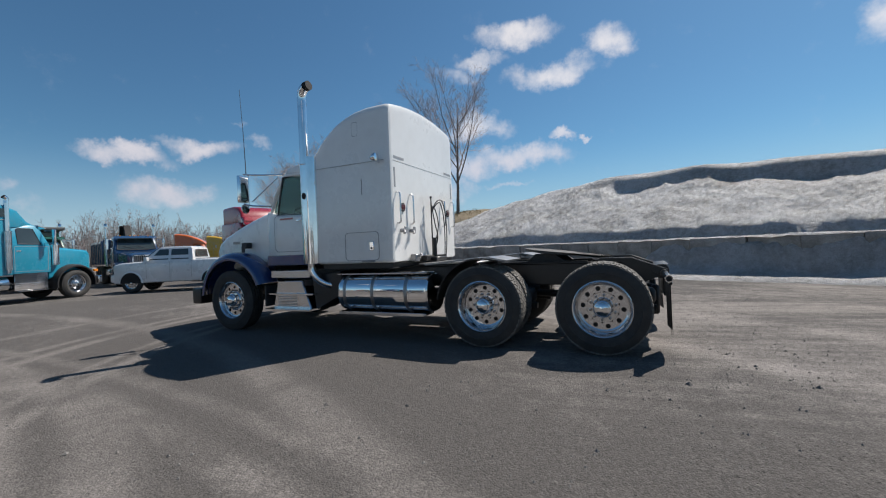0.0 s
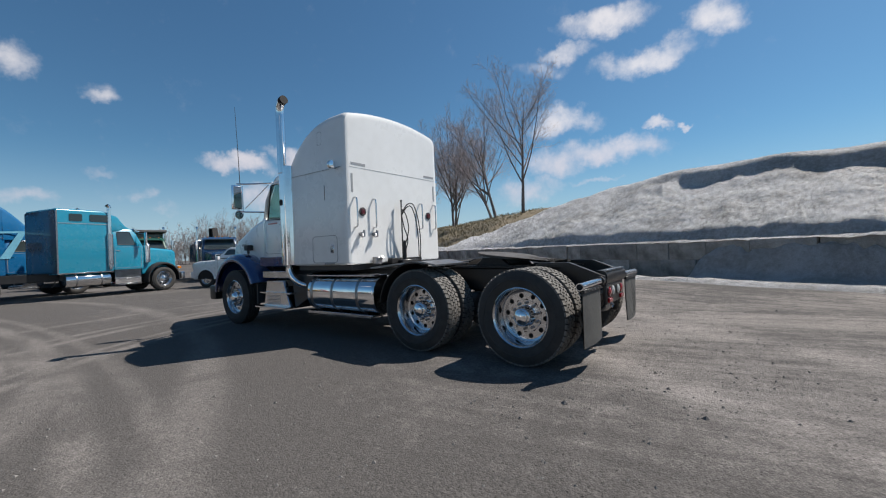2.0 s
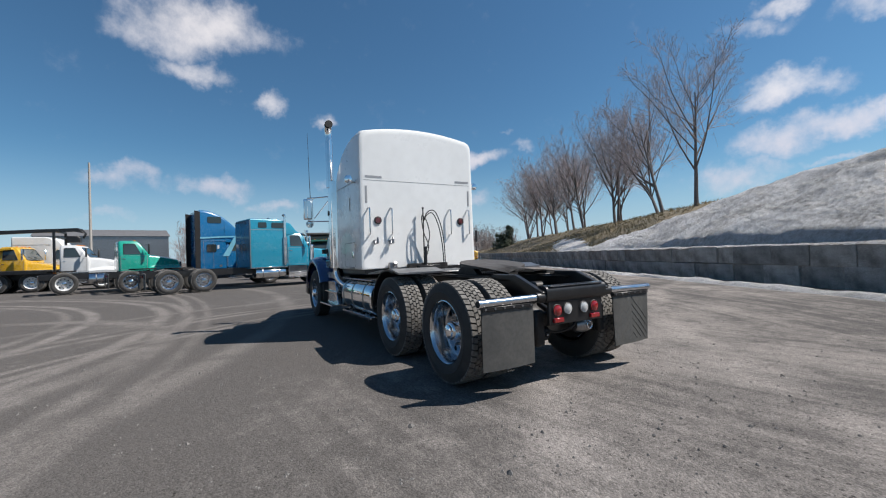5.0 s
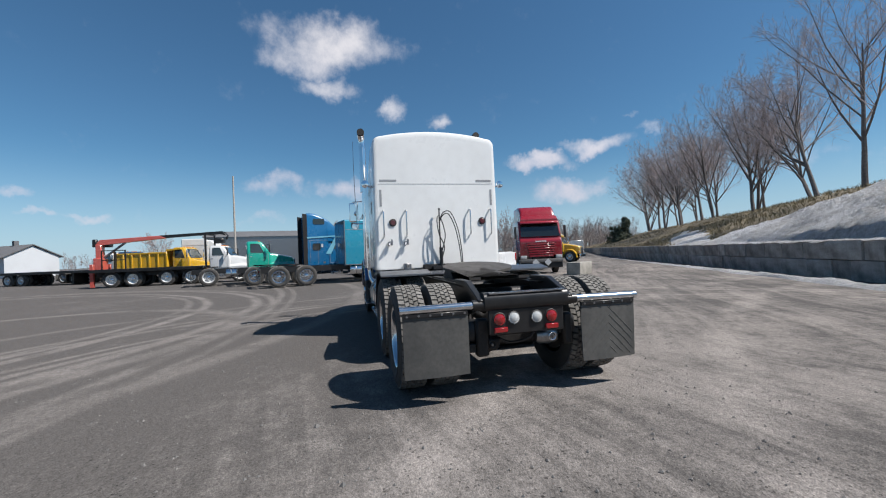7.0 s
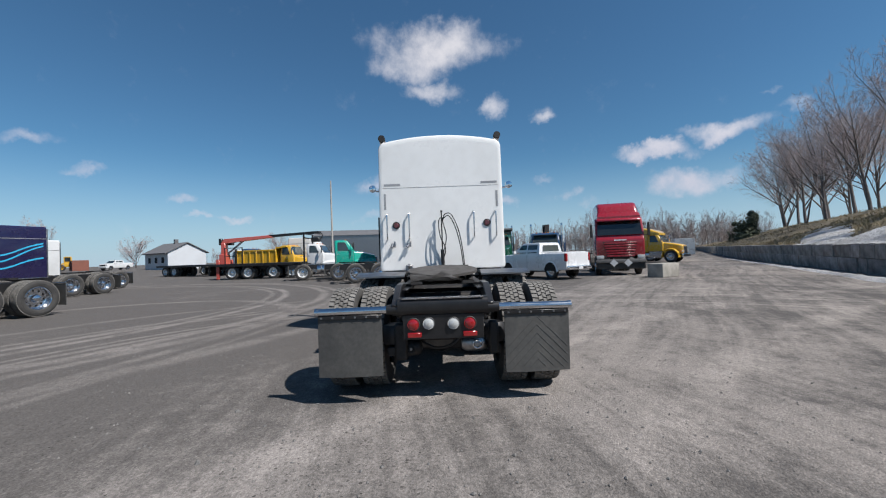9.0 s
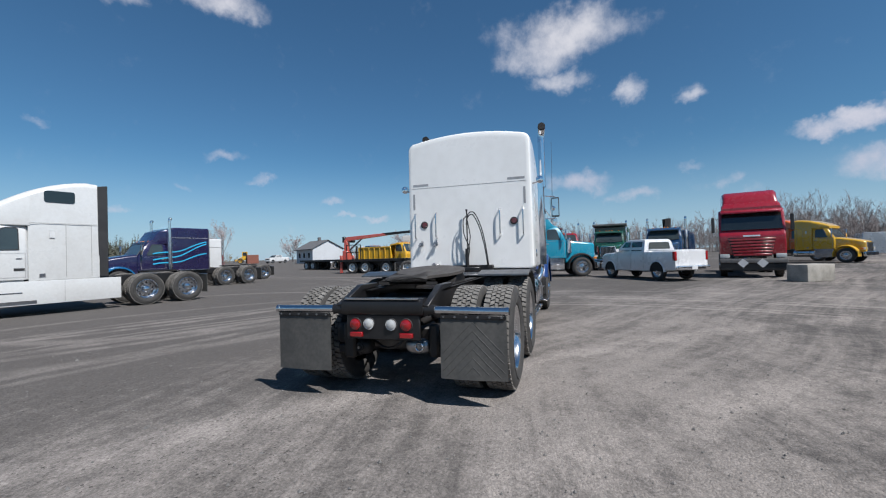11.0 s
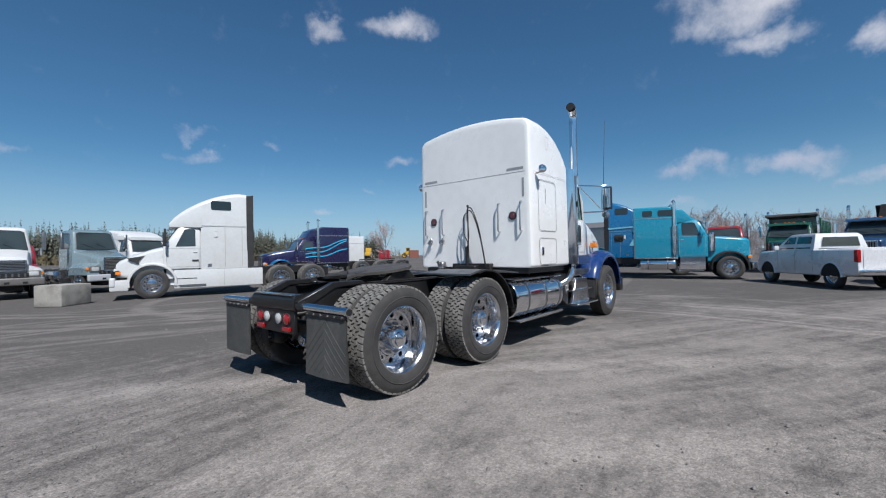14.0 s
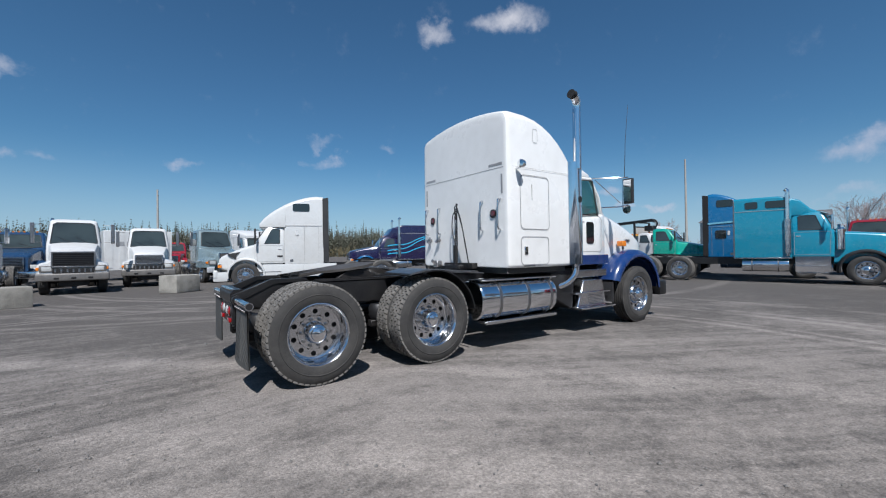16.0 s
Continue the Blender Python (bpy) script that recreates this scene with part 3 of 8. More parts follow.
def rise(x, y):
    """The yard climbs a little towards the far buildings."""
    k = min(1.0, max(0.0, (math.hypot(x, y) - 42.0) / 45.0))
    return 0.6 * k * k * (3 - 2 * k)


def build_ground():
    """One sheet to the horizon, finer near the truck, with slight unevenness."""
    bm = B()
    def axis():
        near = [-14 + i * 0.5 for i in range(0, 72)]
        far = [25, 32, 42, 50, 58, 66, 75, 90, 140, 250, 500, 1000, 2400]
        return sorted(set([-v for v in far] + near + far))
    xs, ys = axis(), axis()
    grid = [[bm.verts.new((x, y, 0.012 * (noise.noise((x * 0.35, y * 0.35, 0.3)) - 0.15) if abs(x) < 21 and abs(y) < 21 and math.hypot(x - 2.5, y) > 4.2 else rise(x, y) - 0.002)) for y in ys] for x in xs]
    for i in range(len(xs) - 1):
        for j in range(len(ys) - 1):
            bm.faces.new((grid[i][j], grid[i + 1][j], grid[i + 1][j + 1], grid[i][j + 1]))
    ob = part("ground", bm, YARD, None, smooth=60)
    tagged(ob, "dusty grey gravel and worn asphalt yard with tyre tracks", "ground", kind="structure")


build_ground()


def scatter_stones():
    """Loose stones on the yard, near the lane."""
    bm = B()
    rnd = random.Random(5)
    for _ in range(5200):
        a, rr = rnd.uniform(0, math.tau), rnd.uniform(1.5, 12)
        x, y = 0.5 + rr * math.cos(a), rr * math.sin(a)
        s = rnd.choice((0.005, 0.006, 0.008, 0.010, 0.013)) * rnd.uniform(0.7, 1.3)
        if rnd.random() < 0.01:
            s *= 2.2
        vs = [bm.verts.new((x + s * rnd.uniform(0.7, 1.3) * dx, y + s * rnd.uniform(0.7, 1.3) * dy, max(0.0, s * rnd.uniform(0.6, 1.0) * dz) + 0.001)) for dx, dy, dz in ((1, 0, 0), (0, 1, 0), (-1, 0, 0), (0, -1, 0), (0, 0, 1))]
        for q in ((0, 1, 4), (1, 2, 4), (2, 3, 4), (3, 0, 4)):
            bm.faces.new([vs[i] for i in q])
    ob = part("gravel", bm, material("loose_gravel", (0.17, 0.16, 0.15), 0.95, second=(0.10, 0.10, 0.10), scale=20, amount=1.0), None, smooth=0)
    tagged(ob, "loose grey gravel stones strewn over the yard", "gravel", kind="stuff")


scatter_stones()


def snow_material(name, clean, dirty, bias):
    m = bpy.data.materials.new(name)
    m.use_nodes = True
    t = Nodes(m.node_tree)
    b = t.n["Principled BSDF"]
    p = t.add("ShaderNodeNewGeometry").outputs["Position"]
    big = t.noise(p, 0.35, 5.0, 0.65, distort=0.8)
    fine = t.noise(p, 5.5, 8.0, 0.82)
    grit = t.noise(p, 60.0, 3.0, 0.7)
    f = t.math("ADD", t.math("MULTIPLY", big, 0.40), t.math("MULTIPLY", fine, 0.60))
    col = t.mix(t.ramp(f, 0.36 + bias, 0.62 + bias), rgb(clean), rgb(dirty))
    g = t.add("ShaderNodeVectorMath", operation="SCALE")
    t.put(g.inputs[0], col)
    t.put(g.inputs["Scale"], t.ramp(grit, 0.3, 0.75, 1.10, 0.72, smooth=False))
    t.put(b.inputs["Base Color"], g.outputs[0])
    b.inputs["Roughness"].default_value = 0.75
    b.inputs["Subsurface Weight"].default_value = 0.0
    bp = t.add("ShaderNodeBump")
    bp.inputs["Strength"].default_value = 1.0
    bp.inputs["Distance"].default_value = 0.22
    t.put(bp.inputs["Height"], t.math("ADD", fine, t.math("MULTIPLY", grit, 0.25)))
    t.put(b.inputs["Normal"], bp.outputs[0])
    return m


SNOW = snow_material("old_snow", (0.72, 0.72, 0.73), (0.33, 0.315, 0.295), 0.03)
SNOW_CLEAN = snow_material("white_snow", (0.72, 0.72, 0.73), (0.42, 0.41, 0.39), 0.03)


def lerp_table(tab, s):
    if s <= tab[0][0]:
        return tab[0][1]
    for (a, u), (b, v) in zip(tab, tab[1:]):
        if s <= b:
            k = (s - a) / (b - a)
            k = k * k * (3 - 2 * k)
            return u + (v - u) * k
    return tab[-1][1]


RIDGE = [(-40, 3.7), (-14, 3.75), (-6, 3.95), (-1, 4.30), (1.5, 4.48), (5.0, 4.62), (8.5, 4.44), (11.8, 4.12), (14.2, 3.88), (17, 3.30), (19.5, 2.70), (22.5, 1.60), (26, 0.9)]


def bank_height(s, d):
    """The earth bank behind the wall."""
    k = min(1.0, max(0.0, (d - 0.5) / 14.0))
    top = 4.85 + 0.5 * noise.noise((s * 0.06, 2.0, 0.0)) - min(2.2, max(0.0, (s - 45) * 0.022))
    top -= 2.6 * min(1.0, max(0.0, (24 - s) / 6))
    return 0.95 + (top - 0.95) * (0.55 * k + 0.45 * k * k * (3 - 2 * k)) + 0.16 * noise.noise((s * 0.5, d * 0.5, 1.0))


def snow_height(s, d):
    """A heap that rises from the wall; towards its top a steep cut face and a smooth crest."""
    top = lerp_table(RIDGE, s)
    rough = 0.26 * noise.noise((s * 0.45, d * 0.45, 5.0)) + 0.14 * noise.noise((s * 1.3, d * 1.3, 3.0)) - 0.12 * abs(noise.noise((s * 2.3, d * 2.3, 9.0))) + 0.05 * noise.noise((s * 5.2, d * 5.2, 2.0))
    peak = 6.2 + 0.4 * noise.noise((s * 0.2, 0.0, 7.0))
    cut = min(1.0, max(0.0, (7.2 - s) / 4.0))
    edge = 0.86 + 0.05 * noise.noise((s * 0.45, 1.0, 4.0)) + 0.025 * noise.noise((s * 1.7, 2.0, 4.0))
    ledge = 0.66 + 0.10 * noise.noise((s * 0.5, 3.0, 3.0)) + 0.03 * noise.noise((s * 2.1, 3.0, 3.0))
    flat = min(1.0, max(0.0, (20.0 - s) / 6.0))
    ledge *= flat
    if d < ledge:
        return 1.215 + 0.05 * noise.noise((s * 1.6, d * 2.5, 8.0)) + 0.025 * noise.noise((s * 6.0, d * 6.0, 8.0)) - (0.05 if d < 0.0 else 0.0)
    scarp = (0.20 + 0.10 * noise.noise((s * 0.9, 1.0, 6.0)) + 0.04 * noise.noise((s * 2.9, 1.0, 6.0))) * min(1.0, max(0.0, (14.0 - s) / 5.0))
    if d < peak:
        k = max(0.0, (d - ledge) / (peak - ledge))
        slope = 0.62 * k + 0.38 * k ** 0.55
        low = slope * 0.965
        step = min(1.0, max(0.0, (k - edge) / 0.070))
        drop = 0.135 * (1.0 + 0.35 * noise.noise((s * 0.5, 6.0, 2.0))) * cut * (1 - step)
        prof = low + 0.035 * k - drop * min(1.0, k / edge)
        calm = 1.0 - 0.85 * min(1.0, max(0.0, (k - edge) / 0.05)) if cut > 0.3 else 1.0 - 0.6 * min(1.0, max(0.0, (k - 0.85) / 0.1))
    else:
        prof = max(0.0, 1.0 - (d - peak) * 0.09)
        calm = 0.15
    lip = max(0.0, scarp) * min(1.0, (d - ledge) / 0.20) * max(0.0, 1.0 - (d - ledge) / 2.6)
    return 1.19 + lip + (top - 1.19) * prof + rough * calm * min(1.0, 0.15 + d * 0.5) * (0.6 + 0.4 * min(1.0, max(0.1, top - 1)))


def sheet(name, mat, s_values, d_values, height, label, category, smooth=50, kind="structure", keep=None):
    bm = B()
    grid = [[bm.verts.new(wall_point(s, d, height(s, d))) for d in d_values] for s in s_values]
    for i in range(len(s_values) - 1):
        for j in range(len(d_values) - 1):
            bm.faces.new((grid[i][j], grid[i + 1][j], grid[i + 1][j + 1], grid[i][j + 1]))
    ob = part(name, bm, mat, None, smooth=smooth)
    return tagged(ob, label, category, kind=kind)


EARTH = material("dead_grass_earth", (0.19, 0.15, 0.095), 0.95, second=(0.095, 0.082, 0.052), scale=0.8, amount=1.0, fine=18, fine_amount=0.3, bump=0.05, bump_scale=12)


def build_bank():
    sheet("earth_bank", EARTH, [-45 + i * 1.0 for i in range(60)] + [15 + i * 1.5 for i in range(90)], [0.5, 0.8, 1.2, 2, 3, 4, 5, 6, 7, 8, 9, 10, 11, 12.5, 15, 20, 30, 60],
          bank_height, "earth bank with dead brown grass above the block wall", "bank")
    sheet("snow_bank", SNOW, [-30 + i * 0.12 for i in range(480)], [-0.04, 0.04] + [0.12 + i * 0.105 for i in range(112)],
          lambda s, d: snow_height(s, d), "large heap of old dirty snow behind the block wall", "snow heap")
    def patch(s, d):
        e = ((s - 21.5 - 2.7 * d) / 4.6) ** 2 + ((d - 3.6) / 3.1) ** 2
        return bank_height(s, d) + 0.13 * (1.0 - e) + 0.11 * noise.noise((s * 0.9, d * 0.9, 6.0)) + 0.04 * noise.noise((s * 3.2, d * 3.2, 6.0))
    sheet("snow_patch", SNOW, [18.0 + i * 0.25 for i in range(100)], [0.7 + i * 0.25 for i in range(26)], patch, "thin patch of melting snow on the bank", "snow patch")
    # clods of frozen snow all over the heap
    rnd = random.Random(21)
    bm = B()
    for _ in range(11000):
        s, d = rnd.uniform(-12, 21), rnd.uniform(0.05, 5.9)
        r = rnd.uniform(0.008, 0.020) if rnd.random() < 0.97 else rnd.uniform(0.02, 0.035)
        p = wall_point(s, d, snow_height(s, d) + r * 0.2)
        turn = pose(p.x, p.y, p.z, rnd.uniform(0, 90), rnd.uniform(0, 90), rnd.uniform(0, 90))
        vs = [bm.verts.new(turn @ Vector((x * r * rnd.uniform(0.6, 1.3), y * r * rnd.uniform(0.6, 1.3), z * r * rnd.uniform(0.6, 1.2)))) for x, y, z in ((1, 0, 0), (0, 1, 0), (-1, 0, 0), (0, -1, 0), (0, 0, 1), (0, 0, -1))]
        for a, b in ((0, 1), (1, 2), (2, 3), (3, 0)):
            bm.faces.new((vs[a], vs[b], vs[4]))
            bm.faces.new((vs[b], vs[a], vs[5]))
    tagged(part("snow_clods", bm, SNOW, None, smooth=0), "loose clods of frozen snow on the heap", "snow clods", kind="stuff")


build_bank()


def build_wall():
    wall = thing("wall_blocks", "retaining wall of two courses of large grey concrete blocks", "wall")
    wall["kind"] = "structure"
    rnd = random.Random(3)
    meshes = []
    L, H, D = 1.22, 0.60, 0.60
    for k in range(4):
        bm = B()
        box(bm, 0.006, L - 0.006, 0, D, 0.004, H - 0.004, 0.022, 2)
        for v in bm.verts:
            v.co.y += 0.012 * noise.noise((v.co.x * 3 + k * 9, v.co.z * 3, 1.0))
        meshes.append(mesh_of("block", bm, WALLSTONE))
    ang = math.degrees(math.atan2(WALL_DIR.y, WALL_DIR.x))
    for course in range(2):
        s = -20.0 + (0.6 if course else 0.0)
        while s < 86:
            # the block's own y runs behind the wall's face
            wide = rnd.choice((1.0, 1.0, 1.0, 0.62, 1.25))
            p = wall_point(s, rnd.uniform(-0.04, 0.03), course * 0.6)
            m = pose(p.x, p.y, p.z, 0, 0, ang) @ Matrix.Diagonal((1, -1, 1, 1))
            share("block", meshes[rnd.randrange(4)], wall, m @ pose(0, 0, rnd.uniform(-0.012, 0.004), 0, rnd.uniform(-0.5, 0.5), rnd.uniform(-0.8, 0.8)) @ Matrix.Diagonal((wide, 1, 1, 1)))
            s += L * wide + (0.02 if rnd.random() < 0.25 else 0.0)
    # ploughed snow thrown against the wall and along its foot
    bm = B()
    ss = [-34 + i * 0.1 for i in range(360)]
    prof = [(-1.0, 0.0), (-0.72, 0.10), (-0.45, 0.2), (-0.26, 0.45), (-0.14, 0.72), (-0.06, 0.95), (0.06, 1.0)]
    rows = []
    for s in ss:
        k = 1.0 if s < 0.2 else max(0.0, 1 - (s - 0.2) / 0.75) ** 0.5
        n = noise.noise((s * 0.7, 3.0, 0.0))
        row = []
        for d, z in prof:
            q = 0.14 * noise.noise((s * 1.7, d * 5, 2.0)) + 0.10 * noise.noise((s * 4.6, d * 2, 6.0))
            row.append(bm.verts.new(wall_point(s, min(0.05, d * (0.75 + 0.5 * n) * (1.0 if z else 1.25) + q * 0.4) + 0.0, max(-0.03, z * (0.98 + 0.16 * n + 0.15 * noise.noise((s * 2.1, 5.0, 1.0)) + 0.16 * noise.noise((s * 5.3, 5.0, 3.0))) * k + (q * 0.6 if 0 < z < 1 else 0) - (0.04 if k == 0 else 0)))))
        rows.append(row)
    for a, b in zip(rows, rows[1:]):
        for j in range(len(prof) - 1):
            bm.faces.new((a[j], b[j], b[j + 1], a[j + 1]))
    tagged(part("snow_drift", bm, SNOW_CLEAN, None, smooth=60), "pale ploughed snow packed against the wall", "snow drift", kind="structure")
    bm = B()
    rows = []
    for i in range(420):
        s = -34 + i * 0.2
        w = 0.30 + 0.20 * noise.noise((s * 0.4, 8.0, 0.0))
        h = 0.12 + 0.09 * noise.noise((s * 0.9, 4.0, 0.0))
        if s > 8:
            h *= max(0.15, 1 - (s - 8) / 25)
            w *= max(0.3, 1 - (s - 8) / 40)
        base = -0.98 - (0.25 if s < -1.5 else 0.25 * max(0, 1 - (s + 1.5) / 3))
        rows.append([bm.verts.new(wall_point(s, base + dd * w, max(-0.01, hh * h + 0.03 * noise.noise((s * 3, dd * 4, 1.0)) * (hh > 0)) - (0.012 if hh == 0 else 0))) for dd, hh in ((-1, 0), (-0.6, 0.6), (-0.1, 1), (0.4, 0.8), (0.9, 0.4), (1.2, 0))])
    for a, b in zip(rows, rows[1:]):
        for j in range(5):
            bm.faces.new((a[j], b[j], b[j + 1], a[j + 1]))
    tagged(part("snow_strip", bm, SNOW_CLEAN, None, smooth=60), "low strip of melting snow along the foot of the wall", "snow", kind="structure")


build_wall()

# ---- the white sleeper tractor ----


def sleeper_ring(x, half, z0, z1, crown=0.07, r=0.15, lean=0.02):
    """A cross-section of the sleeper box: upright sides that lean in a little, crowned roof."""
    pts = []
    flat = rrect(-half, half, z0, z1, r, 6, 0.05)
    outline = []
    for a, b in zip(flat, flat[1:] + flat[:1]):
        outline.append(a)
        if a[1] > z1 - 1e-4 and b[1] > z1 - 1e-4 and abs(a[0] - b[0]) > half:
            outline += [(a[0] + (b[0] - a[0]) * k / 12, z1) for k in range(1, 12)]
    for y, z in outline:
        up = max(0.0, (z - z0) / 2.2)
        yy = y * (1 - lean * up * up)
        if z > z1 - r * 1.001:
            zz = z + crown * (1 - (y / half) ** 2)
        else:
            zz = z
        pts.append((x, yy, zz))
    return pts


def hero():
    T = thing("semi_truck", "white sleeper tractor with blue fenders and chrome stacks on the yard", "truck")
    # chassis
    for s in (1, -1):
        bm = B()
        prism(bm, [(-0.60, 0.80), (-0.60, 0.90), (-0.30, 0.985), (2.4, 0.985), (6.3, 0.93), (6.3, 0.72), (0.2, 0.70), (-0.4, 0.72)], s * 0.41, s * 0.44, 0.006)
        for z in (0.70, 0.96):
            box(bm, -0.2, 6.2, min(s * 0.35, s * 0.44), max(s * 0.35, s * 0.44), z, z + 0.012)
        part("frame_rail", bm, BLACK, T)
    for x in (0.15, 0.7, 1.25, 2.2, 3.2, 4.4, 5.4):
        part("crossmember", cyl(B(), (x, -0.41, 0.84), (x, 0.41, 0.84), 0.07, 10), GREASE, T)
    # rear end
    bm = B()
    loft(bm, [[(x - 0.615, y, z) for x, z in rrect(-0.075, 0.075, 0.775, 0.935, 0.055, 4)] for y in (-0.40, -0.38, 0.38, 0.40)])
    part("rear_tube", bm, BLACK, T, "glossy black rear cross tube")
    for s in (1, -1):
        bm = B()
        prism(bm, [(-0.68, 0.88), (-0.30, 1.03), (0.05, 1.03), (0.10, 0.99), (-0.28, 0.985), (-0.66, 0.78)], s * 0.395, s * 0.455, 0.006)
        part("end_bracket", bm, BLACK, T)
    part("tread_strip", box(B(), -0.69, -0.64, -0.36, 0.36, 0.925, 0.937), ALU, T)
    panel = part("light_panel", box(B(), -0.665, -0.63, -0.36, 0.36, 0.565, 0.785, 0.006), BLACK, T)
    for y, z, r, mt, lab in ((0.265, 0.70, 0.051, REDLENS, "round red tail light"), (0.13, 0.705, 0.050, CLEARLENS, "round clear reverse light"),
                             (-0.09, 0.70, 0.050, CLEARLENS, "round clear reverse light"), (-0.235, 0.70, 0.051, REDLENS, "round red tail light")):
        bm = B()
        cyl(bm, (-0.66, y, z), (-0.682, y, z), r, 24)
        cyl(bm, (-0.682, y, z), (-0.692, y, z), r * 0.86, 24, r * 0.55)
        lt = part("tail_light", bm, mt, panel, lab)
        ring = B()
        tube(ring, [(-0.668, y + (r + 0.004) * math.cos(a * math.tau / 24), z + (r + 0.004) * math.sin(a * math.tau / 24)) for a in range(25)], 0.007, 6)
        part("grommet", ring, PLASTIC, panel)
    for y in (0.255, -0.235):
        part("marker_light", box(B(), -0.69, -0.66, y - 0.062, y + 0.062, 0.585, 0.63, 0.006), REDLENS, panel, "small red marker light")
    for s in (1, -1):
        bm = B()
        cyl(bm, (-0.64, s * 0.42, 0.835), (-0.64, s * 1.135, 0.828), 0.034, 18)
        cyl(bm, (-0.64, s * 1.110, 0.828), (-0.64, s * 1.14, 0.828), 0.038, 18)
        hanger = part("flap_hanger", bm, ALU, T, "polished steel flap bar")
        part("tube_mouth", cyl(B(), (-0.64, s * 1.140, 0.828), (-0.64, s * 1.144, 0.828), 0.028, 14), DARK, hanger)
        part("clamp_strip", box(B(), -0.668, -0.640, min(s * 0.55, s * 1.11), max(s * 0.55, s * 1.11), 0.765, 0.797, 0.003), BLACK, hanger)
        part("hanger_socket", cyl(B(), (-0.64, s * 0.40, 0.835), (-0.64, s * 0.50, 0.834), 0.045, 14), BLACK, T)
        for k in range(6):
            part("bolt", cyl(B(), (-0.668, s * (0.58 + 0.10 * k), 0.781), (-0.675, s * (0.58 + 0.10 * k), 0.781), 0.010, 6), STEEL, hanger)
        bm = B()
        y0, y1 = (0.545, 1.115)
        nu, nv = 8, 8
        rows = []
        for i in range(nu + 1):
            rows.append([])
            for j in range(nv + 1):
                y = y0 + (y1 - y0) * i / nu
                z = 0.785 - 0.53 * j / nv
                bow = -0.02 * math.sin(math.pi * i / nu) * (j / nv) + (0.03 * (j / nv) ** 2 * (i / nu - 0.5) if s < 0 else 0.0)
                rows[-1].append((-0.655 + bow, s * y, z))
        for off in (0.0, 0.012):
            vs = [[bm.verts.new((x + off, y, z)) for x, y, z in row] for row in rows]
            for i in range(nu):
                for j in range(nv):
                    bm.faces.new((vs[i][j], vs[i + 1][j], vs[i + 1][j + 1], vs[i][j + 1]))
        flap = part("mud_flap", bm, FLAP, T, "grey worn rubber mud flap" if s > 0 else "black rubber mud flap with faint chevron ribs")
        if s < 0:
            bm = B()
            for k in range(8):
                for w in (-1, 1):
                    pts = []
                    for i in range(9):
                        y, z = 0.83 + w * 0.265 * i / 8, 0.74 - 0.075 * k - 0.27 * i / 8
                        if z > 0.275:
                            bow = -0.02 * math.sin(math.pi * (y - y0) / (y1 - y0)) * (0.785 - z) / 0.53 + 0.03 * ((0.785 - z) / 0.53) ** 2 * ((y - y0) / (y1 - y0) - 0.5)
                            pts.append((-0.6555 + bow, -y, z))
                    if len(pts) > 1:
                        tube(bm, pts, 0.0024, 4)
            part("rib", bm, FLAP, flap)
    # spring brakes and axle parts below the lights; crossbar added to deepen the shade
    for y, z in ((-0.305, 0.485), (0.30, 0.46)):
        bm = B()
        lathe(bm, [(0.0, -0.10), (0.035, -0.098), (0.062, -0.082), (0.078, -0.05), (0.080, 0.0), (0.086, 0.004), (0.086, 0.022), (0.080, 0.026), (0.080, 0.10), (0.055, 0.14), (0.0, 0.14)], 24)
        bm.transform(pose(-0.46, y, z, 0, 0, 0) @ pose(0, 0, 0, 0, 90, 0))
        chamber = part("spring_brake", bm, STEEL if y < 0 else GREASE, T, "rounded steel spring-brake chamber")
        ring = B()
        tube(ring, [(-0.548, y + 0.036 * math.cos(a * math.tau / 20), z + 0.036 * math.sin(a * math.tau / 20)) for a in range(21)], 0.007, 6)
        part("cap_ring", ring, ALU if y < 0 else GREASE, chamber)
        part("release_bolt", cyl(B(), (-0.55, y, z), (-0.572, y, z), 0.012, 6), STEEL, chamber)
    part("torque_rod", cyl(B(), (-0.20, 0.05, 0.70), (-0.55, 0.22, 0.66), 0.03, 10), GREASE, T)
    part("dark_filler_crossbar", box(B(), -0.50, -0.42, -0.42, 0.42, 0.52, 0.66, 0.02), GREASE, T)
    part("spring_hanger", box(B(), -0.58, -0.50, 0.33, 0.45, 0.36, 0.70, 0.02), GREASE, T)
    part("spring_hanger", box(B(), -0.58, -0.50, -0.50, -0.41, 0.40, 0.70, 0.02), GREASE, T)
    part("air_hose", tube(B(), curve_pts([(-0.45, -0.20, 0.66), (-0.52, -0.10, 0.50), (-0.44, 0.08, 0.44), (-0.40, 0.24, 0.52)], 5), 0.014, 6), HOSE, T)
    for x in (0.0, 1.37):
        bm = B()
        cyl(bm, (x, -0.85, 0.5), (x, 0.85, 0.5), 0.075, 12)
        bmesh.ops.create_icosphere(bm, subdivisions=2, radius=0.2, matrix=Matrix.Translation((x, 0.03, 0.5)))
        part("axle", bm, GREASE, T)
        for s in (1, -1):
            part("spring_beam", box(B(), x - 0.55, x + 0.45, s * 0.47 - 0.05, s * 0.47 + 0.05, 0.40, 0.48, 0.01), GREASE, T)
            bm = B()
            lathe(bm, [(0.0, 0.09), (0.10, 0.09), (0.125, 0.05), (0.125, -0.05), (0.10, -0.09), (0.0, -0.09)], 16)
            bm.transform(pose(x - 0.42, s * 0.47, 0.58, 90))
            part("air_bag", bm, HOSE, T)
    part("drive_shaft", cyl(B(), (0.1, 0.03, 0.52), (5.0, 0.0, 0.72), 0.05, 10), GREASE, T)
    bm = B()
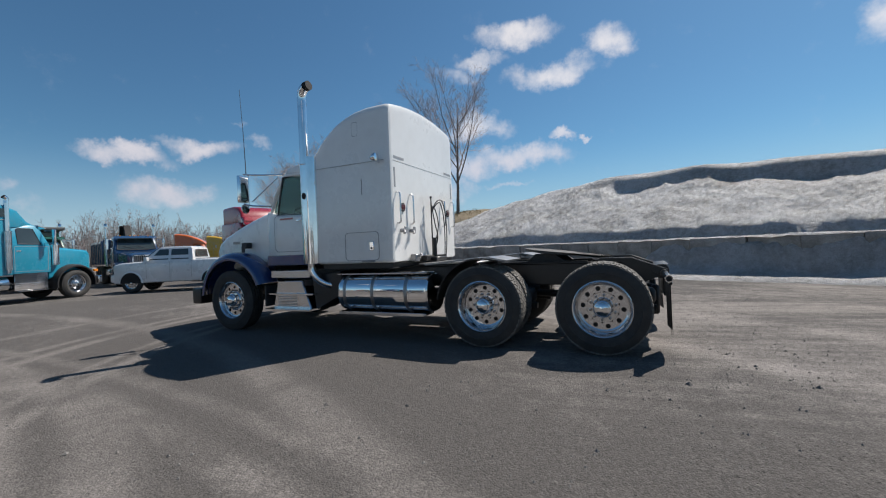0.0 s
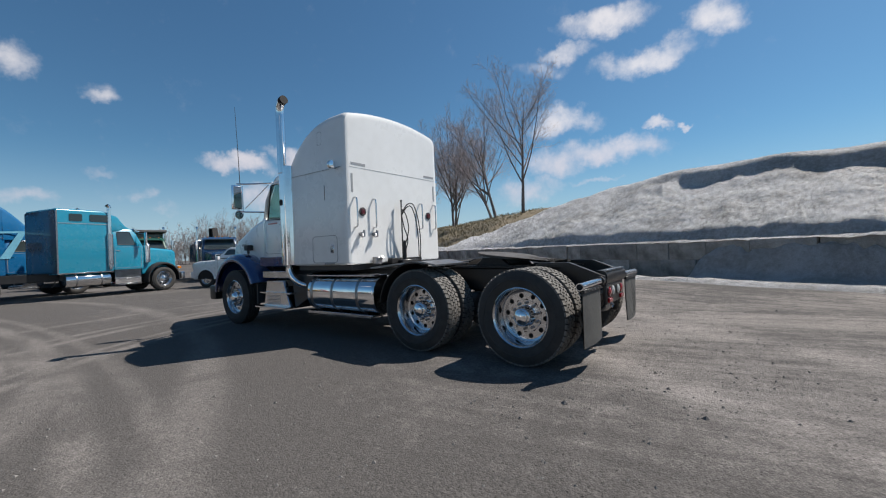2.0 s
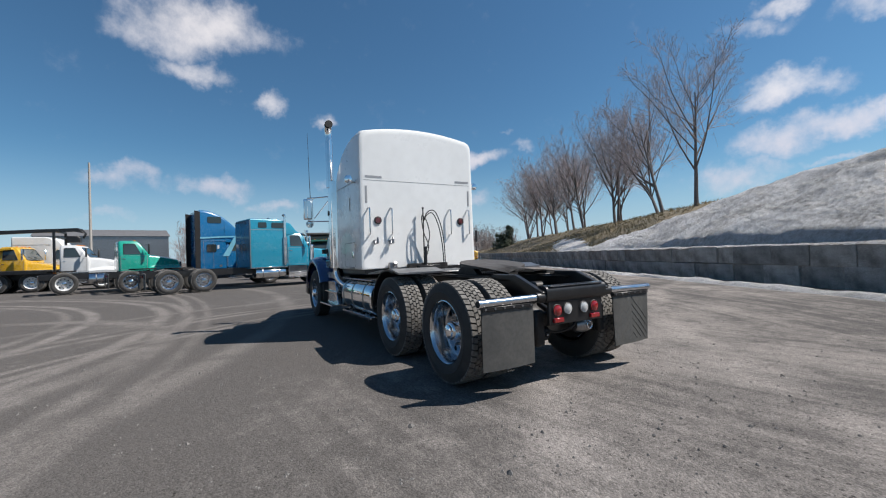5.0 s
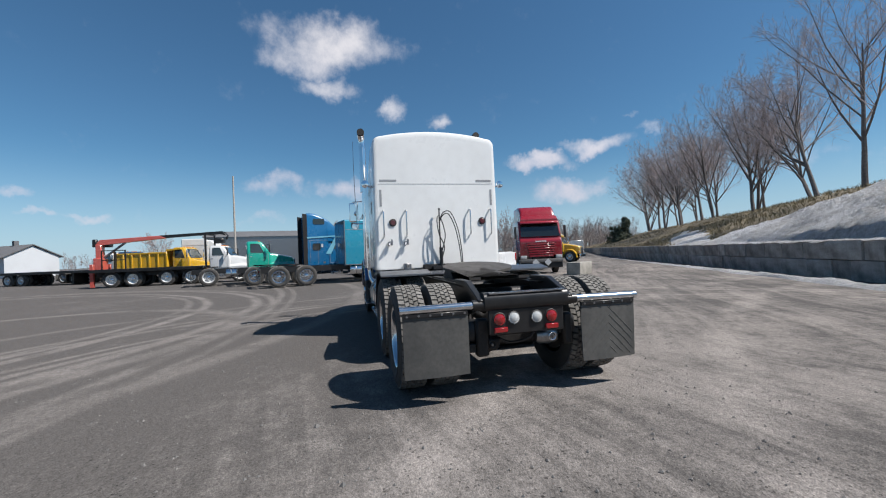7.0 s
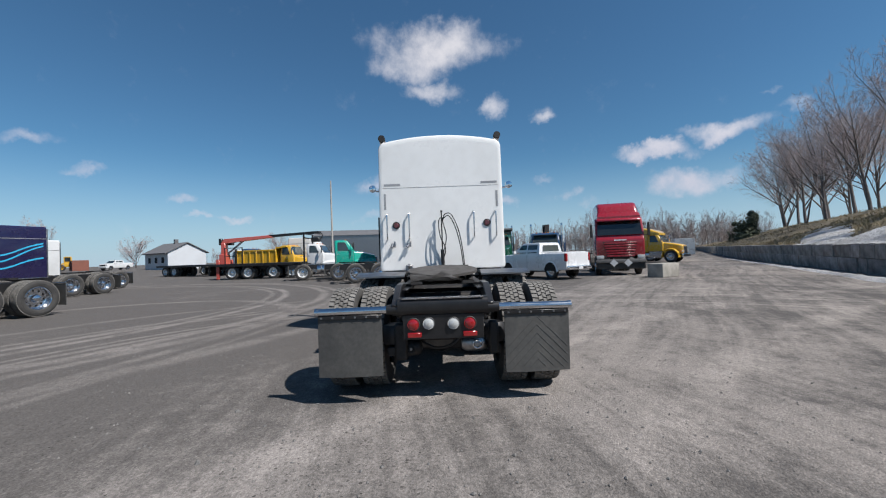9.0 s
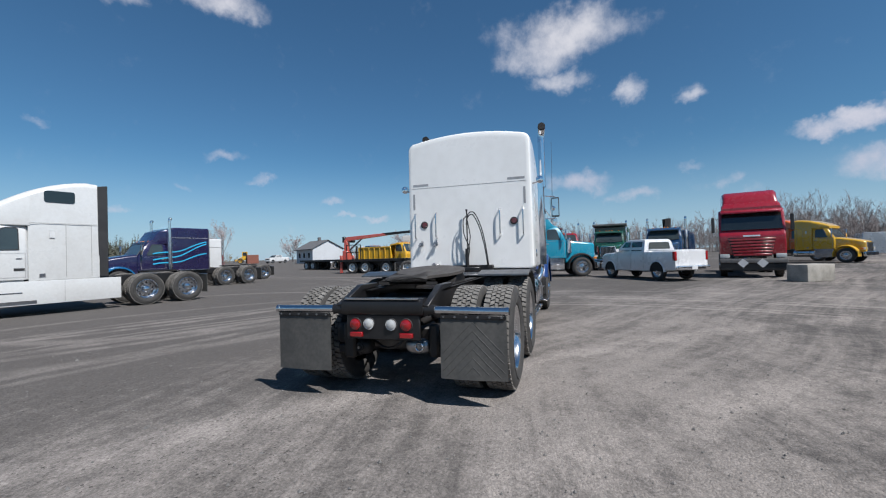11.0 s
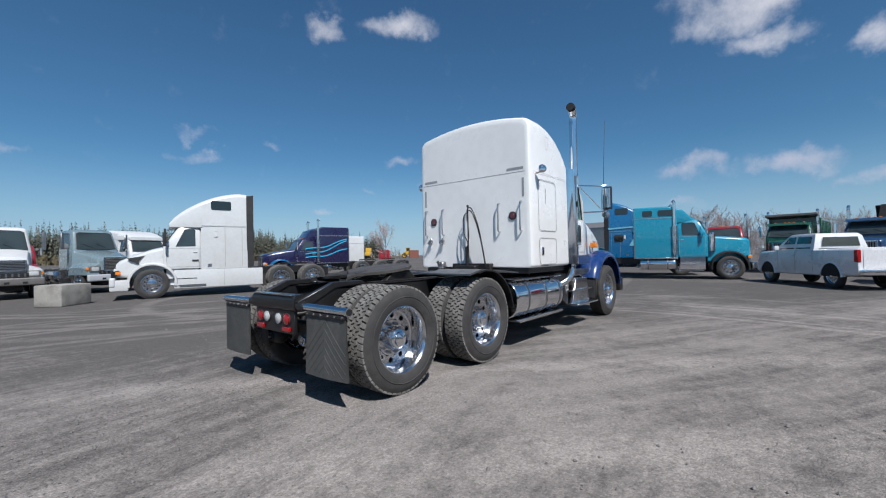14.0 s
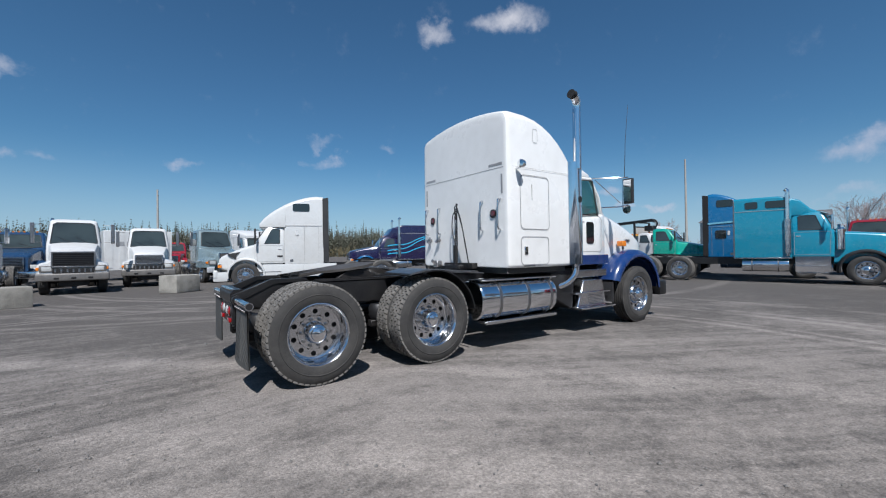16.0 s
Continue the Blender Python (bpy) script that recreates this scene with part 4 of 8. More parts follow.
    cyl(bm, (2.0, -0.25, 0.55), (2.0, 0.3, 0.55), 0.14, 14)
    part("air_tank", bm, BLACK, T)
    # bar between the wheels, added to darken the space under the frame
    part("dark_filler_bar", box(B(), -0.34, -0.22, -0.52, 0.52, 0.40, 0.52, 0.02), GREASE, T)
    for s in (1, -1):
        for x in (-0.26, 1.10):
            part("brake_chamber", cyl(B(), (x, s * 0.30, 0.56), (x - 0.16, s * 0.30, 0.56), 0.085, 16), GREASE, T)
        part("shock_absorber", cyl(B(), (-0.18, s * 0.36, 0.42), (-0.05, s * 0.38, 0.82), 0.03, 10), GREASE, T)
        part("air_line", tube(B(), curve_pts([(-0.50, s * 0.20, 0.62), (-0.36, s * 0.22, 0.50), (-0.10, s * 0.28, 0.56)], 5), 0.012, 6), HOSE, T)
    # wheels
    for x in (0.0, 1.37):
        for s in (1, -1):
            wheel(T, x, s * 0.985, s, "drive")
            wheel(T, x, s * 0.675, s, "drive", inner=True)
    for s in (1, -1):
        wheel(T, 5.83, s * 0.95, s, "steer", turn=0)
    # fifth wheel
    fw = part("fifth_wheel", B(), GREASE, T, "greasy black fifth-wheel plate")
    bm = B()
    outline = []
    for a in range(-150, 151, 12):
        outline.append((0.68 + 0.40 * math.cos(radians(a)) * 0.95, 0.42 * math.sin(radians(a))))
    top = [(x, y) for x, y in outline] + [(-0.06, -0.33), (-0.06, -0.21), (0.45, -0.045), (0.55, 0.0), (0.45, 0.045), (-0.06, 0.21), (-0.06, 0.33)]
    prism(bm, [(x, y) for x, y in top], -0.012, 0.018, axis="z")
    bm.transform(pose(0.7, 0, 1.115, 0, -7, 0) @ pose(-0.7, 0, 0))
    part("plate", bm, material("dusty_plate", (0.075, 0.068, 0.062), 0.6, 0.2, second=(0.025, 0.023, 0.022), scale=7, amount=0.9, fine=60, fine_amount=0.3, dust=0.35, dust_color=(0.16, 0.145, 0.13)), fw)
    for s in (1, -1):
        part("mount", prism(B(), [(0.45, 0.985), (0.98, 0.985), (0.85, 1.10), (0.6, 1.10)], s * 0.28, s * 0.36, 0.005), GREASE, fw)
        part("slide_rail", box(B(), 0.2, 1.3, min(s * 0.33, s * 0.43), max(s * 0.33, s * 0.43), 0.985, 1.0), GREASE, fw)
    # deck plate and quarter fenders behind the sleeper
    bm = B()
    box(bm, 1.62, 2.52, -0.52, 0.52, 1.0, 1.02, 0.004)
    part("deck_plate", bm, STEEL, T, "worn checker-plate deck")
    bm = B()
    for k in range(8):
        box(bm, 1.66 + k * 0.105, 1.70 + k * 0.105, -0.5, 0.5, 1.02, 1.026)
    part("deck_ribs", bm, STEEL, T)
    for s in (1, -1):
        bm = B()
        inner, outer = [], []
        for k in range(15):
            a = radians(8 + 100 * k / 14)
            for lst, r in ((inner, 0.575), (outer, 0.59)):
                lst.append((1.37 + r * math.cos(a), 0.5 + r * math.sin(a)))
        poly = inner + outer[::-1]
        prism(bm, poly, s * 0.53, s * 1.135)
        part("quarter_fender", bm, BLACK, T)
        bm = B()
        prism(bm, [(1.02, 1.055), (1.25, 1.10), (1.66, 1.075), (2.1, 1.03), (2.1, 1.015), (1.66, 1.055), (1.25, 1.08), (1.02, 1.035)], s * 0.50, s * 1.13)
        part("fender_top", bm, STEEL, T, "worn grey fender top plate")
    # sleeper
    bm = B()
    ZB = 1.06
    stations = [(2.612, 0.99, 3.13), (2.613, 1.02, 3.175), (2.622, 1.045, 3.205), (2.645, 1.058, 3.225), (2.70, 1.066, 3.235), (3.00, 1.07, 3.23), (3.20, 1.07, 3.20), (3.36, 1.07, 3.15), (3.52, 1.07, 3.075), (3.68, 1.07, 2.96), (3.80, 1.068, 2.85), (3.92, 1.06, 2.72)]
    rings = []
    for i, (x, half, z1) in enumerate(stations):
        inset = 1.07 - half
        ring = sleeper_ring(x, half, ZB + inset * 0.4, z1, 0.12, 0.095 if i > 2 else 0.07 + 0.01 * i)
        rings.append(ring)
    loft(bm, rings)
    body = part("sleeper", bm, WHITE, T, "glossy white high-roof sleeper box", 30)
    # the seam round the roof cap, tape marks, handles, lamps and couplings at the back
    bm = B()
    box(bm, 2.609, 2.62, -0.98, 0.98, 2.463, 2.467)
    part("roof_seam", bm, SEAM, body)
    for s in (1, -1):
        part("roof_seam", box(B(), 2.70, 3.88, s * 1.066 - 0.004, s * 1.066 + 0.003 * s + 0.0, 2.463, 2.467), SEAM, body)
        part("side_lamp_stem", tube(B(), [(2.78, s * 1.05, 2.44), (2.78, s * 1.12, 2.45), (2.78, s * 1.15, 2.48)], 0.014, 8), CHROME, body)
        bm = B()
        lathe(bm, [(0.0, -0.06), (0.035, -0.055), (0.058, -0.02), (0.062, 0.02), (0.058, 0.03), (0.05, 0.032), (0.0, 0.036)], 20)
        bm.transform(pose(2.77, s * 1.175, 2.485, 0, 0, 90))
        part("work_lamp", bm, CHROME, body, "round chrome work lamp")
        # chequered marks
        part("tape", box(B(), 2.609, 2.62, min(s * 0.68, s * 0.955), max(s * 0.68, s * 0.955), 2.50, 2.535), GREYTAPE, body)
        part("tape", box(B(), 2.609, 2.62, s * 0.945 - 0.017, s * 0.945 + 0.017, 2.10, 2.37), GREYTAPE, body)
        for yy in (0.915, 0.545):
            zt, zb = 2.03, 1.60
            pts = curve_pts([(2.61, s * yy, zt), (2.57, s * yy, zt - 0.01), (2.555, s * yy, zt - 0.06), (2.555, s * yy, zb + 0.06), (2.57, s * yy, zb + 0.01), (2.61, s * yy, zb)], 4)
            part("grab_handle", tube(B(), pts, 0.012, 8), ALU, body)
        bm = B()
        cyl(bm, (2.612, s * 0.765, 1.83), (2.598, s * 0.765, 1.83), 0.062, 24)
        dot = part("rear_marker", bm, PLASTIC, body, "round dark marker lamp")
        part("lens", cyl(B(), (2.6, s * 0.765, 1.83), (2.588, s * 0.765, 1.83), 0.046, 20, 0.035), DARKLENS, dot)
    for y in (0.83, 0.57):
        bm = B()
        cyl(bm, (2.612, y, 1.50), (2.56, y, 1.50), 0.028, 12)
        box(bm, 2.545, 2.575, y - 0.05, y - 0.02, 1.46, 1.56, 0.006)
        cyl(bm, (2.56, y, 1.50), (2.54, y + 0.02, 1.46), 0.022, 10)
        part("coupling", bm, STEEL, body, "small metal air coupling")
    hoses = []
    bm = B()
    cyl(bm, (2.54, 0.0, 1.05), (2.54, 0.0, 2.02), 0.011, 8)
    cyl(bm, (2.54, 0.0, 2.02), (2.54, 0.0, 2.05), 0.018, 8)
    part("hose_post", bm, BLACK, T)
    for xs, ys, zs in (((2.53, 2.46, 2.42, 2.42, 2.44, 2.48), (0.0, -0.05, -0.16, -0.27, -0.33, -0.36), (1.84, 1.97, 1.97, 1.72, 1.40, 1.10)),
                       ((2.53, 2.47, 2.44, 2.44, 2.46, 2.49), (0.01, -0.04, -0.13, -0.23, -0.30, -0.34), (1.80, 1.92, 1.94, 1.74, 1.44, 1.12)),
                       ((2.53, 2.50, 2.47, 2.47, 2.49, 2.5), (0.0, 0.05, 0.03, -0.05, -0.02, 0.02), (1.94, 1.86, 1.62, 1.42, 1.25, 1.10)),
                       ((2.53, 2.48, 2.46, 2.48, 2.5, 2.5), (0.0, -0.03, -0.07, -0.03, 0.01, 0.0), (1.90, 1.82, 1.60, 1.40, 1.26, 1.12))):
        part("air_hose", tube(B(), curve_pts(list(zip(xs, ys, zs)), 6), 0.0085, 8), HOSE, T)
    bm = B()
    cyl(bm, (2.5, 0.0, 1.08), (2.5, 0.0, 1.40), 0.03, 12)
    box(bm, 2.40, 2.56, -0.22, 0.16, 1.04, 1.10, 0.01)
    part("hose_stand", bm, BLACK, T)
    part("rear_step", box(B(), 2.50, 2.60, -0.42, 0.30, 1.045, 1.13, 0.008), GREASE, T)
    bm = B()
    box(bm, 2.5, 2.6, 0.5, 0.62, 1.05, 1.16, 0.01)
    cyl(bm, (2.52, 0.56, 1.10), (2.44, 0.56, 1.16), 0.025, 10)
    part("socket", bm, STEEL, body, "small metal trailer socket")
    # doors and lids in the sleeper's sides
    def panel_seam(name, s, x0, x1, z0, z1, r, w=0.012, lab="", proud=0.004):
        def side_y(z):
            up = max(0.0, (z - ZB) / 2.2)
            return s * 1.07 * (1 - 0.02 * up * up)
        out = [(x, z) for x, z in rrect(x0, x1, z0, z1, r, 5)]
        bm = B()
        ring_seam(bm, [(x, side_y(z), z) for x, z in out], w, (0, s, 0), proud)
        part(name, bm, SEAM, body, lab)
    panel_seam("luggage_door_edge", 1, 2.82, 3.40, 1.10, 1.50, 0.06)
    panel_seam("luggage_door_edge", -1, 2.84, 3.42, 1.10, 1.50, 0.06)
    panel_seam("bunk_door_edge", -1, 2.84, 3.44, 1.60, 2.37, 0.07)
    panel_seam("vent_edge", 1, 3.12, 3.22, 2.85, 3.05, 0.03, 0.006)
    panel_seam("vent_edge", -1, 3.12, 3.22, 2.85, 3.05, 0.03, 0.006)
    for s in (1, -1):
        bm = B()
        box(bm, 2.91, 2.98, s * 1.072 - 0.008, s * 1.072 + 0.008, 1.24, 1.36, 0.006)
        latch = part("door_latch", bm, CHROME, body, "chrome paddle latch")
        part("keyhole", cyl(B(), (2.945, s * 1.078, 1.27), (2.945, s * 1.086, 1.27), 0.016, 10), BLACK, latch)
        part("side_marker", box(B(), 2.90, 3.12, s * 1.07 - 0.008, s * 1.07 + 0.010, 1.075, 1.10, 0.004), STEEL, body)
        part("crease", box(B(), 3.08, 3.085, s * 1.064 - 0.004, s * 1.064 + 0.006, 2.02, 2.24), SEAM, body)
    part("sleeper_skirt", box(B(), 2.66, 3.9, -0.98, 0.98, 0.98, 1.07, 0.01), BLACK, T)
    # cab: lower shell, pillars, roof and glass
    CW = 1.0
    bm = B()
    rings = []
    for x, half, z0, z1 in ((3.90, CW, 1.06, 1.84), (4.3, CW, 1.06, 1.84), (4.75, CW - 0.01, 1.06, 1.86), (5.02, CW - 0.08, 1.06, 1.92), (5.16, 0.84, 1.10, 1.95)):
        rings.append([(x, y, z) for y, z in rrect(-half, half, z0, z1, 0.05, 4)])
    loft(bm, rings)
    cab = part("cab", bm, WHITE, T, "white steel cab", 30)
    bm = B()
    rings = []
    for x, half, z0, z1 in ((3.90, 0.985, 2.40, 2.60), (4.1, 0.985, 2.43, 2.625), (4.4, 0.975, 2.46, 2.615), (4.58, 0.95, 2.47, 2.57), (4.66, 0.90, 2.48, 2.52)):
        rings.append([(x, y, z) for y, z in rrect(-half, half, z0, z1, 0.05, 4)])
    loft(bm, rings)
    part("cab_roof", bm, WHITE, cab, smooth=30)
    part("cab_back", box(B(), 3.90, 3.98, -0.98, 0.98, 1.8, 2.45), WHITE, cab)
    for s in (1, -1):
        bm = B()
        prism(bm, [(3.92, 1.80), (4.24, 1.80), (4.22, 2.48), (3.92, 2.48)], s * 0.93, s * 0.99, 0.01)
        part("door_pillar", bm, WHITE, cab)
        bm = B()
        tube(bm, [(5.02, s * 0.87, 1.90), (4.84, s * 0.93, 2.2), (4.62, s * 0.925, 2.5)], 0.032, 8)
        part("windshield_pillar", bm, WHITE, cab)
        part("window_rail", tube(B(), [(4.22, s * 0.965, 2.46), (4.62, s * 0.945, 2.47)], 0.028, 8), WHITE, cab)
        bm = B()
        tube(bm, [(4.66, s * 0.955, 2.45), (4.80, s * 0.955, 1.85)], 0.016, 6)
        tube(bm, [(4.24, s * 0.965, 1.85), (4.24, s * 0.965, 2.45), (4.64, s * 0.955, 2.45)], 0.014, 6)
        part("window_frame", bm, PLASTIC, cab)
        bm = B()
        prism(bm, [(4.25, 1.84), (4.79, 1.84), (4.65, 2.45), (4.25, 2.45)], s * 0.953, s * 0.958)
        g = part("door_window", bm, GLASS, cab, "greenish door glass")
        g.visible_shadow = False
        # door edges, handle, lower window
        bm = B()
        out = [(4.22, 1.30), (4.26, 1.27), (4.80, 1.27), (4.86, 1.32), (4.86, 1.80), (4.80, 1.86), (4.25, 1.86), (4.22, 1.82)]
        ring_seam(bm, [(x, s * (CW + 0.001 - max(0, x - 4.6) * 0.06), z) for x, z in out], 0.012, (0, s, 0), 0.004)
        part("door_edge", bm, SEAM, cab)
        part("door_handle", box(B(), 4.27, 4.37, s * CW - 0.006, s * CW + 0.02, 1.74, 1.765, 0.006), CHROME, cab)
        part("blue_sill", box(B(), 3.94, 5.02, s * 0.985 - 0.02, s * 0.985 + 0.022, 1.06, 1.22, 0.008), NAVY, cab, "blue lower cab stripe")
        if s < 0:
            bm = B()
            loft(bm, [[(x + 4.52, -CW - yy, z) for x, z in rrect(-0.10 + i, 0.10 - i, 1.40 + i, 1.76 - i, 0.04, 4)] for yy, i in ((0.0, 0.0), (0.006, 0.004))])
            part("lower_door_window", bm, TINT, cab, "small dark lower window")
        else:
            part("door_decal", box(B(), 4.45, 4.72, CW - 0.004, CW + 0.003, 1.775, 1.80), paint("faded_red_decal", (0.42, 0.10, 0.08)), cab, "small faded red decal")
        # grab rail beside the door
        part("cab_rail", tube(B(), [(3.99, s * 1.0, 1.35), (3.99, s * 1.06, 1.38), (3.99, s * 1.06, 2.35), (3.99, s * 1.0, 2.38)], 0.012, 8), CHROME, cab)
    bm = B()
    prism(bm, [(5.02, 1.90), (4.64, 2.50), (4.648, 2.505), (5.028, 1.905)], -0.86, 0.86)
    g = part("windshield", bm, GLASS, cab)
    g.visible_shadow = False
    part("dash", box(B(), 4.8, 5.05, -0.85, 0.85, 1.7, 1.93, 0.05), PLASTIC, cab)
    for y in (0.48, -0.48):
        bm = B()
        box(bm, 4.05, 4.55, y - 0.24, y + 0.24, 1.55, 1.72, 0.05)
        box(bm, 4.02, 4.16, y - 0.23, y + 0.23, 1.7, 2.3, 0.05)
        part("seat", bm, SEAT, cab)
    bm = B()
    tube(bm, [(4.72 + 0.03 * math.cos(a), 0.48 + 0.21 * math.sin(a), 1.9 + 0.21 * math.cos(a) * 0.5) for a in [k * math.tau / 20 for k in range(21)]], 0.014, 6)
    part("steering_wheel", bm, PLASTIC, cab)
    # hood: narrows and drops to the nose
    bm = B()
    rings = []
    for x, half, z0, z1 in ((5.10, 0.84, 1.10, 1.945), (5.35, 0.81, 1.08, 1.905), (5.7, 0.76, 1.05, 1.83), (6.1, 0.70, 1.0, 1.72), (6.5, 0.63, 0.95, 1.60), (6.70, 0.59, 0.9, 1.51), (6.80, 0.55, 0.9, 1.43), (6.84, 0.50, 0.92, 1.34)):
        rings.append([(x, y, z + 0.05 * (1 - (y / half) ** 2) * (z > z1 - 0.12)) for y, z in rrect(-half, half, z0, z1, 0.11, 5)])
    loft(bm, rings)
    hood = part("hood", bm, WHITE, T, "long white sloping hood", 30)
    part("hood_seam", box(B(), 5.095, 5.105, -0.845, 0.845, 1.2, 1.955), SEAM, hood)
    for s in (1, -1):
        part("hood_badge", box(B(), 6.0, 6.18, s * 0.705 - 0.01, s * 0.705 + 0.018, 1.45, 1.495, 0.004), STEEL, hood, "small grey badge plate")
        part("hood_latch", box(B(), 5.86, 5.94, s * 0.72 - 0.02, s * 0.72 + 0.03, 1.30, 1.40, 0.008), PLASTIC, hood)
        part("turn_light", box(B(), 5.60, 5.72, s * 0.80, s * 0.80 + s * 0.12 if s > 0 else s * 0.80, 1.36, 1.46, 0.01) if s > 0 else box(B(), 5.60, 5.72, -0.92, -0.80, 1.36, 1.46, 0.01), AMBER if s < 0 else PLASTIC, hood)
    # grille and bumper
    bm = B()
    box(bm, 6.80, 6.87, -0.44, 0.44, 0.72, 1.36, 0.02)
    part("grille", bm, CHROME, T)
    bm = B()
    box(bm, 6.62, 6.86, -1.06, 1.06, 0.42, 0.70, 0.04, 2)
    part("bumper", bm, BLACK, T)
    # fenders: arched, rounded over the wheels
    for s in (1, -1):
        bm = B()
        rings = []
        for k in range(19):
            a = radians(2 + 160 * k / 18)
            ca, sa = math.cos(a), math.sin(a)
            ring = []
            for y, r in ((0.60, 0.60), (0.60, 0.68), (0.74, 0.745), (0.92, 0.765), (1.04, 0.745), (1.105, 0.70), (1.125, 0.655), (1.115, 0.62), (1.09, 0.64), (1.03, 0.70), (0.92, 0.725), (0.74, 0.71)):
                stretch = 1.10 if ca < 0 else 1.0
                drop = 0.0
                ring.append((5.83 + r * ca * stretch, s * y, 0.56 + r * sa * 0.98 + drop))
            rings.append(ring)
        loft(bm, rings)
        part("fender", bm, NAVY, T, "glossy dark blue front fender", 50)
        part("splash_flap", box(B(), 5.0, 5.03, min(s * 0.6, s * 1.08), max(s * 0.6, s * 1.08), 0.42, 0.75), PLASTIC, T)
    # stacks, heat shields, elbows
    for s in (1, -1):
        bm = B()
        cyl(bm, (4.04, s * 1.13, 2.55), (4.04, s * 1.13, 3.42), 0.066, 24)
        tip = curve_pts([(4.04, s * 1.13, 3.42), (4.04, s * 1.135, 3.53), (4.015, s * 1.145, 3.61), (3.95, s * 1.155, 3.665), (3.87, s * 1.16, 3.68)], 5)
        tube(bm, tip, 0.066, 24)
        st = part("exhaust_pipe", bm, CHROME, T, "tall chrome exhaust stack with a curved tip")
        d = (Vector(tip[-1]) - Vector(tip[-2])).normalized()
        # sooty tip; its black cap also paints the shade inside the pipe
        part("stack_mouth", cyl(B(), Vector(tip[-1]) - d * 0.075, Vector(tip[-1]) + d * 0.004, 0.0675, 24, 0.0675), DARK, st, "sooty stack end, capped black for the shaded bore")
        bm = B()
        shield = []
        for k in range(13):
            a = radians(-100 + 200 * k / 12)
            shield.append((4.04 + 0.15 * math.sin(a), s * (1.02 + 0.15 * math.cos(a))))
        inner = [(4.04 + (x - 4.04) * 0.93, s * (1.02 + (abs(y) - 1.02) * 0.93)) for x, y in shield]
        prism(bm, shield + inner[::-1], 1.08, 2.66, axis="z")
        hs = part("heat_shield", bm, CHROME, T, "chrome heat shield with slots")
        part("muffler", cyl(B(), (4.04, s * 1.04, 1.1), (4.04, s * 1.04, 2.6), 0.10, 20), ALU, hs)
        bm = B()
        loft(bm, [[(4.04 + u, s * (1.175 + o), 2.08 + v) for u, v in [(0.035 * math.cos(q * math.tau / 16), 0.05 * math.sin(q * math.tau / 16)) for q in range(16)]] for o in (0.0, 0.004)])
        part("shield_slot", bm, DARK, hs)
        pts = curve_pts([(4.04, s * 1.06, 1.15), (4.05, s * 1.06, 1.0), (3.98, s * 1.03, 0.86), (3.86, s * 0.95, 0.76), (3.7, s * 0.8, 0.72)], 6)
        part("exhaust_elbow", tube(B(), pts, 0.055, 16), CHROME, T)
    # fuel tanks with straps, steps, running boards, battery boxes
    for s in (1, -1):
        bm = B()
        sec = rrect(-0.275, 0.275, -0.26, 0.26, 0.22, 7)
        loft(bm, [[(x, s * 0.84 + y * k, 0.645 + z * k) for y, z in sec] for x, k in ((2.10, 0.94), (2.115, 0.985), (2.14, 1.0), (3.50, 1.0), (3.525, 0.985), (3.54, 0.94))])
        tank = part("fuel_tank", bm, CHROME, T, "polished chrome fuel tank")
        for x in (2.42, 2.95, 3.42):
            bm = B()
            loft(bm, [[(x + o, s * 0.84 + y * 1.012, 0.645 + z * 1.012) for y, z in sec] for o in (-0.025, 0.025)])
            part("tank_strap", bm, STEEL, tank)
        part("filler_cap", cyl(B(), (2.3, s * 0.86, 0.88), (2.3, s * 0.87, 0.92), 0.05, 16), CHROME, tank)
        bm = B()
        box(bm, 2.10, 3.56, min(s * 0.80, s * 1.08), max(s * 0.80, s * 1.08), 0.905, 0.925, 0.004)
        part("tank_step", bm, ALU, T)
        bm = B()
        box(bm, 2.14, 3.55, min(s * 0.84, s * 1.09), max(s * 0.84, s * 1.09), 0.36, 0.385, 0.004)
        box(bm, 2.16, 3.53, min(s * 1.082, s * 1.10), max(s * 1.082, s * 1.10), 0.345, 0.39, 0.004)
        part("running_board", bm, ALU, T)
        for x in (2.3, 3.4):
            part("board_bracket", box(B(), x - 0.02, x + 0.02, s * 0.78 - 0.02, s * 0.78 + 0.02, 0.37, 0.75), BLACK, T)
        bm = B()
        prism(bm, [(4.12, 0.36), (4.92, 0.36), (4.80, 0.82), (4.30, 0.82)], min(s * 0.55, s * 1.02), max(s * 0.55, s * 1.02), 0.012)
        bx = part("step_box", bm, ALU, T, "aluminium step box under the door")
        for z in (0.37, 0.60):
            bm = B()
            box(bm, 4.06, 4.96, min(s * 0.9, s * (1.16 if z < 0.5 else 1.06)), max(s * 0.9, s * (1.16 if z < 0.5 else 1.06)), z, z + 0.028, 0.004)
            part("step_tread", bm, ALU, bx)
        bm = B()
        for k in range(7):
            box(bm, 4.4, 4.8, s * 1.022 - 0.004, s * 1.022 + 0.006, 0.42 + k * 0.024, 0.43 + k * 0.024)
        part("step_louvre", bm, STEEL, bx)
        bm = B()
        prism(bm, [(3.56, 0.62), (4.10, 0.36), (4.16, 0.90), (3.6, 0.95)], min(s * 0.5, s * 0.95), max(s * 0.5, s * 0.95), 0.01)
        part("side_box", bm, BLACK, T)
        part("step_strip", box(B(), 4.15, 4.96, min(s * 0.95, s * 1.0), max(s * 0.95, s * 1.0), 0.86, 0.98, 0.008), ALU, T)
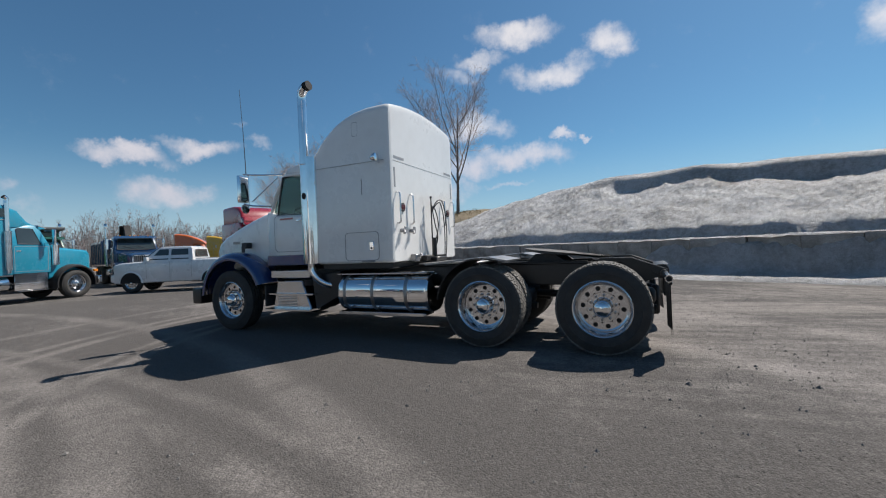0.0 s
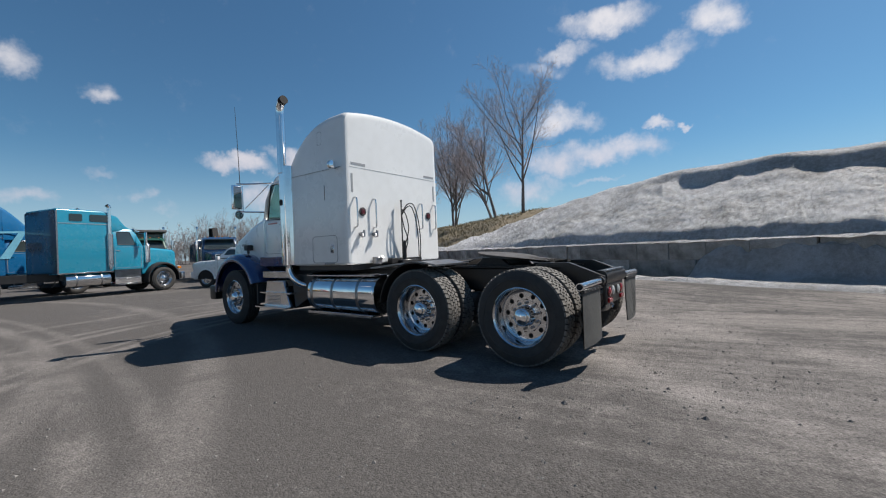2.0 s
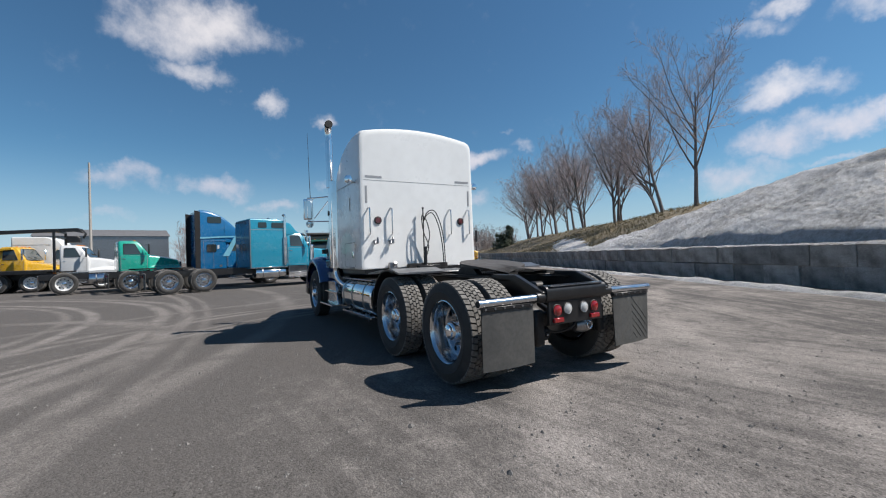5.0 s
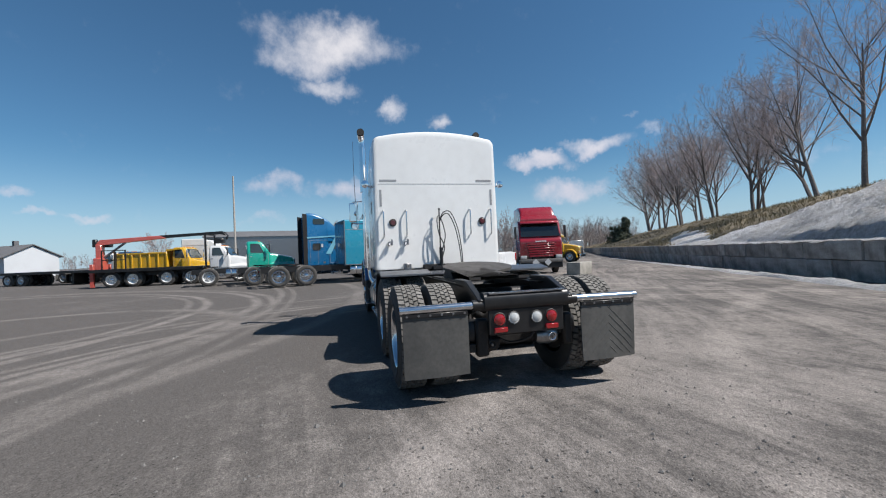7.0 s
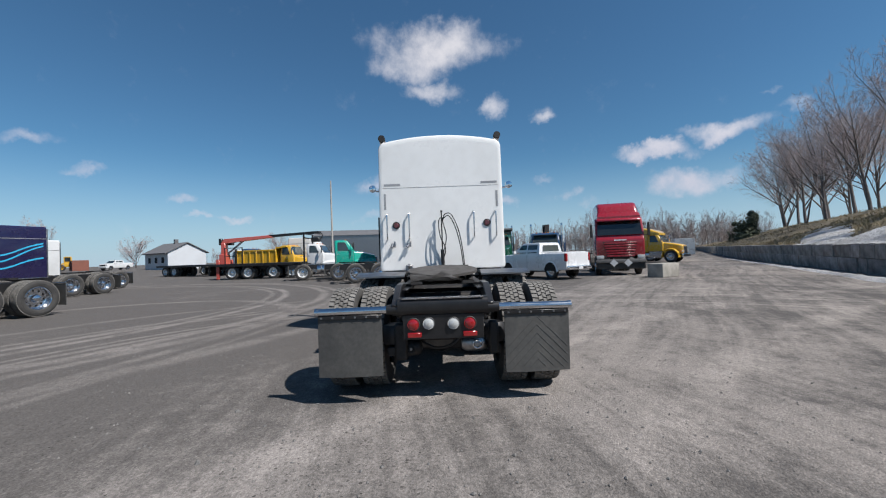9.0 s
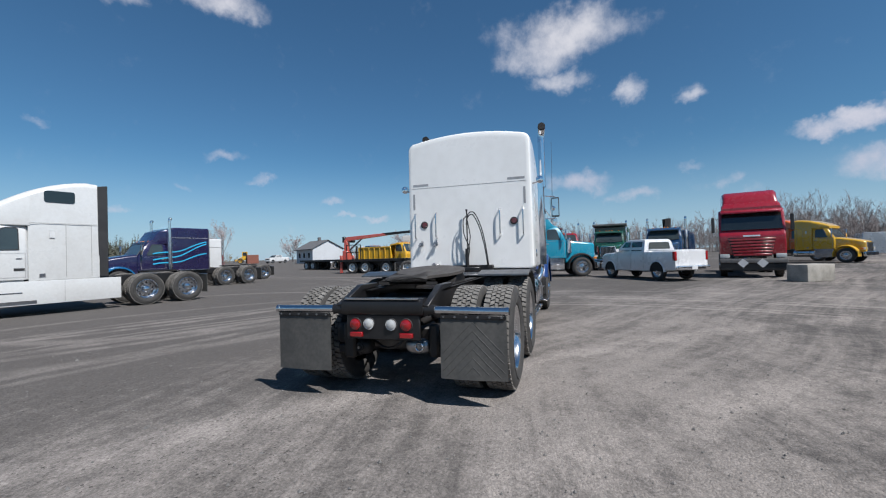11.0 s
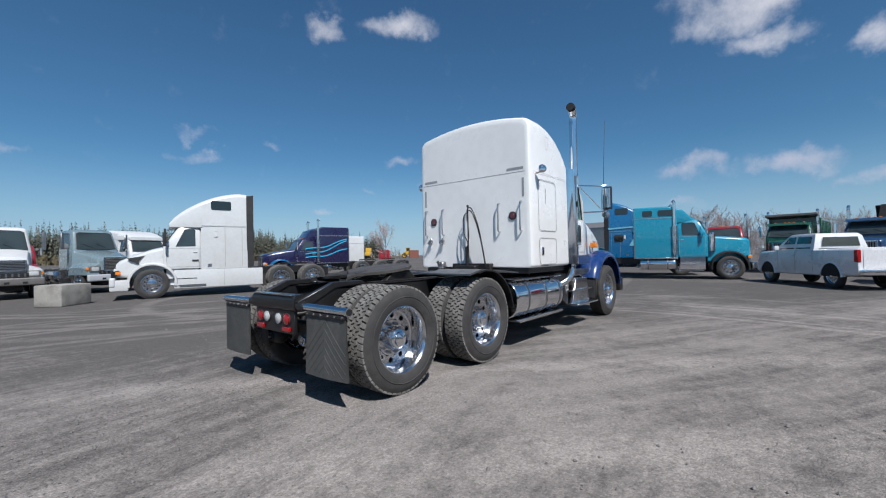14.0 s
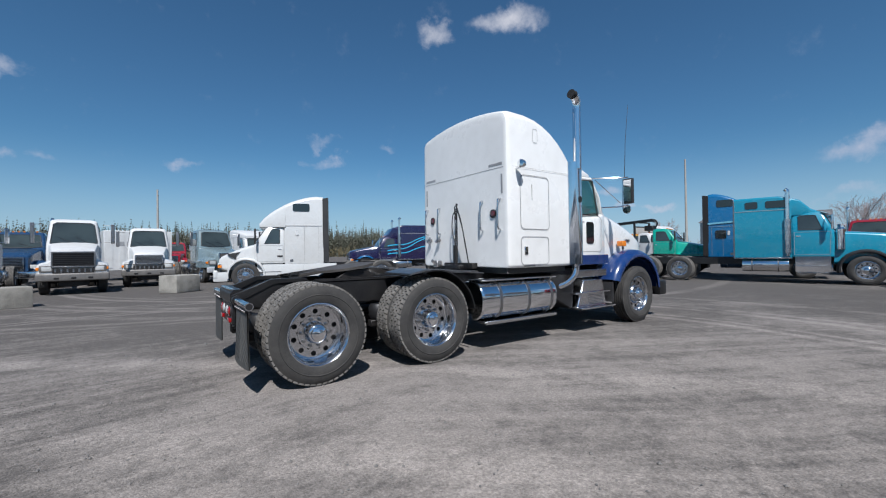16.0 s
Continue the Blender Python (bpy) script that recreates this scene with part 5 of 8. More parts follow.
    # mirrors, antenna
    for s in (1, -1):
        bm = B()
        tube(bm, [(4.70, s * 0.92, 2.50), (5.05, s * 1.2, 2.50), (5.12, s * 1.32, 2.50)], 0.012, 8)
        tube(bm, [(4.95, s * 0.90, 2.02), (5.08, s * 1.2, 2.02), (5.12, s * 1.32, 2.04)], 0.012, 8)
        tube(bm, [(5.12, s * 1.22, 2.52), (5.12, s * 1.22, 1.98)], 0.010, 8)
        tube(bm, [(4.78, s * 0.93, 2.48), (5.08, s * 1.2, 2.08)], 0.008, 6)
        arm = part("mirror_arm", bm, CHROME, T, "chrome mirror bracket")
        bm = B()
        box(bm, 5.10, 5.17, s * 1.32 - 0.08, s * 1.32 + 0.08, 2.06, 2.48, 0.02, 2)
        head = part("mirror_head", bm, CHROME if s > 0 else PLASTIC, arm)
        part("mirror_glass", box(B(), 5.092, 5.10, s * 1.32 - 0.065, s * 1.32 + 0.065, 2.09, 2.45), MIRROR, head)
        bm = B()
        lathe(bm, [(0.0, 0.05), (0.05, 0.035), (0.075, 0.0), (0.07, -0.01), (0.0, -0.012)], 18)
        bm.transform(pose(5.14, s * 1.28, 1.97, 0, 0, 270))
        part("spot_mirror", bm, CHROME, arm)
        if s > 0:
            part("antenna", tube(B(), [(5.12, 1.26, 2.5), (5.13, 1.27, 3.1), (5.18, 1.27, 3.85)], 0.006, 6, radii=[0.007, 0.005, 0.003]), PLASTIC, T, "thin black whip antenna")
        else:
            part("antenna", tube(B(), [(5.12, -1.26, 2.5), (5.14, -1.27, 3.1), (5.24, -1.27, 3.75)], 0.006, 6, radii=[0.006, 0.004, 0.0025]), PLASTIC, T, "thin black whip antenna")
    for y in (-0.5, -0.25, 0.0, 0.25, 0.5):
        part("roof_lamp", box(B(), 4.42, 4.52, y - 0.04, y + 0.04, 2.625, 2.665, 0.015), AMBER, T)
    part("engine", box(B(), 5.0, 6.5, -0.38, 0.38, 0.6, 1.2, 0.03), GREASE, T)
    part("front_axle", cyl(B(), (5.83, -0.85, 0.48), (5.83, 0.85, 0.48), 0.06, 10), GREASE, T)


hero()

# ---- parked vehicles ----


def arch(bm, cx, cz, r_in, r_out, y0, y1, s, a0=-10, a1=190, n=14, stretch=1.08):
    """A wheel arch with a rounded outer edge."""
    rings = []
    dy = y1 - y0
    for k in range(n + 1):
        a = radians(a0 + (a1 - a0) * k / n)
        ca, sa = math.cos(a), math.sin(a)
        kk = stretch if ca < 0 else 1.0
        rings.append([(cx + r * ca * kk, s * (y0 + dy * f), cz + r * sa) for f, r in ((0, r_in), (0, r_out * 0.95), (0.4, r_out), (0.8, r_out * 0.98), (1.0, r_out * 0.92), (1.0, r_out * 0.86), (0.6, r_in + 0.02))])
    loft(bm, rings)
    return bm


def axle_set(T, x, half, dual=True, kind="drive", rim=None, r=0.5):
    for s in (1, -1):
        wheel(T, x, s * (half - 0.145), s, kind, z=r, r=r, nuts=False, rim_mat=rim)
        if dual:
            wheel(T, x, s * (half - 0.455), s, kind, z=r, r=r, nuts=False, inner=True, rim_mat=rim)
    part("axle", cyl(B(), (x, -half + 0.2, r), (x, half - 0.2, r), 0.07, 8), GREASE, T)


def side_mirrors(T, x, half, z0, z1, mat):
    for s in (1, -1):
        arm = part("mirror_arm", tube(B(), [(x - 0.1, s * (half - 0.05), z1 - 0.05), (x, s * (half + 0.16), z1 - 0.05), (x, s * (half + 0.16), z0 + 0.05), (x - 0.1, s * (half - 0.05), z0 + 0.05)], 0.015, 6), mat, T)
        part("mirror_head", box(B(), x - 0.02, x + 0.05, s * (half + 0.2) - 0.06, s * (half + 0.2) + 0.06, z0, z1, 0.02), mat, arm)


def stacks(T, x, half, z0, z1, both=True):
    for s in ((1, -1) if both else (-1,)):
        bm = B()
        cyl(bm, (x, s * half, z0), (x, s * half, z1 - 0.2), 0.065, 14)
        tube(bm, curve_pts([(x, s * half, z1 - 0.2), (x, s * half, z1 - 0.06), (x - 0.06, s * half, z1)], 4), 0.068, 14)
        st = part("exhaust_pipe", bm, CHROME, T, "chrome exhaust stack")
        part("muffler_shield", cyl(B(), (x, s * half, z0 + 0.1), (x, s * half, z0 + 1.35), 0.105, 16), ALU, st)
        part("stack_mouth", cyl(B(), (x - 0.062, s * half, z1 - 0.004), (x - 0.072, s * half, z1 + 0.004), 0.066, 12), DARK, st)


def tank_and_steps(T, x0, x1, half, z0=0.42, z1=0.9, mat=None):
    mat = mat or ALU
    for s in (1, -1):
        sec = rrect(-0.26, 0.26, -(z1 - z0) / 2, (z1 - z0) / 2, 0.2, 5)
        zc = (z0 + z1) / 2
        bm = B()
        loft(bm, [[(x, s * (half - 0.28) + y * k, zc + z * k) for y, z in sec] for x, k in ((x0, 0.95), (x0 + 0.03, 1), (x1 - 0.03, 1), (x1, 0.95))])
        tk = part("fuel_tank", bm, mat, T)
        for f in (0.22, 0.78):
            xx = x0 + (x1 - x0) * f
            bm = B()
            loft(bm, [[(xx + o, s * (half - 0.28) + y * 1.015, zc + z * 1.015) for y, z in sec] for o in (-0.02, 0.02)])
            part("tank_strap", bm, STEEL, tk)


def chassis(T, x_front, x_rear, half=0.42):
    for s in (1, -1):
        part("frame_rail", box(B(), x_rear, x_front, s * half - 0.03, s * half + 0.03, 0.68, 0.95, 0.006), BLACK, T)
    part("rear_crossmember", box(B(), x_rear, x_rear + 0.08, -half, half, 0.7, 0.93, 0.006), BLACK, T)


def rear_kit(T, axles, x_rear, half):
    """Fifth wheel, mud flaps and lights of a bare tractor."""
    xm = sum(axles) / len(axles)
    bm = B()
    prism(bm, [(xm + 0.45 * math.cos(radians(a)), 0.42 * math.sin(radians(a))) for a in range(-150, 151, 20)] + [(xm - 0.6, -0.2), (xm - 0.1, 0.0), (xm - 0.6, 0.2)], 1.02, 1.08, axis="z")
    part("fifth_wheel", bm, GREASE, T)
    for s in (1, -1):
        part("mud_flap", box(B(), x_rear - 0.01, x_rear + 0.01, min(s * 0.5, s * half), max(s * 0.5, s * half), 0.25, 0.85), FLAP, T)
        part("flap_bar", cyl(B(), (x_rear, s * 0.4, 0.88), (x_rear, s * half, 0.88), 0.02, 8), STEEL, T)
        part("tail_light", box(B(), x_rear - 0.03, x_rear, s * 0.3 - 0.06, s * 0.3 + 0.06, 0.72, 0.82, 0.01), REDLENS, T)


def face(T, x, half_g, z0, z1, slats, mat, frame_mat, upright=False, slope=0.0):
    """A radiator grille: frame and separate bars over a near-black box for the shade behind."""
    bm = B()
    box(bm, x - 0.04, x, -half_g, half_g, z0, z1, 0.01)
    g = part("grille", bm, DARK, T)
    for y0, y1, a, b in ((-half_g - 0.03, -half_g + 0.02, z0, z1), (half_g - 0.02, half_g + 0.03, z0, z1)):
        part("grille_frame", box(B(), x - 0.05, x + 0.02, y0, y1, a - 0.02, b + 0.03, 0.008), frame_mat, g)
    part("grille_frame", box(B(), x - 0.05, x + 0.02, -half_g, half_g, z1 - 0.01, z1 + 0.04, 0.008), frame_mat, g)
    part("grille_frame", box(B(), x - 0.05, x + 0.02, -half_g, half_g, z0 - 0.04, z0 + 0.01, 0.008), frame_mat, g)
    for k in range(slats):
        f = (k + 0.5) / slats
        if upright:
            y = -half_g + 2 * half_g * f
            part("grille_bar", box(B(), x - 0.01, x + 0.012, y - half_g / slats * 0.45, y + half_g / slats * 0.45, z0, z1), mat, g)
        else:
            z = z0 + (z1 - z0) * f
            part("grille_bar", box(B(), x - 0.01, x + 0.014, -half_g + 0.02, half_g - 0.02, z - (z1 - z0) / slats * 0.28, z + (z1 - z0) / slats * 0.28), mat, g)


def conventional(name, label, m, body, group="", fender=None, half=1.0, nose=0.78, hood_z=(1.72, 1.42), hood_w=(0.86, 0.62), cab_front=-0.55, cab_len=1.25, belt=1.72, roof=2.45,
                 sleeper=None, axles=(-4.6, -5.9), rear=-6.6, bumper=CHROME, grille=(0.42, 0.75, 1.32, 9, ALU, CHROME, False), lamps=True, stack=None, tank=(-2.9, -1.7), kit=True,
                 skirts=None, visor=None, mirrors=CHROME, rim=None, full_skirt=None, head_z=0.95, roof_lamps=True, tank_mat=None, wide_fender=True, rake=0.40, wide_hood=False, cleaner=False, tuck=0.0):
    """A truck with its engine ahead of the cab: front axle at the origin, forward is +x."""
    T = thing(name, label, "truck", m, group)
    fender = fender or body
    chassis(T, nose - 0.05, rear)
    axle_set(T, 0.0, half, False, "steer", rim)
    for x in axles:
        axle_set(T, x, half, True, "drive", rim)
    cr = cab_front - cab_len
    ch = half - tuck
    # cab: tapers to the roof, with a raked windshield
    levels = [(0.98, cr, cab_front, ch - 0.04), (belt - 0.25, cr, cab_front + 0.02, ch - 0.03), (belt + 0.03, cr, cab_front, ch - 0.04), (roof - 0.09, cr, cab_front - rake, ch - 0.14), (roof - 0.02, cr + 0.03, cab_front - rake - 0.10, ch - 0.19), (roof + 0.02, cr + 0.12, cab_front - rake - 0.28, ch - 0.34)]

    def plan(z, x0, x1, w, r=0.10):
        return [(x, y, z + (0.0)) for x, y in rrect(x0, x1, -w, w, r, 4)]
    cab = part("cab", loft(B(), [plan(*lv) for lv in levels]), body, T, smooth=32)

    def skin(f, u, off):
        """A point on the windshield: f up the slope, u across from -1 to 1."""
        z = belt + 0.03 + (roof - 0.12 - belt) * f
        x = cab_front - rake * f
        return Vector((x + off * 0.85, u * (ch - 0.04 - 0.10 * f), z + off * 0.5))
    for s in (1, -1):
        def on_door(x, f, off):
            z = belt + 0.03 + (roof - 0.12 - belt) * f
            return (x, s * (ch - 0.04 - 0.10 * f + off), z)
        pts = ((cr + 0.20, 0.08), (cab_front - 0.20 - rake * 0.40, 0.06), (cab_front - 0.26 - rake * 0.84, 0.88), (cab_front - 0.34 - rake * 0.84, 0.91), (cr + 0.24, 0.91), (cr + 0.20, 0.86))
        bm = B()
        loft(bm, [[on_door(x, f, o) for x, f in pts] for o in (-0.01, 0.007)])
        w = part("door_window", bm, CABGLASS, cab)
        part("window_frame", tube(B(), [on_door(x, f, 0.008) for x, f in pts + pts[:1]], 0.012, 5), PLASTIC, cab)
        bm = B()
        ring_seam(bm, [(cr + 0.08, s * (ch - 0.034), 1.04), (cab_front - 0.12, s * (ch - 0.034), 1.04), (cab_front - 0.08, s * (ch - 0.034), belt), (cr + 0.08, s * (ch - 0.034), belt)], 0.014, (0, s, 0), 0.006)
        part("door_edge", bm, SEAM, cab)
        part("door_handle", box(B(), cr + 0.14, cr + 0.26, s * (ch - 0.03) - 0.012, s * (ch - 0.03) + 0.012, belt - 0.16, belt - 0.13), CHROME, cab)
    bm = B()
    loft(bm, [[skin(f, u, o) for f, u in ((0.05, -0.84), (0.03, -0.45), (0.02, 0.0), (0.03, 0.45), (0.05, 0.84), (0.5, 0.85), (0.86, 0.82), (0.91, 0.74), (0.92, 0.4), (0.92, 0.0), (0.92, -0.4), (0.91, -0.74), (0.86, -0.82), (0.5, -0.85))] for o in (-0.01, 0.012)])
    part("windshield", bm, CABGLASS, cab)
    part("windshield_seal", tube(B(), [skin(f, u, 0.012) for f, u in ((0.04, -0.86), (0.0, -0.45), (0.0, 0.45), (0.04, 0.86), (0.88, 0.84), (0.94, 0.7), (0.945, -0.7), (0.88, -0.84), (0.04, -0.86))], 0.016, 5), PLASTIC, cab)
    part("wiper", tube(B(), [skin(0.06, -0.1, 0.016), skin(0.30, -0.6, 0.02)], 0.008, 4), BLACK, cab)
    part("wiper", tube(B(), [skin(0.06, 0.5, 0.016), skin(0.30, 0.05, 0.02)], 0.008, 4), BLACK, cab)
    if visor:
        part("sun_visor", prism(B(), [(cab_front - 0.32, roof - 0.02), (cab_front - 0.10, roof - 0.12), (cab_front - 0.10, roof - 0.14), (cab_front - 0.33, roof - 0.05)], -half + 0.1, half - 0.1), visor, cab)
    if roof_lamps:
        for y in (-0.6, -0.18, 0.0, 0.18, 0.6):
            part("roof_lamp", box(B(), cab_front - 0.62, cab_front - 0.52, y - 0.04, y + 0.04, roof - 0.01, roof + 0.04, 0.012), AMBER, cab)
    # hood
    zr, zf = hood_z
    wr, wf = hood_w
    bm = B()
    rings = []
    for f in (0.0, 0.25, 0.5, 0.75, 0.93, 1.0):
        x = cab_front - 0.02 + (nose - cab_front) * f
        w = wr + (wf - wr) * f - (0.05 if f == 1.0 else 0)
        z1 = zr + (zf - zr) * f ** 1.3 - (0.05 if f == 1.0 else 0)
        if wide_hood:
            # a narrow bonnet that flares out into the wings
            k = f * f * (3 - 2 * f)
            e = half + 0.02 - (0.05 if f == 1.0 else 0)
            zs = 1.06 + 0.05 * math.sin(math.pi * min(1.0, f * 1.1))
            right = [(e, 0.74), (e, zs - 0.06), (e - 0.05, zs), (w + 0.10 * k + 0.03, zs + 0.06), (w + 0.01, zs + 0.14), (w, z1 - 0.10), (w - 0.04, z1 - 0.03), (w - 0.12, z1), (w * 0.5, z1 + 0.03)]
            ring = right + [(0.0, z1 + 0.04)] + [(-y, z) for y, z in right[::-1]]
            rings.append([(x - (0.10 * max(0.0, z - 0.8) if f == 1.0 else 0.0), y, z) for y, z in ring])
        else:
            ring = rrect(-w, w, 0.72, z1, 0.10, 5)
            full = []
            for p, q in zip(ring, ring[1:] + ring[:1]):
                full.append(p)
                if p[1] > z1 - 1e-4 and q[1] > z1 - 1e-4 and abs(p[0] - q[0]) > w:
                    full += [(p[0] + (q[0] - p[0]) * i / 6, z1) for i in range(1, 6)]
            rings.append([(x, y, z + 0.05 * (1 - (y / w) ** 2) * (z > z1 - 0.1)) for y, z in full])
    loft(bm, rings)
    part("hood", bm, body, T, smooth=35)
    if wide_hood:
        part("lower_grille", box(B(), nose - 0.06, nose + 0.035, -0.55, 0.55, 0.77, 0.93, 0.01), DARK, T)
        for k in range(7):
            part("lower_grille_bar", box(B(), nose - 0.02, nose + 0.045, -0.50 + k * 0.155, -0.45 + k * 0.155, 0.79, 0.91), STEEL, T)
        # solid dark strip painted for the shade between hood and bumper
        part("gap_shade_strip", box(B(), nose - 0.10, nose + 0.06, -half + 0.02, half - 0.02, 0.66, 0.75), DARK, T)
        for y in (-0.45, 0.0, 0.45):
            part("tow_slot", box(B(), nose + 0.13, nose + 0.146, y - 0.07, y + 0.07, 0.55, 0.63, 0.01), DARK, T)
        part("front_axle", box(B(), -0.08, 0.08, -half + 0.3, half - 0.3, 0.38, 0.52, 0.02), GREASE, T)
        for y in (-0.42, 0.42):
            part("leaf_spring", box(B(), -0.7, 0.7, y - 0.05, y + 0.05, 0.50, 0.60, 0.01), GREASE, T)
        part("engine_underside", box(B(), nose - 1.2, nose - 0.1, -0.42, 0.42, 0.30, 0.72, 0.03), GREASE, T)
        for s in (1, -1):
            part("lamp_bezel", box(B(), nose - 0.10, nose + 0.012, s * (half - 0.24) - 0.19, s * (half - 0.24) + 0.19, head_z - 0.11, head_z + 0.11, 0.03, 2), BUMPER, T)
    if cleaner:
        for s in (1, -1):
            bm = B()
            cyl(bm, (cab_front + 0.16, s * (half - 0.12), 1.22), (cab_front + 0.16, s * (half - 0.12), 1.92), 0.12, 18)
            cyl(bm, (cab_front + 0.16, s * (half - 0.12), 1.92), (cab_front + 0.16, s * (half - 0.12), 2.0), 0.12, 18, 0.07)
            part("air_cleaner", bm, CHROME, T, "chrome air cleaner canister")
    hg, g0, g1, n, gm, gf, up = grille
    face(T, nose + 0.03, hg, g0, g1, n, gm, gf, up)
    part("bumper", box(B(), nose - 0.02, nose + 0.14, -half - 0.04, half + 0.04, 0.49 if wide_hood else 0.43, 0.76 if wide_hood else 0.74, 0.05, 3), bumper, T)
    for s in (1, -1):
        if wide_fender:
            part("fender", arch(B(), 0.0, 0.52, 0.57, 0.70, 0.55, half + 0.04, s), fender, T, smooth=50)
        if lamps:
            bm = B()
            box(bm, nose - 0.12, nose + 0.02, s * (half - 0.24) - 0.13, s * (half - 0.24) + 0.13, head_z - 0.08, head_z + 0.08, 0.03, 2)
            hl = part("headlight", bm, CLEARLENS, T, "clear headlight")
            part("turn_lamp", box(B(), nose - 0.16, nose - 0.02, s * (half - 0.02) - 0.05, s * (half - 0.02) + 0.03, head_z - 0.05, head_z + 0.05, 0.01), AMBER, T)
        for z in (0.38, 0.62):
            part("cab_step", box(B(), cr + 0.15, cab_front - 0.15, min(s * (half - 0.3), s * half), max(s * (half - 0.3), s * half), z, z + 0.03, 0.004), ALU, T)
        part("step_panel", box(B(), cr + 0.1, cab_front - 0.1, s * (half - 0.12) - 0.02, s * (half - 0.12) + 0.02, 0.42, 0.98, 0.006), skirts or ALU, T)
    side_mirrors(T, cab_front - 0.08, half, belt + 0.06, roof - 0.16, mirrors)
    if tank:
        tank_and_steps(T, tank[0], tank[1], half, mat=tank_mat)
    if stack:
        stacks(T, stack[0], half - 0.03 if len(stack) < 3 else stack[2], 1.0, stack[1])
    if full_skirt:
        for s in (1, -1):
            bm = B()
            box(bm, full_skirt[0], full_skirt[1], min(s * (half - 0.06), s * (half - 0.01)), max(s * (half - 0.06), s * (half - 0.01)), 0.30, 0.93, 0.02, 2)
            sk = part("side_fairing", bm, body, T)
            part("fairing_step", box(B(), full_skirt[1] - 0.95, full_skirt[1] - 0.15, s * (half - 0.01) - 0.02, s * (half - 0.01) + 0.012, 0.34, 0.42), STEEL, sk)
            part("fairing_gap", box(B(), full_skirt[0] + 1.3, full_skirt[0] + 1.308, s * (half - 0.01) - 0.01, s * (half - 0.01) + 0.004, 0.32, 0.92), SEAM, sk)
    if kit:
        rear_kit(T, axles, rear, half)
    if sleeper:
        sleeper(T, cr, half, roof, body)
    return T


def flat_sleeper(length, top, windows=True, rear_mat=None, waves=None):
    def build(T, cr, half, roof, body):
        bm = B()
        rings = []
        for x, z1, inset in ((cr - length, top - 0.03, 0.03), (cr - length + 0.03, top, 0.0), (cr - 0.35, top, 0.0), (cr - 0.12, top - 0.05, 0.01), (cr + 0.02, top - 0.16, 0.03)):
            rings.append([(x, y, z) for y, z in rrect(-half + 0.01 + inset, half - 0.01 - inset, 0.90, z1, 0.08, 5, 0.03)])
        loft(bm, rings)
        sl = part("sleeper", bm, body, T, smooth=30)
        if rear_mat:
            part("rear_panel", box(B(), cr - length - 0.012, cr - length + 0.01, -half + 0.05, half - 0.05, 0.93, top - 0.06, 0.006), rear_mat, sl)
        # raked roof between cab and sleeper
        bm = B()
        rings = []
        for x, z1, w in ((cr + 0.0, top - 0.10, half - 0.08), (cr + 0.25, top - 0.18, half - 0.12), (cr + 0.55, roof + 0.10, half - 0.18), (cr + 0.8, roof - 0.02, half - 0.25)):
            rings.append([(x, y, z) for y, z in rrect(-w, w, roof - 0.15, max(z1, roof - 0.03), 0.06, 4)])
        loft(bm, rings)
        part("roof_fairing", bm, body, T, smooth=35)
        for s in (1, -1):
            y = s * (half - 0.008)
            part("trim_line", box(B(), cr - length + 0.05, cr - 0.02, y - 0.006, y + 0.008, top - 0.52, top - 0.50), SEAM, sl)
            part("rivet_strip", box(B(), cr - length, cr, y - 0.008, y + 0.012, 0.90, 0.95, 0.004), ALU, sl)
            if windows:
                for f0, f1 in ((0.22, 0.45), (0.58, 0.93)):
                    bm = B()
                    pts = rrect(cr - length + length * f0, cr - length + length * f1 * 0.99, top - 0.42, top - 0.16, 0.05, 4)
                    loft(bm, [[(x, y + s * o, z) for x, z in pts] for o in (-0.01, 0.012)])
                    part("sleeper_window", bm, TINT, sl)
            if waves:
                for k, (za, zb) in enumerate(((1.45, 2.25), (1.25, 1.75), (1.75, 2.35))):
                    pts = [(cr - length + 0.15 + (length + 0.5) * i / 10, za + (zb - za) * (1 - i / 10) ** 1.6 + 0.05 * math.sin(i * 0.9)) for i in range(11)]
                    bm = B()
                    for (xa, a), (xb, b) in zip(pts, pts[1:]):
                        vs = [bm.verts.new((x, y + s * 0.003, z + o)) for x, z, o in ((xa, a, -0.03), (xb, b, -0.03), (xb, b, 0.03), (xa, a, 0.03))]
                        bm.faces.new(vs)
                    part("stripe", bm, waves, sl, "cyan wave stripe")
            part("rear_edge", box(B(), cr - length - 0.01, cr - length + 0.04, y - 0.012, y + 0.01, 0.92, top - 0.08, 0.004), STEEL, sl)
    return build


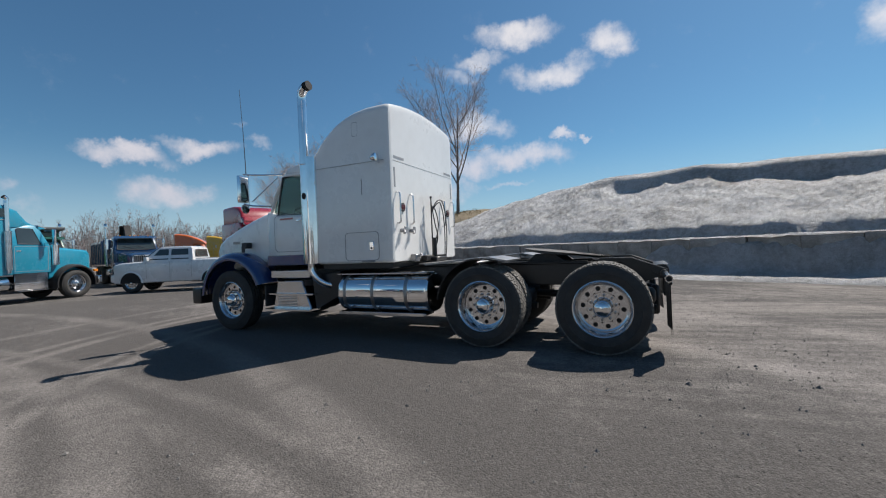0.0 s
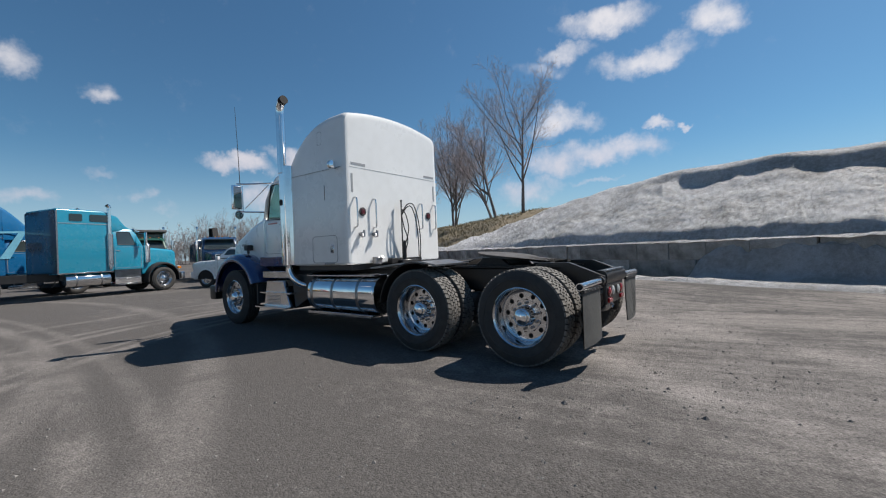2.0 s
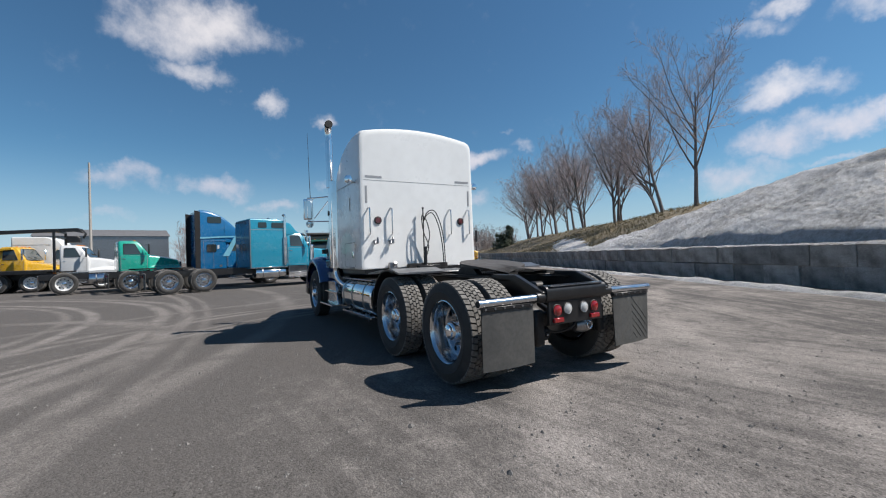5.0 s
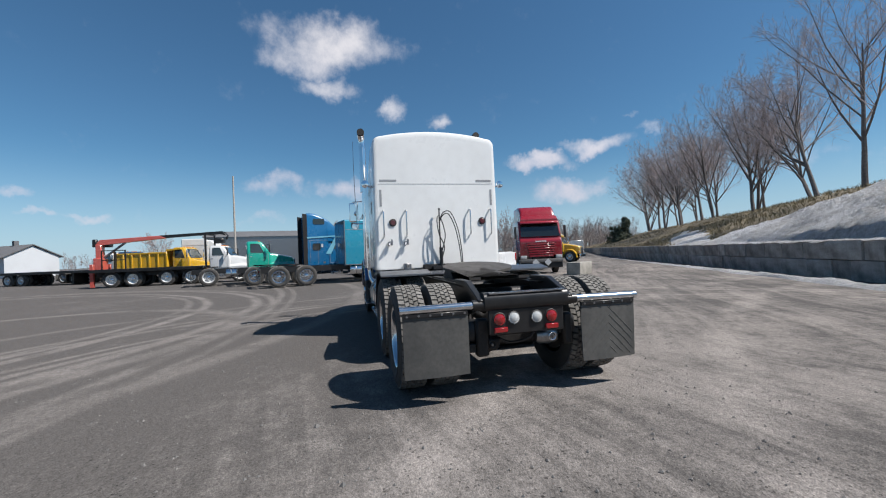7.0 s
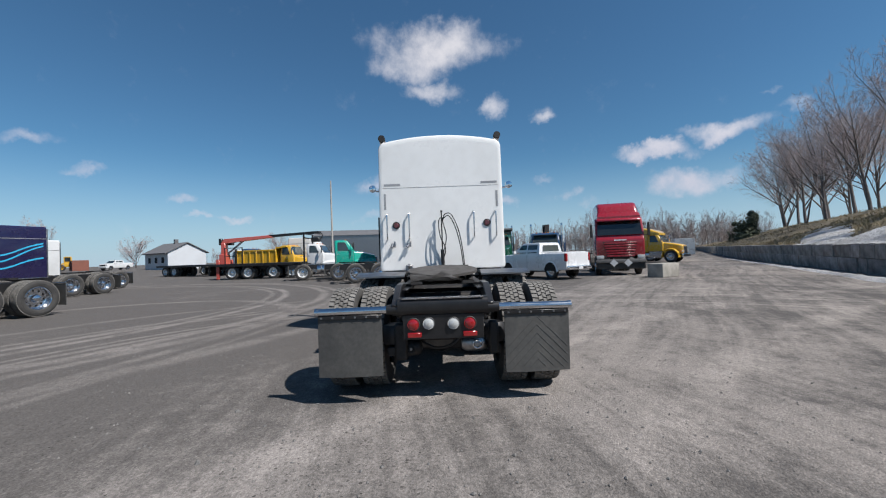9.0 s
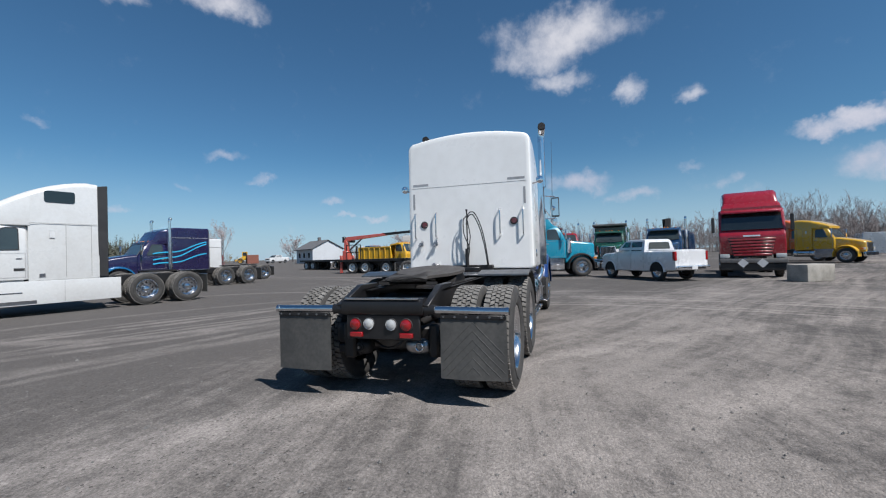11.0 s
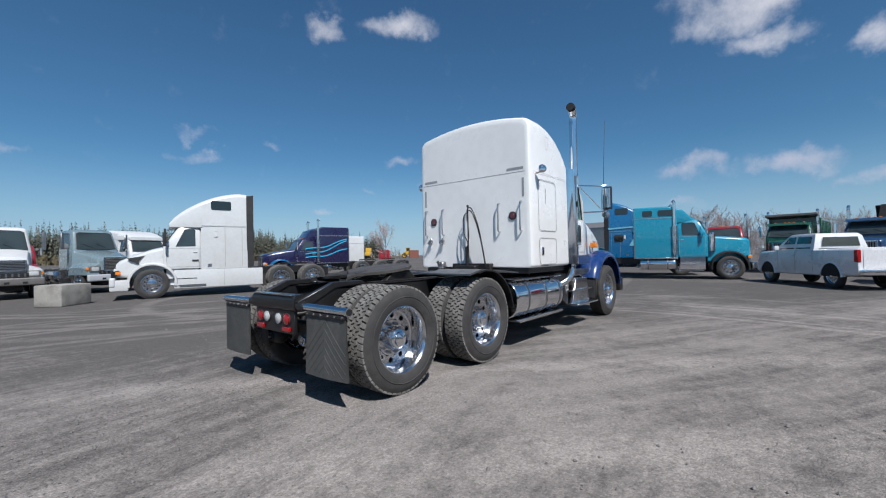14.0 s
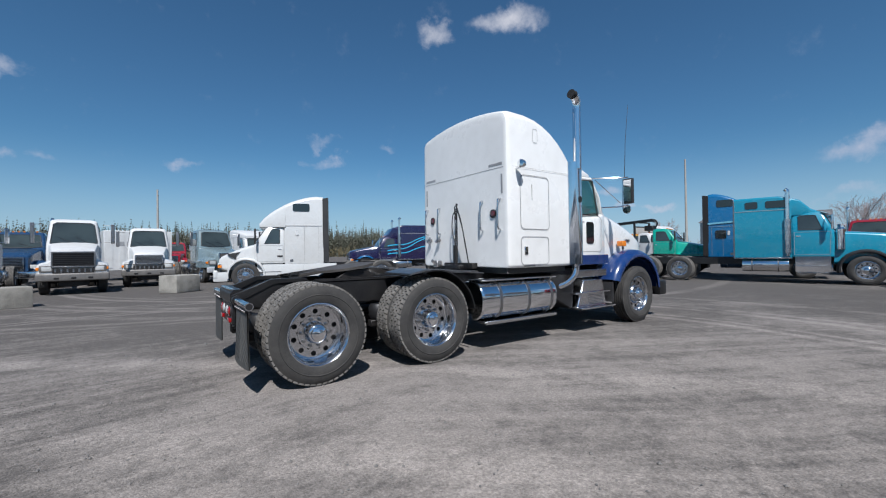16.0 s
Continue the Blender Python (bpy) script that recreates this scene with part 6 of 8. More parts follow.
def aero_sleeper(length, top, windows=((0.42, 0.70),), low_windows=(), extender=None):
    """A high roof that sweeps back and up from above the windshield."""
    def build(T, cr, half, roof, body):
        bm = B()
        x1 = cr - length

        def roof_at(x):
            f = (x - x1) / (cr + 0.95 - x1)
            return roof + 0.05 + (top - roof - 0.05) * math.cos(min(1.0, f) * math.pi / 2) ** 0.72

        def section(x, z0, z1):
            f = (x - x1) / (cr + 0.95 - x1)
            w = half - 0.02 - 0.16 * max(0.0, f - 0.55) / 0.45
            return [(x, y * (1 - 0.05 * max(0, (z - roof) / (top - roof + 0.01))), z) for y, z in rrect(-w, w, z0, z1, min(0.16, (z1 - z0) * 0.4), 5, 0.03)]
        loft(bm, [section(x1, 0.92, top - 0.03)] + [section(x1 + (cr + 0.02 - x1) * k / 6, 0.92, roof_at(x1 + (cr + 0.02 - x1) * k / 6)) for k in range(1, 7)])
        loft(bm, [section(cr - 0.02 + 0.97 * k / 6, roof - 0.10, max(roof_at(cr - 0.02 + 0.97 * k / 6) - 0.002, roof + 0.06)) for k in range(7)])
        sl = part("sleeper", bm, body, T, "high swept sleeper roof", 35)
        for s in (1, -1):
            for (f0, f1), (za, zb) in [(w, (top - 0.66, top - 0.34)) for w in windows] + [(w, (1.78, 2.16)) for w in low_windows]:
                bm = B()
                pts = rrect(x1 + length * f0, x1 + length * f1, za, zb, 0.06, 4)
                loft(bm, [[(x, s * (half - 0.06 + o if za > 2.3 else half - 0.03 + o), z) for x, z in pts] for o in (-0.03, 0.022)])
                part("sleeper_window", bm, TINT, sl)
            if extender:
                bm = B()
                prism(bm, [(x1 - 0.22, 0.98), (x1 + 0.02, 0.98), (x1 + 0.02, top - 0.10), (x1 - 0.22, top - 0.06)], min(s * (half - 0.07), s * (half - 0.03)), max(s * (half - 0.07), s * (half - 0.03)), 0.008)
                part("side_extender", bm, extender, sl, "dark rubber-edged side extender")
            part("panel_line", box(B(), x1 + length * 0.5, x1 + length * 0.5 + 0.008, s * (half - 0.02) - 0.004, s * (half - 0.02) + 0.006, 1.0, roof - 0.05), SEAM, sl)
            part("panel_line", box(B(), x1 + 0.05, cr, s * (half - 0.02) - 0.004, s * (half - 0.02) + 0.004, roof - 0.02, roof - 0.01), SEAM, sl)
            part("panel_line", box(B(), x1 + length * 0.12, x1 + length * 0.12 + 0.008, s * (half - 0.02) - 0.004, s * (half - 0.02) + 0.006, 1.0, roof - 0.05), SEAM, sl)
            part("vent", box(B(), x1 + length * 0.66, x1 + length * 0.74, s * (half - 0.02) - 0.004, s * (half - 0.02) + 0.005, roof - 0.42, roof - 0.22, 0.01), WHITE_DULL, sl)
            part("hatch", box(B(), cr - 0.30, cr - 0.18, s * (half - 0.02) - 0.004, s * (half - 0.02) + 0.008, 1.02, 1.12), STEEL, sl)
    return build


def dump_body(T, x0, x1, half, z0, z1, mat, cab_guard=True):
    d = part("dump_body", box(B(), x0, x1, -half + 0.04, half - 0.04, z0, z0 + 0.08), mat, T)
    for s in (1, -1):
        part("side_wall", box(B(), x0, x1, s * (half - 0.06) - 0.03, s * (half - 0.06) + 0.03, z0, z1, 0.008), mat, d)
        n = max(3, int((x1 - x0) / 0.6))
        for k in range(n + 1):
            x = x0 + (x1 - x0) * k / n
            part("side_rib", box(B(), x - 0.05, x + 0.05, s * (half - 0.01) - 0.04, s * (half - 0.01) + 0.04, z0, z1 - 0.06, 0.01), mat, d)
        part("top_rail", box(B(), x0, x1, s * (half - 0.03) - 0.06, s * (half - 0.03) + 0.06, z1 - 0.10, z1 + 0.02, 0.015), mat, d)
    part("head_wall", box(B(), x1 - 0.06, x1, -half + 0.05, half - 0.05, z0, z1 + 0.1, 0.008), mat, d)
    part("tail_gate", box(B(), x0, x0 + 0.06, -half + 0.05, half - 0.05, z0, z1, 0.008), mat, d)
    if cab_guard:
        part("cab_guard", prism(B(), [(x1 - 0.05, z1 + 0.05), (x1 + 0.95, z1 + 0.16), (x1 + 0.95, z1 + 0.28), (x1 - 0.05, z1 + 0.2)], -half + 0.05, half - 0.05, 0.01), BUMPER if mat is GREEN else mat, d)


def flat_deck(T, x0, x1, half, z, mat):
    d = part("flat_deck", box(B(), x0, x1, -half, half, z, z + 0.14, 0.01), mat, T)
    for s in (1, -1):
        part("deck_rail", box(B(), x0, x1, s * half - 0.02, s * half + 0.02, z - 0.06, z + 0.12, 0.006), BLACK, d)
    return d


def at(x, y, heading):
    return pose(x, y, rise(x, y), 0, 0, heading)


HB = -76.0                                      # the row of trucks that point away to the side
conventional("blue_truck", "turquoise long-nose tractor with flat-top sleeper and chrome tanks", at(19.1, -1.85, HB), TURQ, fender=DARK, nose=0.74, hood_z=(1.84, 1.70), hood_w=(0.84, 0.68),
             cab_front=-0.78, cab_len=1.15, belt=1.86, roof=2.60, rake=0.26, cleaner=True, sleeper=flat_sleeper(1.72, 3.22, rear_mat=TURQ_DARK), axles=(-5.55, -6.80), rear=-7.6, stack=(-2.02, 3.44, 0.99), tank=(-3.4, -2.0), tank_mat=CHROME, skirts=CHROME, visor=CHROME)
conventional("blue_truck", "blue high-roof sleeper tractor with a pale slanted stripe", at(21.8, 0.45, HB), BLUE_MID, nose=0.9, cab_front=-0.7, cab_len=1.5, roof=2.35, belt=1.75,
             sleeper=aero_sleeper(1.15, 3.90, ((0.30, 0.85),), ((0.25, 0.62),), DARK), axles=(-4.85, -6.1), rear=-6.9, mirrors=PLASTIC)


def pale_stripe():
    """A pale band along the blue sleeper that turns down towards the cab."""
    T = [o for o in scene.objects if o.name == "blue_truck.001"][0]
    for s in (1, -1):
        y = s * 0.962
        bm = B()
        for quad in (((-3.36, 2.52), (-1.75, 2.60), (-1.75, 2.53), (-3.36, 2.44)), ((-1.75, 2.60), (-1.55, 2.60), (-2.05, 1.55), (-2.35, 1.55))):
            vs = [bm.verts.new((x, y + s * 0.03, z)) for x, z in quad]
            bm.faces.new(vs)
        part("stripe", bm, material("pale_blue_stripe", (0.16, 0.42, 0.55), 0.35), T, "pale blue slanted stripe")


pale_stripe()
HV = 165.0
conventional("white_truck", "white aerodynamic high-roof sleeper tractor with dark side extender", at(1.85, 13.35, HV), WHITE_OLD, nose=0.98, hood_z=(1.70, 1.20), hood_w=(0.92, 0.72), cab_front=-0.30, cab_len=1.15, rake=0.46,
             belt=1.68, roof=2.50, sleeper=aero_sleeper(1.48, 3.72, ((0.36, 0.80),), (), PLASTIC), axles=(-4.15, -5.37), rear=-6.0, bumper=WHITE_OLD, grille=(0.45, 0.62, 0.98, 6, ALU, WHITE_OLD, False), tank=None, skirts=WHITE_OLD, mirrors=PLASTIC, head_z=0.88, full_skirt=(-3.45, -0.62))
conventional("purple_truck", "dark indigo sleeper tractor with cyan wave stripes", at(9.4, 18.8, HV), INDIGO, fender=BLUE_MID, nose=0.9, cab_front=-0.75, belt=1.62, roof=2.36, sleeper=flat_sleeper(2.0, 3.06, False, waves=CYAN), axles=(-4.9, -6.25), rear=-7.0,
             stack=(-2.1, 3.5, 0.99))
conventional("white_truck", "white sleeper tractor parked in the back row", at(13.15, 21.26, HV), WHITE_DULL, cab_front=-0.7, sleeper=flat_sleeper(1.6, 2.7, False), axles=(-5.2, -6.5), rear=-7.2)
conventional("white_truck", "white day-cab truck with a wide dark grille, facing the lane", at(-3.72, 15.1, -84), WHITE_DULL, wide_hood=True, wide_fender=False, half=0.94, tuck=0.12, nose=0.85, hood_z=(1.84, 1.54), hood_w=(0.72, 0.60), roof=2.76, belt=1.78, rake=0.26, grille=(0.56, 1.00, 1.48, 7, BLACK, STEEL, False),
             axles=(-4.4, -5.7), rear=-6.6, mirrors=STEEL, kit=False, rim=WHITE_DULL, head_z=0.92, bumper=BUMPER, roof_lamps=False)
conventional("white_truck", "white day-cab truck with amber corner lamp, facing the lane", at(-1.5, 17.6, -89), WHITE_DULL, wide_hood=True, wide_fender=False, half=0.92, tuck=0.10, nose=0.85, hood_z=(1.76, 1.42), hood_w=(0.72, 0.54), roof=2.62, belt=1.70, rake=0.26, grille=(0.47, 1.02, 1.34, 6, STEEL, ALU, False),
             axles=(-4.4, -5.7), rear=-6.6, mirrors=STEEL, kit=False, rim=WHITE_DULL, head_z=0.90, bumper=BUMPER, roof_lamps=False)
conventional("grey_truck", "grey-blue truck with chrome-edged grille, facing the lane", at(1.45, 18.4, -76), GREYBLUE, wide_hood=True, wide_fender=False, half=0.94, tuck=0.08, nose=0.9, hood_z=(1.72, 1.42), hood_w=(0.84, 0.56), roof=2.64, belt=1.76, rake=0.28, grille=(0.40, 0.92, 1.40, 8, BUMPER, CHROME, False),
             axles=(-4.4, -5.7), rear=-6.6, mirrors=STEEL, kit=False, head_z=0.98, bumper=SILVER, roof_lamps=False)
conventional("white_truck", "white round-roofed truck parked behind the grey one", at(4.4, 22.4, -78), WHITE_DULL, nose=0.9, roof=2.5, sleeper=aero_sleeper(1.4, 3.0, (), ()), kit=False)
conventional("white_truck", "white truck at the end of the parked row", at(-6.6, 14.4, -85), WHITE_DULL, wide_hood=True, wide_fender=False, nose=0.85, roof=2.5, belt=1.75, kit=False, rim=WHITE_DULL, bumper=BUMPER, roof_lamps=False)
conventional("green_truck", "dark green dump truck facing the lane", at(25.2, -3.9, 172), GREEN, nose=0.8, hood_z=(1.72, 1.60), hood_w=(0.86, 0.60), roof=2.62, belt=1.82, grille=(0.44, 0.85, 1.52, 11, STEEL, CHROME, True),
             axles=(-4.6, -5.9), rear=-7.2, visor=GREEN, stack=(-2.0, 3.3, 1.05), kit=False)
b_truck = conventional("blue_truck", "dark blue dump truck with upright chrome grille and folded crane", at(22.6, -6.6, 162), DUSTBLUE, nose=0.8, hood_z=(1.70, 1.55), hood_w=(0.86, 0.58), roof=2.55, belt=1.78, grille=(0.42, 0.85, 1.48, 11, STEEL, CHROME, True),
             axles=(-4.6, -5.9), rear=-6.8, visor=DUSTBLUE, stack=(-1.95, 3.2, 1.05), kit=False)
conventional("red_truck", "red day-cab truck in the back row", at(25.61, -1.13, 183), RED, nose=0.8, roof=2.6, belt=1.85, hood_z=(1.75, 1.6), stack=(-1.95, 3.3, 1.05), kit=False)
conventional("yellow_truck", "yellow tractor parked beyond the red cab", at(31.25, -19.86, 225), YELLOW, nose=0.9, roof=2.5, belt=1.7, sleeper=aero_sleeper(1.0, 3.1, ()), kit=True)
conventional("orange_truck", "orange high-roof tractor behind the yellow one", at(35.43, -20.24, 225), ORANGE, nose=0.9, roof=2.6, sleeper=aero_sleeper(1.4, 3.5, ()), kit=True)
conventional("teal_truck", "teal day-cab truck with a white stripe", at(22.9, 5.4, -76), TEAL, wide_hood=True, wide_fender=False, nose=0.85, roof=2.45, belt=1.72, axles=(-3.75,), rear=-4.6, rim=WHITE_DULL, mirrors=PLASTIC)


conventional("red_truck", "small red truck with a yellow cab guard in the back row", at(-0.2, 33.0, -95), RED, nose=0.8, roof=2.4, belt=1.7, hood_z=(1.6, 1.4), kit=False, rim=WHITE_DULL, bumper=BUMPER)
conventional("blue_truck", "dark blue truck with chrome stacks ending the parked row", at(-6.3, 20.2, -88), DUSTBLUE, nose=0.85, roof=2.5, belt=1.75, stack=(-1.9, 3.2, 1.02), kit=False)


def dumps():
    for ob in [o for o in scene.objects if o.name == "green_truck"]:
        dump_body(ob, -7.0, -2.3, 1.15, 1.15, 2.85, GREEN)


dumps()
y_truck = conventional("yellow_truck", "yellow dump truck with a ribbed steel box", at(30.4, 11.75, -100), YELLOW, wide_hood=True, wide_fender=False, nose=0.85, hood_z=(1.6, 1.3), roof=2.55, belt=1.7, axles=(-3.9, -5.0), rear=-5.7, kit=False, rim=WHITE_DULL)
dump_body(y_truck, -5.7, -2.1, 1.12, 1.10, 2.22, YELLOW)


def boom_truck():
    T = conventional("crane_truck", "white flatbed truck with a red folding crane over its deck", at(26.4, 8.2, -92), WHITE_DULL, wide_hood=True, wide_fender=False, nose=0.85, roof=2.42, belt=1.72, axles=(-2.9, -4.3, -6.2, -7.4), rear=-8.40, kit=False, rim=WHITE, mirrors=PLASTIC, tank=None)
    flat_deck(T, -8.50, -2.0, 1.15, 1.02, BLACK)
    bm = B()
    box(bm, -8.70, -8.20, -0.35, 0.35, 1.0, 1.9, 0.04)
    box(bm, -8.62, -8.30, -0.22, 0.22, 1.9, 2.75, 0.03)
    cr = part("crane_column", bm, CRANE_RED, T, "red crane column")
    part("crane_boom", prism(B(), [(-8.65, 2.72), (-8.40, 3.05), (-5.0, 3.22), (-4.6, 3.05), (-8.30, 2.72)], -0.18, 0.18, 0.02), CRANE_RED, T, "red folded crane boom")
    part("boom_tip", prism(B(), [(-5.0, 3.04), (-5.0, 3.24), (-1.2, 3.42), (-0.9, 3.1), (-1.4, 3.24)], -0.13, 0.13, 0.015), BLACK, T, "black boom extension")
    part("grapple_arm", tube(B(), [(-1.1, 0, 3.35), (-0.9, 0, 3.1), (-1.0, 0, 2.85)], 0.06, 8), BLACK, T)
    for y in (-0.9, 0.9):
        part("rack_post", box(B(), -2.05, -1.95, y - 0.05, y + 0.05, 1.1, 3.2), BLACK, T)
    for z in (2.85, 3.15):
        part("rack_bar", box(B(), -2.05, -1.95, -0.9, 0.9, z, z + 0.08), BLACK, T)
    part("crane_seat", box(B(), -8.50, -8.10, 0.3, 0.8, 2.6, 2.9, 0.05), BLACK, T)
    part("crane_cylinder", cyl(B(), (-8.25, 0.0, 1.9), (-6.8, 0.0, 3.02), 0.07, 10), STEEL, T)
    part("hook_block", box(B(), -8.85, -8.60, -0.12, 0.12, 2.6, 3.1, 0.04), BLACK, T)
    for x in (-7.90, -6.6):
        part("guard_post", box(B(), x - 0.03, x + 0.03, -0.95, -0.89, 1.1, 2.35), BLACK, T)
    for z in (1.7, 2.3):
        part("guard_rail", box(B(), -7.90, -6.6, -0.95, -0.90, z, z + 0.05), BLACK, T)
    part("loader_head", box(B(), -1.7, -1.1, -0.25, 0.25, 2.6, 2.95, 0.04), BLACK, T)
    for y in (-0.9, 0.9):
        part("outrigger", box(B(), -8.55, -8.35, y - 0.08, y + 0.08, 0.05, 1.5, 0.01), CRANE_RED, T)
    part("ladder", box(B(), -8.15, -8.10, 0.85, 1.1, 0.4, 2.3), BLACK, T)
    return T


boom_truck()


def loader_crane(T):
    c = part("crane_column", box(B(), -2.5, -2.1, -0.3, 0.3, 0.95, 2.3, 0.04), BLACK, T)
    part("crane_arm", prism(B(), [(-2.5, 2.2), (-2.2, 2.3), (-2.9, 3.25), (-3.15, 3.1)], -0.16, 0.16, 0.02), GREASE, T)
    part("crane_arm", prism(B(), [(-2.8, 3.2), (-3.1, 3.2), (-3.6, 1.9), (-3.4, 1.85)], -0.32, -0.12, 0.02), GREASE, T)


dump_body(b_truck, -6.8, -2.9, 1.12, 1.1, 2.35, DUSTBLUE, False)
loader_crane(b_truck)


def red_cabover():
    T = thing("red_truck", "red high-roof tractor with slatted grille and white plates", "truck", at(15.7, -8.6, 164))
    half = 1.10
    chassis(T, -0.3, -6.8)
    axle_set(T, -1.2, half, False, "steer")
    for x in (-5.0, -6.3):
        axle_set(T, x, half, True, "drive")
    bm = B()
    prism(bm, [(-2.7, 0.95), (-0.02, 0.95), (0.0, 1.75), (-0.12, 1.95), (-0.42, 2.72), (-0.6, 2.85), (-2.7, 2.85)], -half, half, 0.07, seg=3)
    cab = part("cab", bm, RED, T)
    bm = B()
    rings = []
    for x, z1, w in ((-2.7, 3.70, half - 0.12), (-1.8, 3.72, half - 0.14), (-1.15, 3.64, half - 0.16), (-0.85, 3.42, half - 0.18), (-0.72, 3.16, half - 0.14), (-0.45, 3.10, half - 0.10), (-0.30, 2.92, half - 0.10)):
        rings.append([(x, y, z) for y, z in rrect(-w, w, 2.78, z1, min(0.16, (z1 - 2.78) * 0.45), 5, 0.03)])
    loft(bm, rings)
    part("roof_fairing", bm, RED, cab, smooth=35)
    part("visor", prism(B(), [(-0.4, 2.78), (-0.12, 2.68), (-0.12, 2.74), (-0.38, 2.86)], -half + 0.08, half - 0.08, 0.01), RED, cab)
    bm = B()
    vs = []
    for off in (0.0, 0.012):
        for p, w in ((Vector((-0.11, 0, 1.98)), half - 0.08), (Vector((-0.39, 0, 2.66)), half - 0.12)):
            for sgn in (-1, 1):
                vs.append(bm.verts.new(p + Vector((off + 0.03, sgn * w, off))))
    for q in ((0, 1, 3, 2), (4, 6, 7, 5), (0, 4, 5, 1), (2, 3, 7, 6), (0, 2, 6, 4), (1, 5, 7, 3)):
        bm.faces.new([vs[i] for i in q])
    part("windshield", bm, TINT, cab)
    # grille: wide red slats that narrow downwards
    bm = B()
    prism(bm, [(-0.78, 1.66), (0.78, 1.66), (0.62, 0.88), (-0.62, 0.88)], -0.01, 0.03, axis="x")
    gr = part("grille", bm, DARK, cab)
    for k in range(6):
        z = 0.92 + k * 0.125
        w = 0.62 + 0.16 * (z - 0.88) / 0.78
        part("grille_bar", box(B(), 0.01, 0.065, -w, w, z, z + 0.085, 0.012), RED, gr)
    part("grille_badge", box(B(), 0.05, 0.06, -0.28, 0.28, 1.70, 1.76), CHROME, gr)
    part("bumper", box(B(), -0.3, 0.10, -half - 0.02, half + 0.02, 0.62, 0.80, 0.03, 2), BUMPER, T)
    part("lower_bumper", box(B(), -0.3, 0.06, -half, half, 0.32, 0.62, 0.03), BLACK, T)
    for s in (1, -1):
        part("headlight", box(B(), -0.05, 0.05, s * 0.92 - 0.17, s * 0.92 + 0.17, 0.82, 1.0, 0.03, 2), CLEARLENS, T, "clear headlight")
        bm = B()
        prism(bm, [(s * 0.32 + 0.19 * math.cos(a), 0.62 + 0.19 * math.sin(a)) for a in (0, math.pi / 2, math.pi, 3 * math.pi / 2)], 0.11, 0.12, axis="x")
        part("diamond_plate", bm, WHITE_DULL, T, "white diamond placard holder")
        part("step", box(B(), -1.0, -0.4, min(s * 0.95, s * half), max(s * 0.95, s * half), 0.4, 0.5, 0.02), RED, T)
    side_mirrors(T, -0.1, half, 1.9, 2.55, PLASTIC)
    part("deck", box(B(), -6.6, -2.9, -0.5, 0.5, 0.95, 1.0), GREASE, T)
    rear_kit(T, (-5.0, -6.3), -6.8, half)


red_cabover()


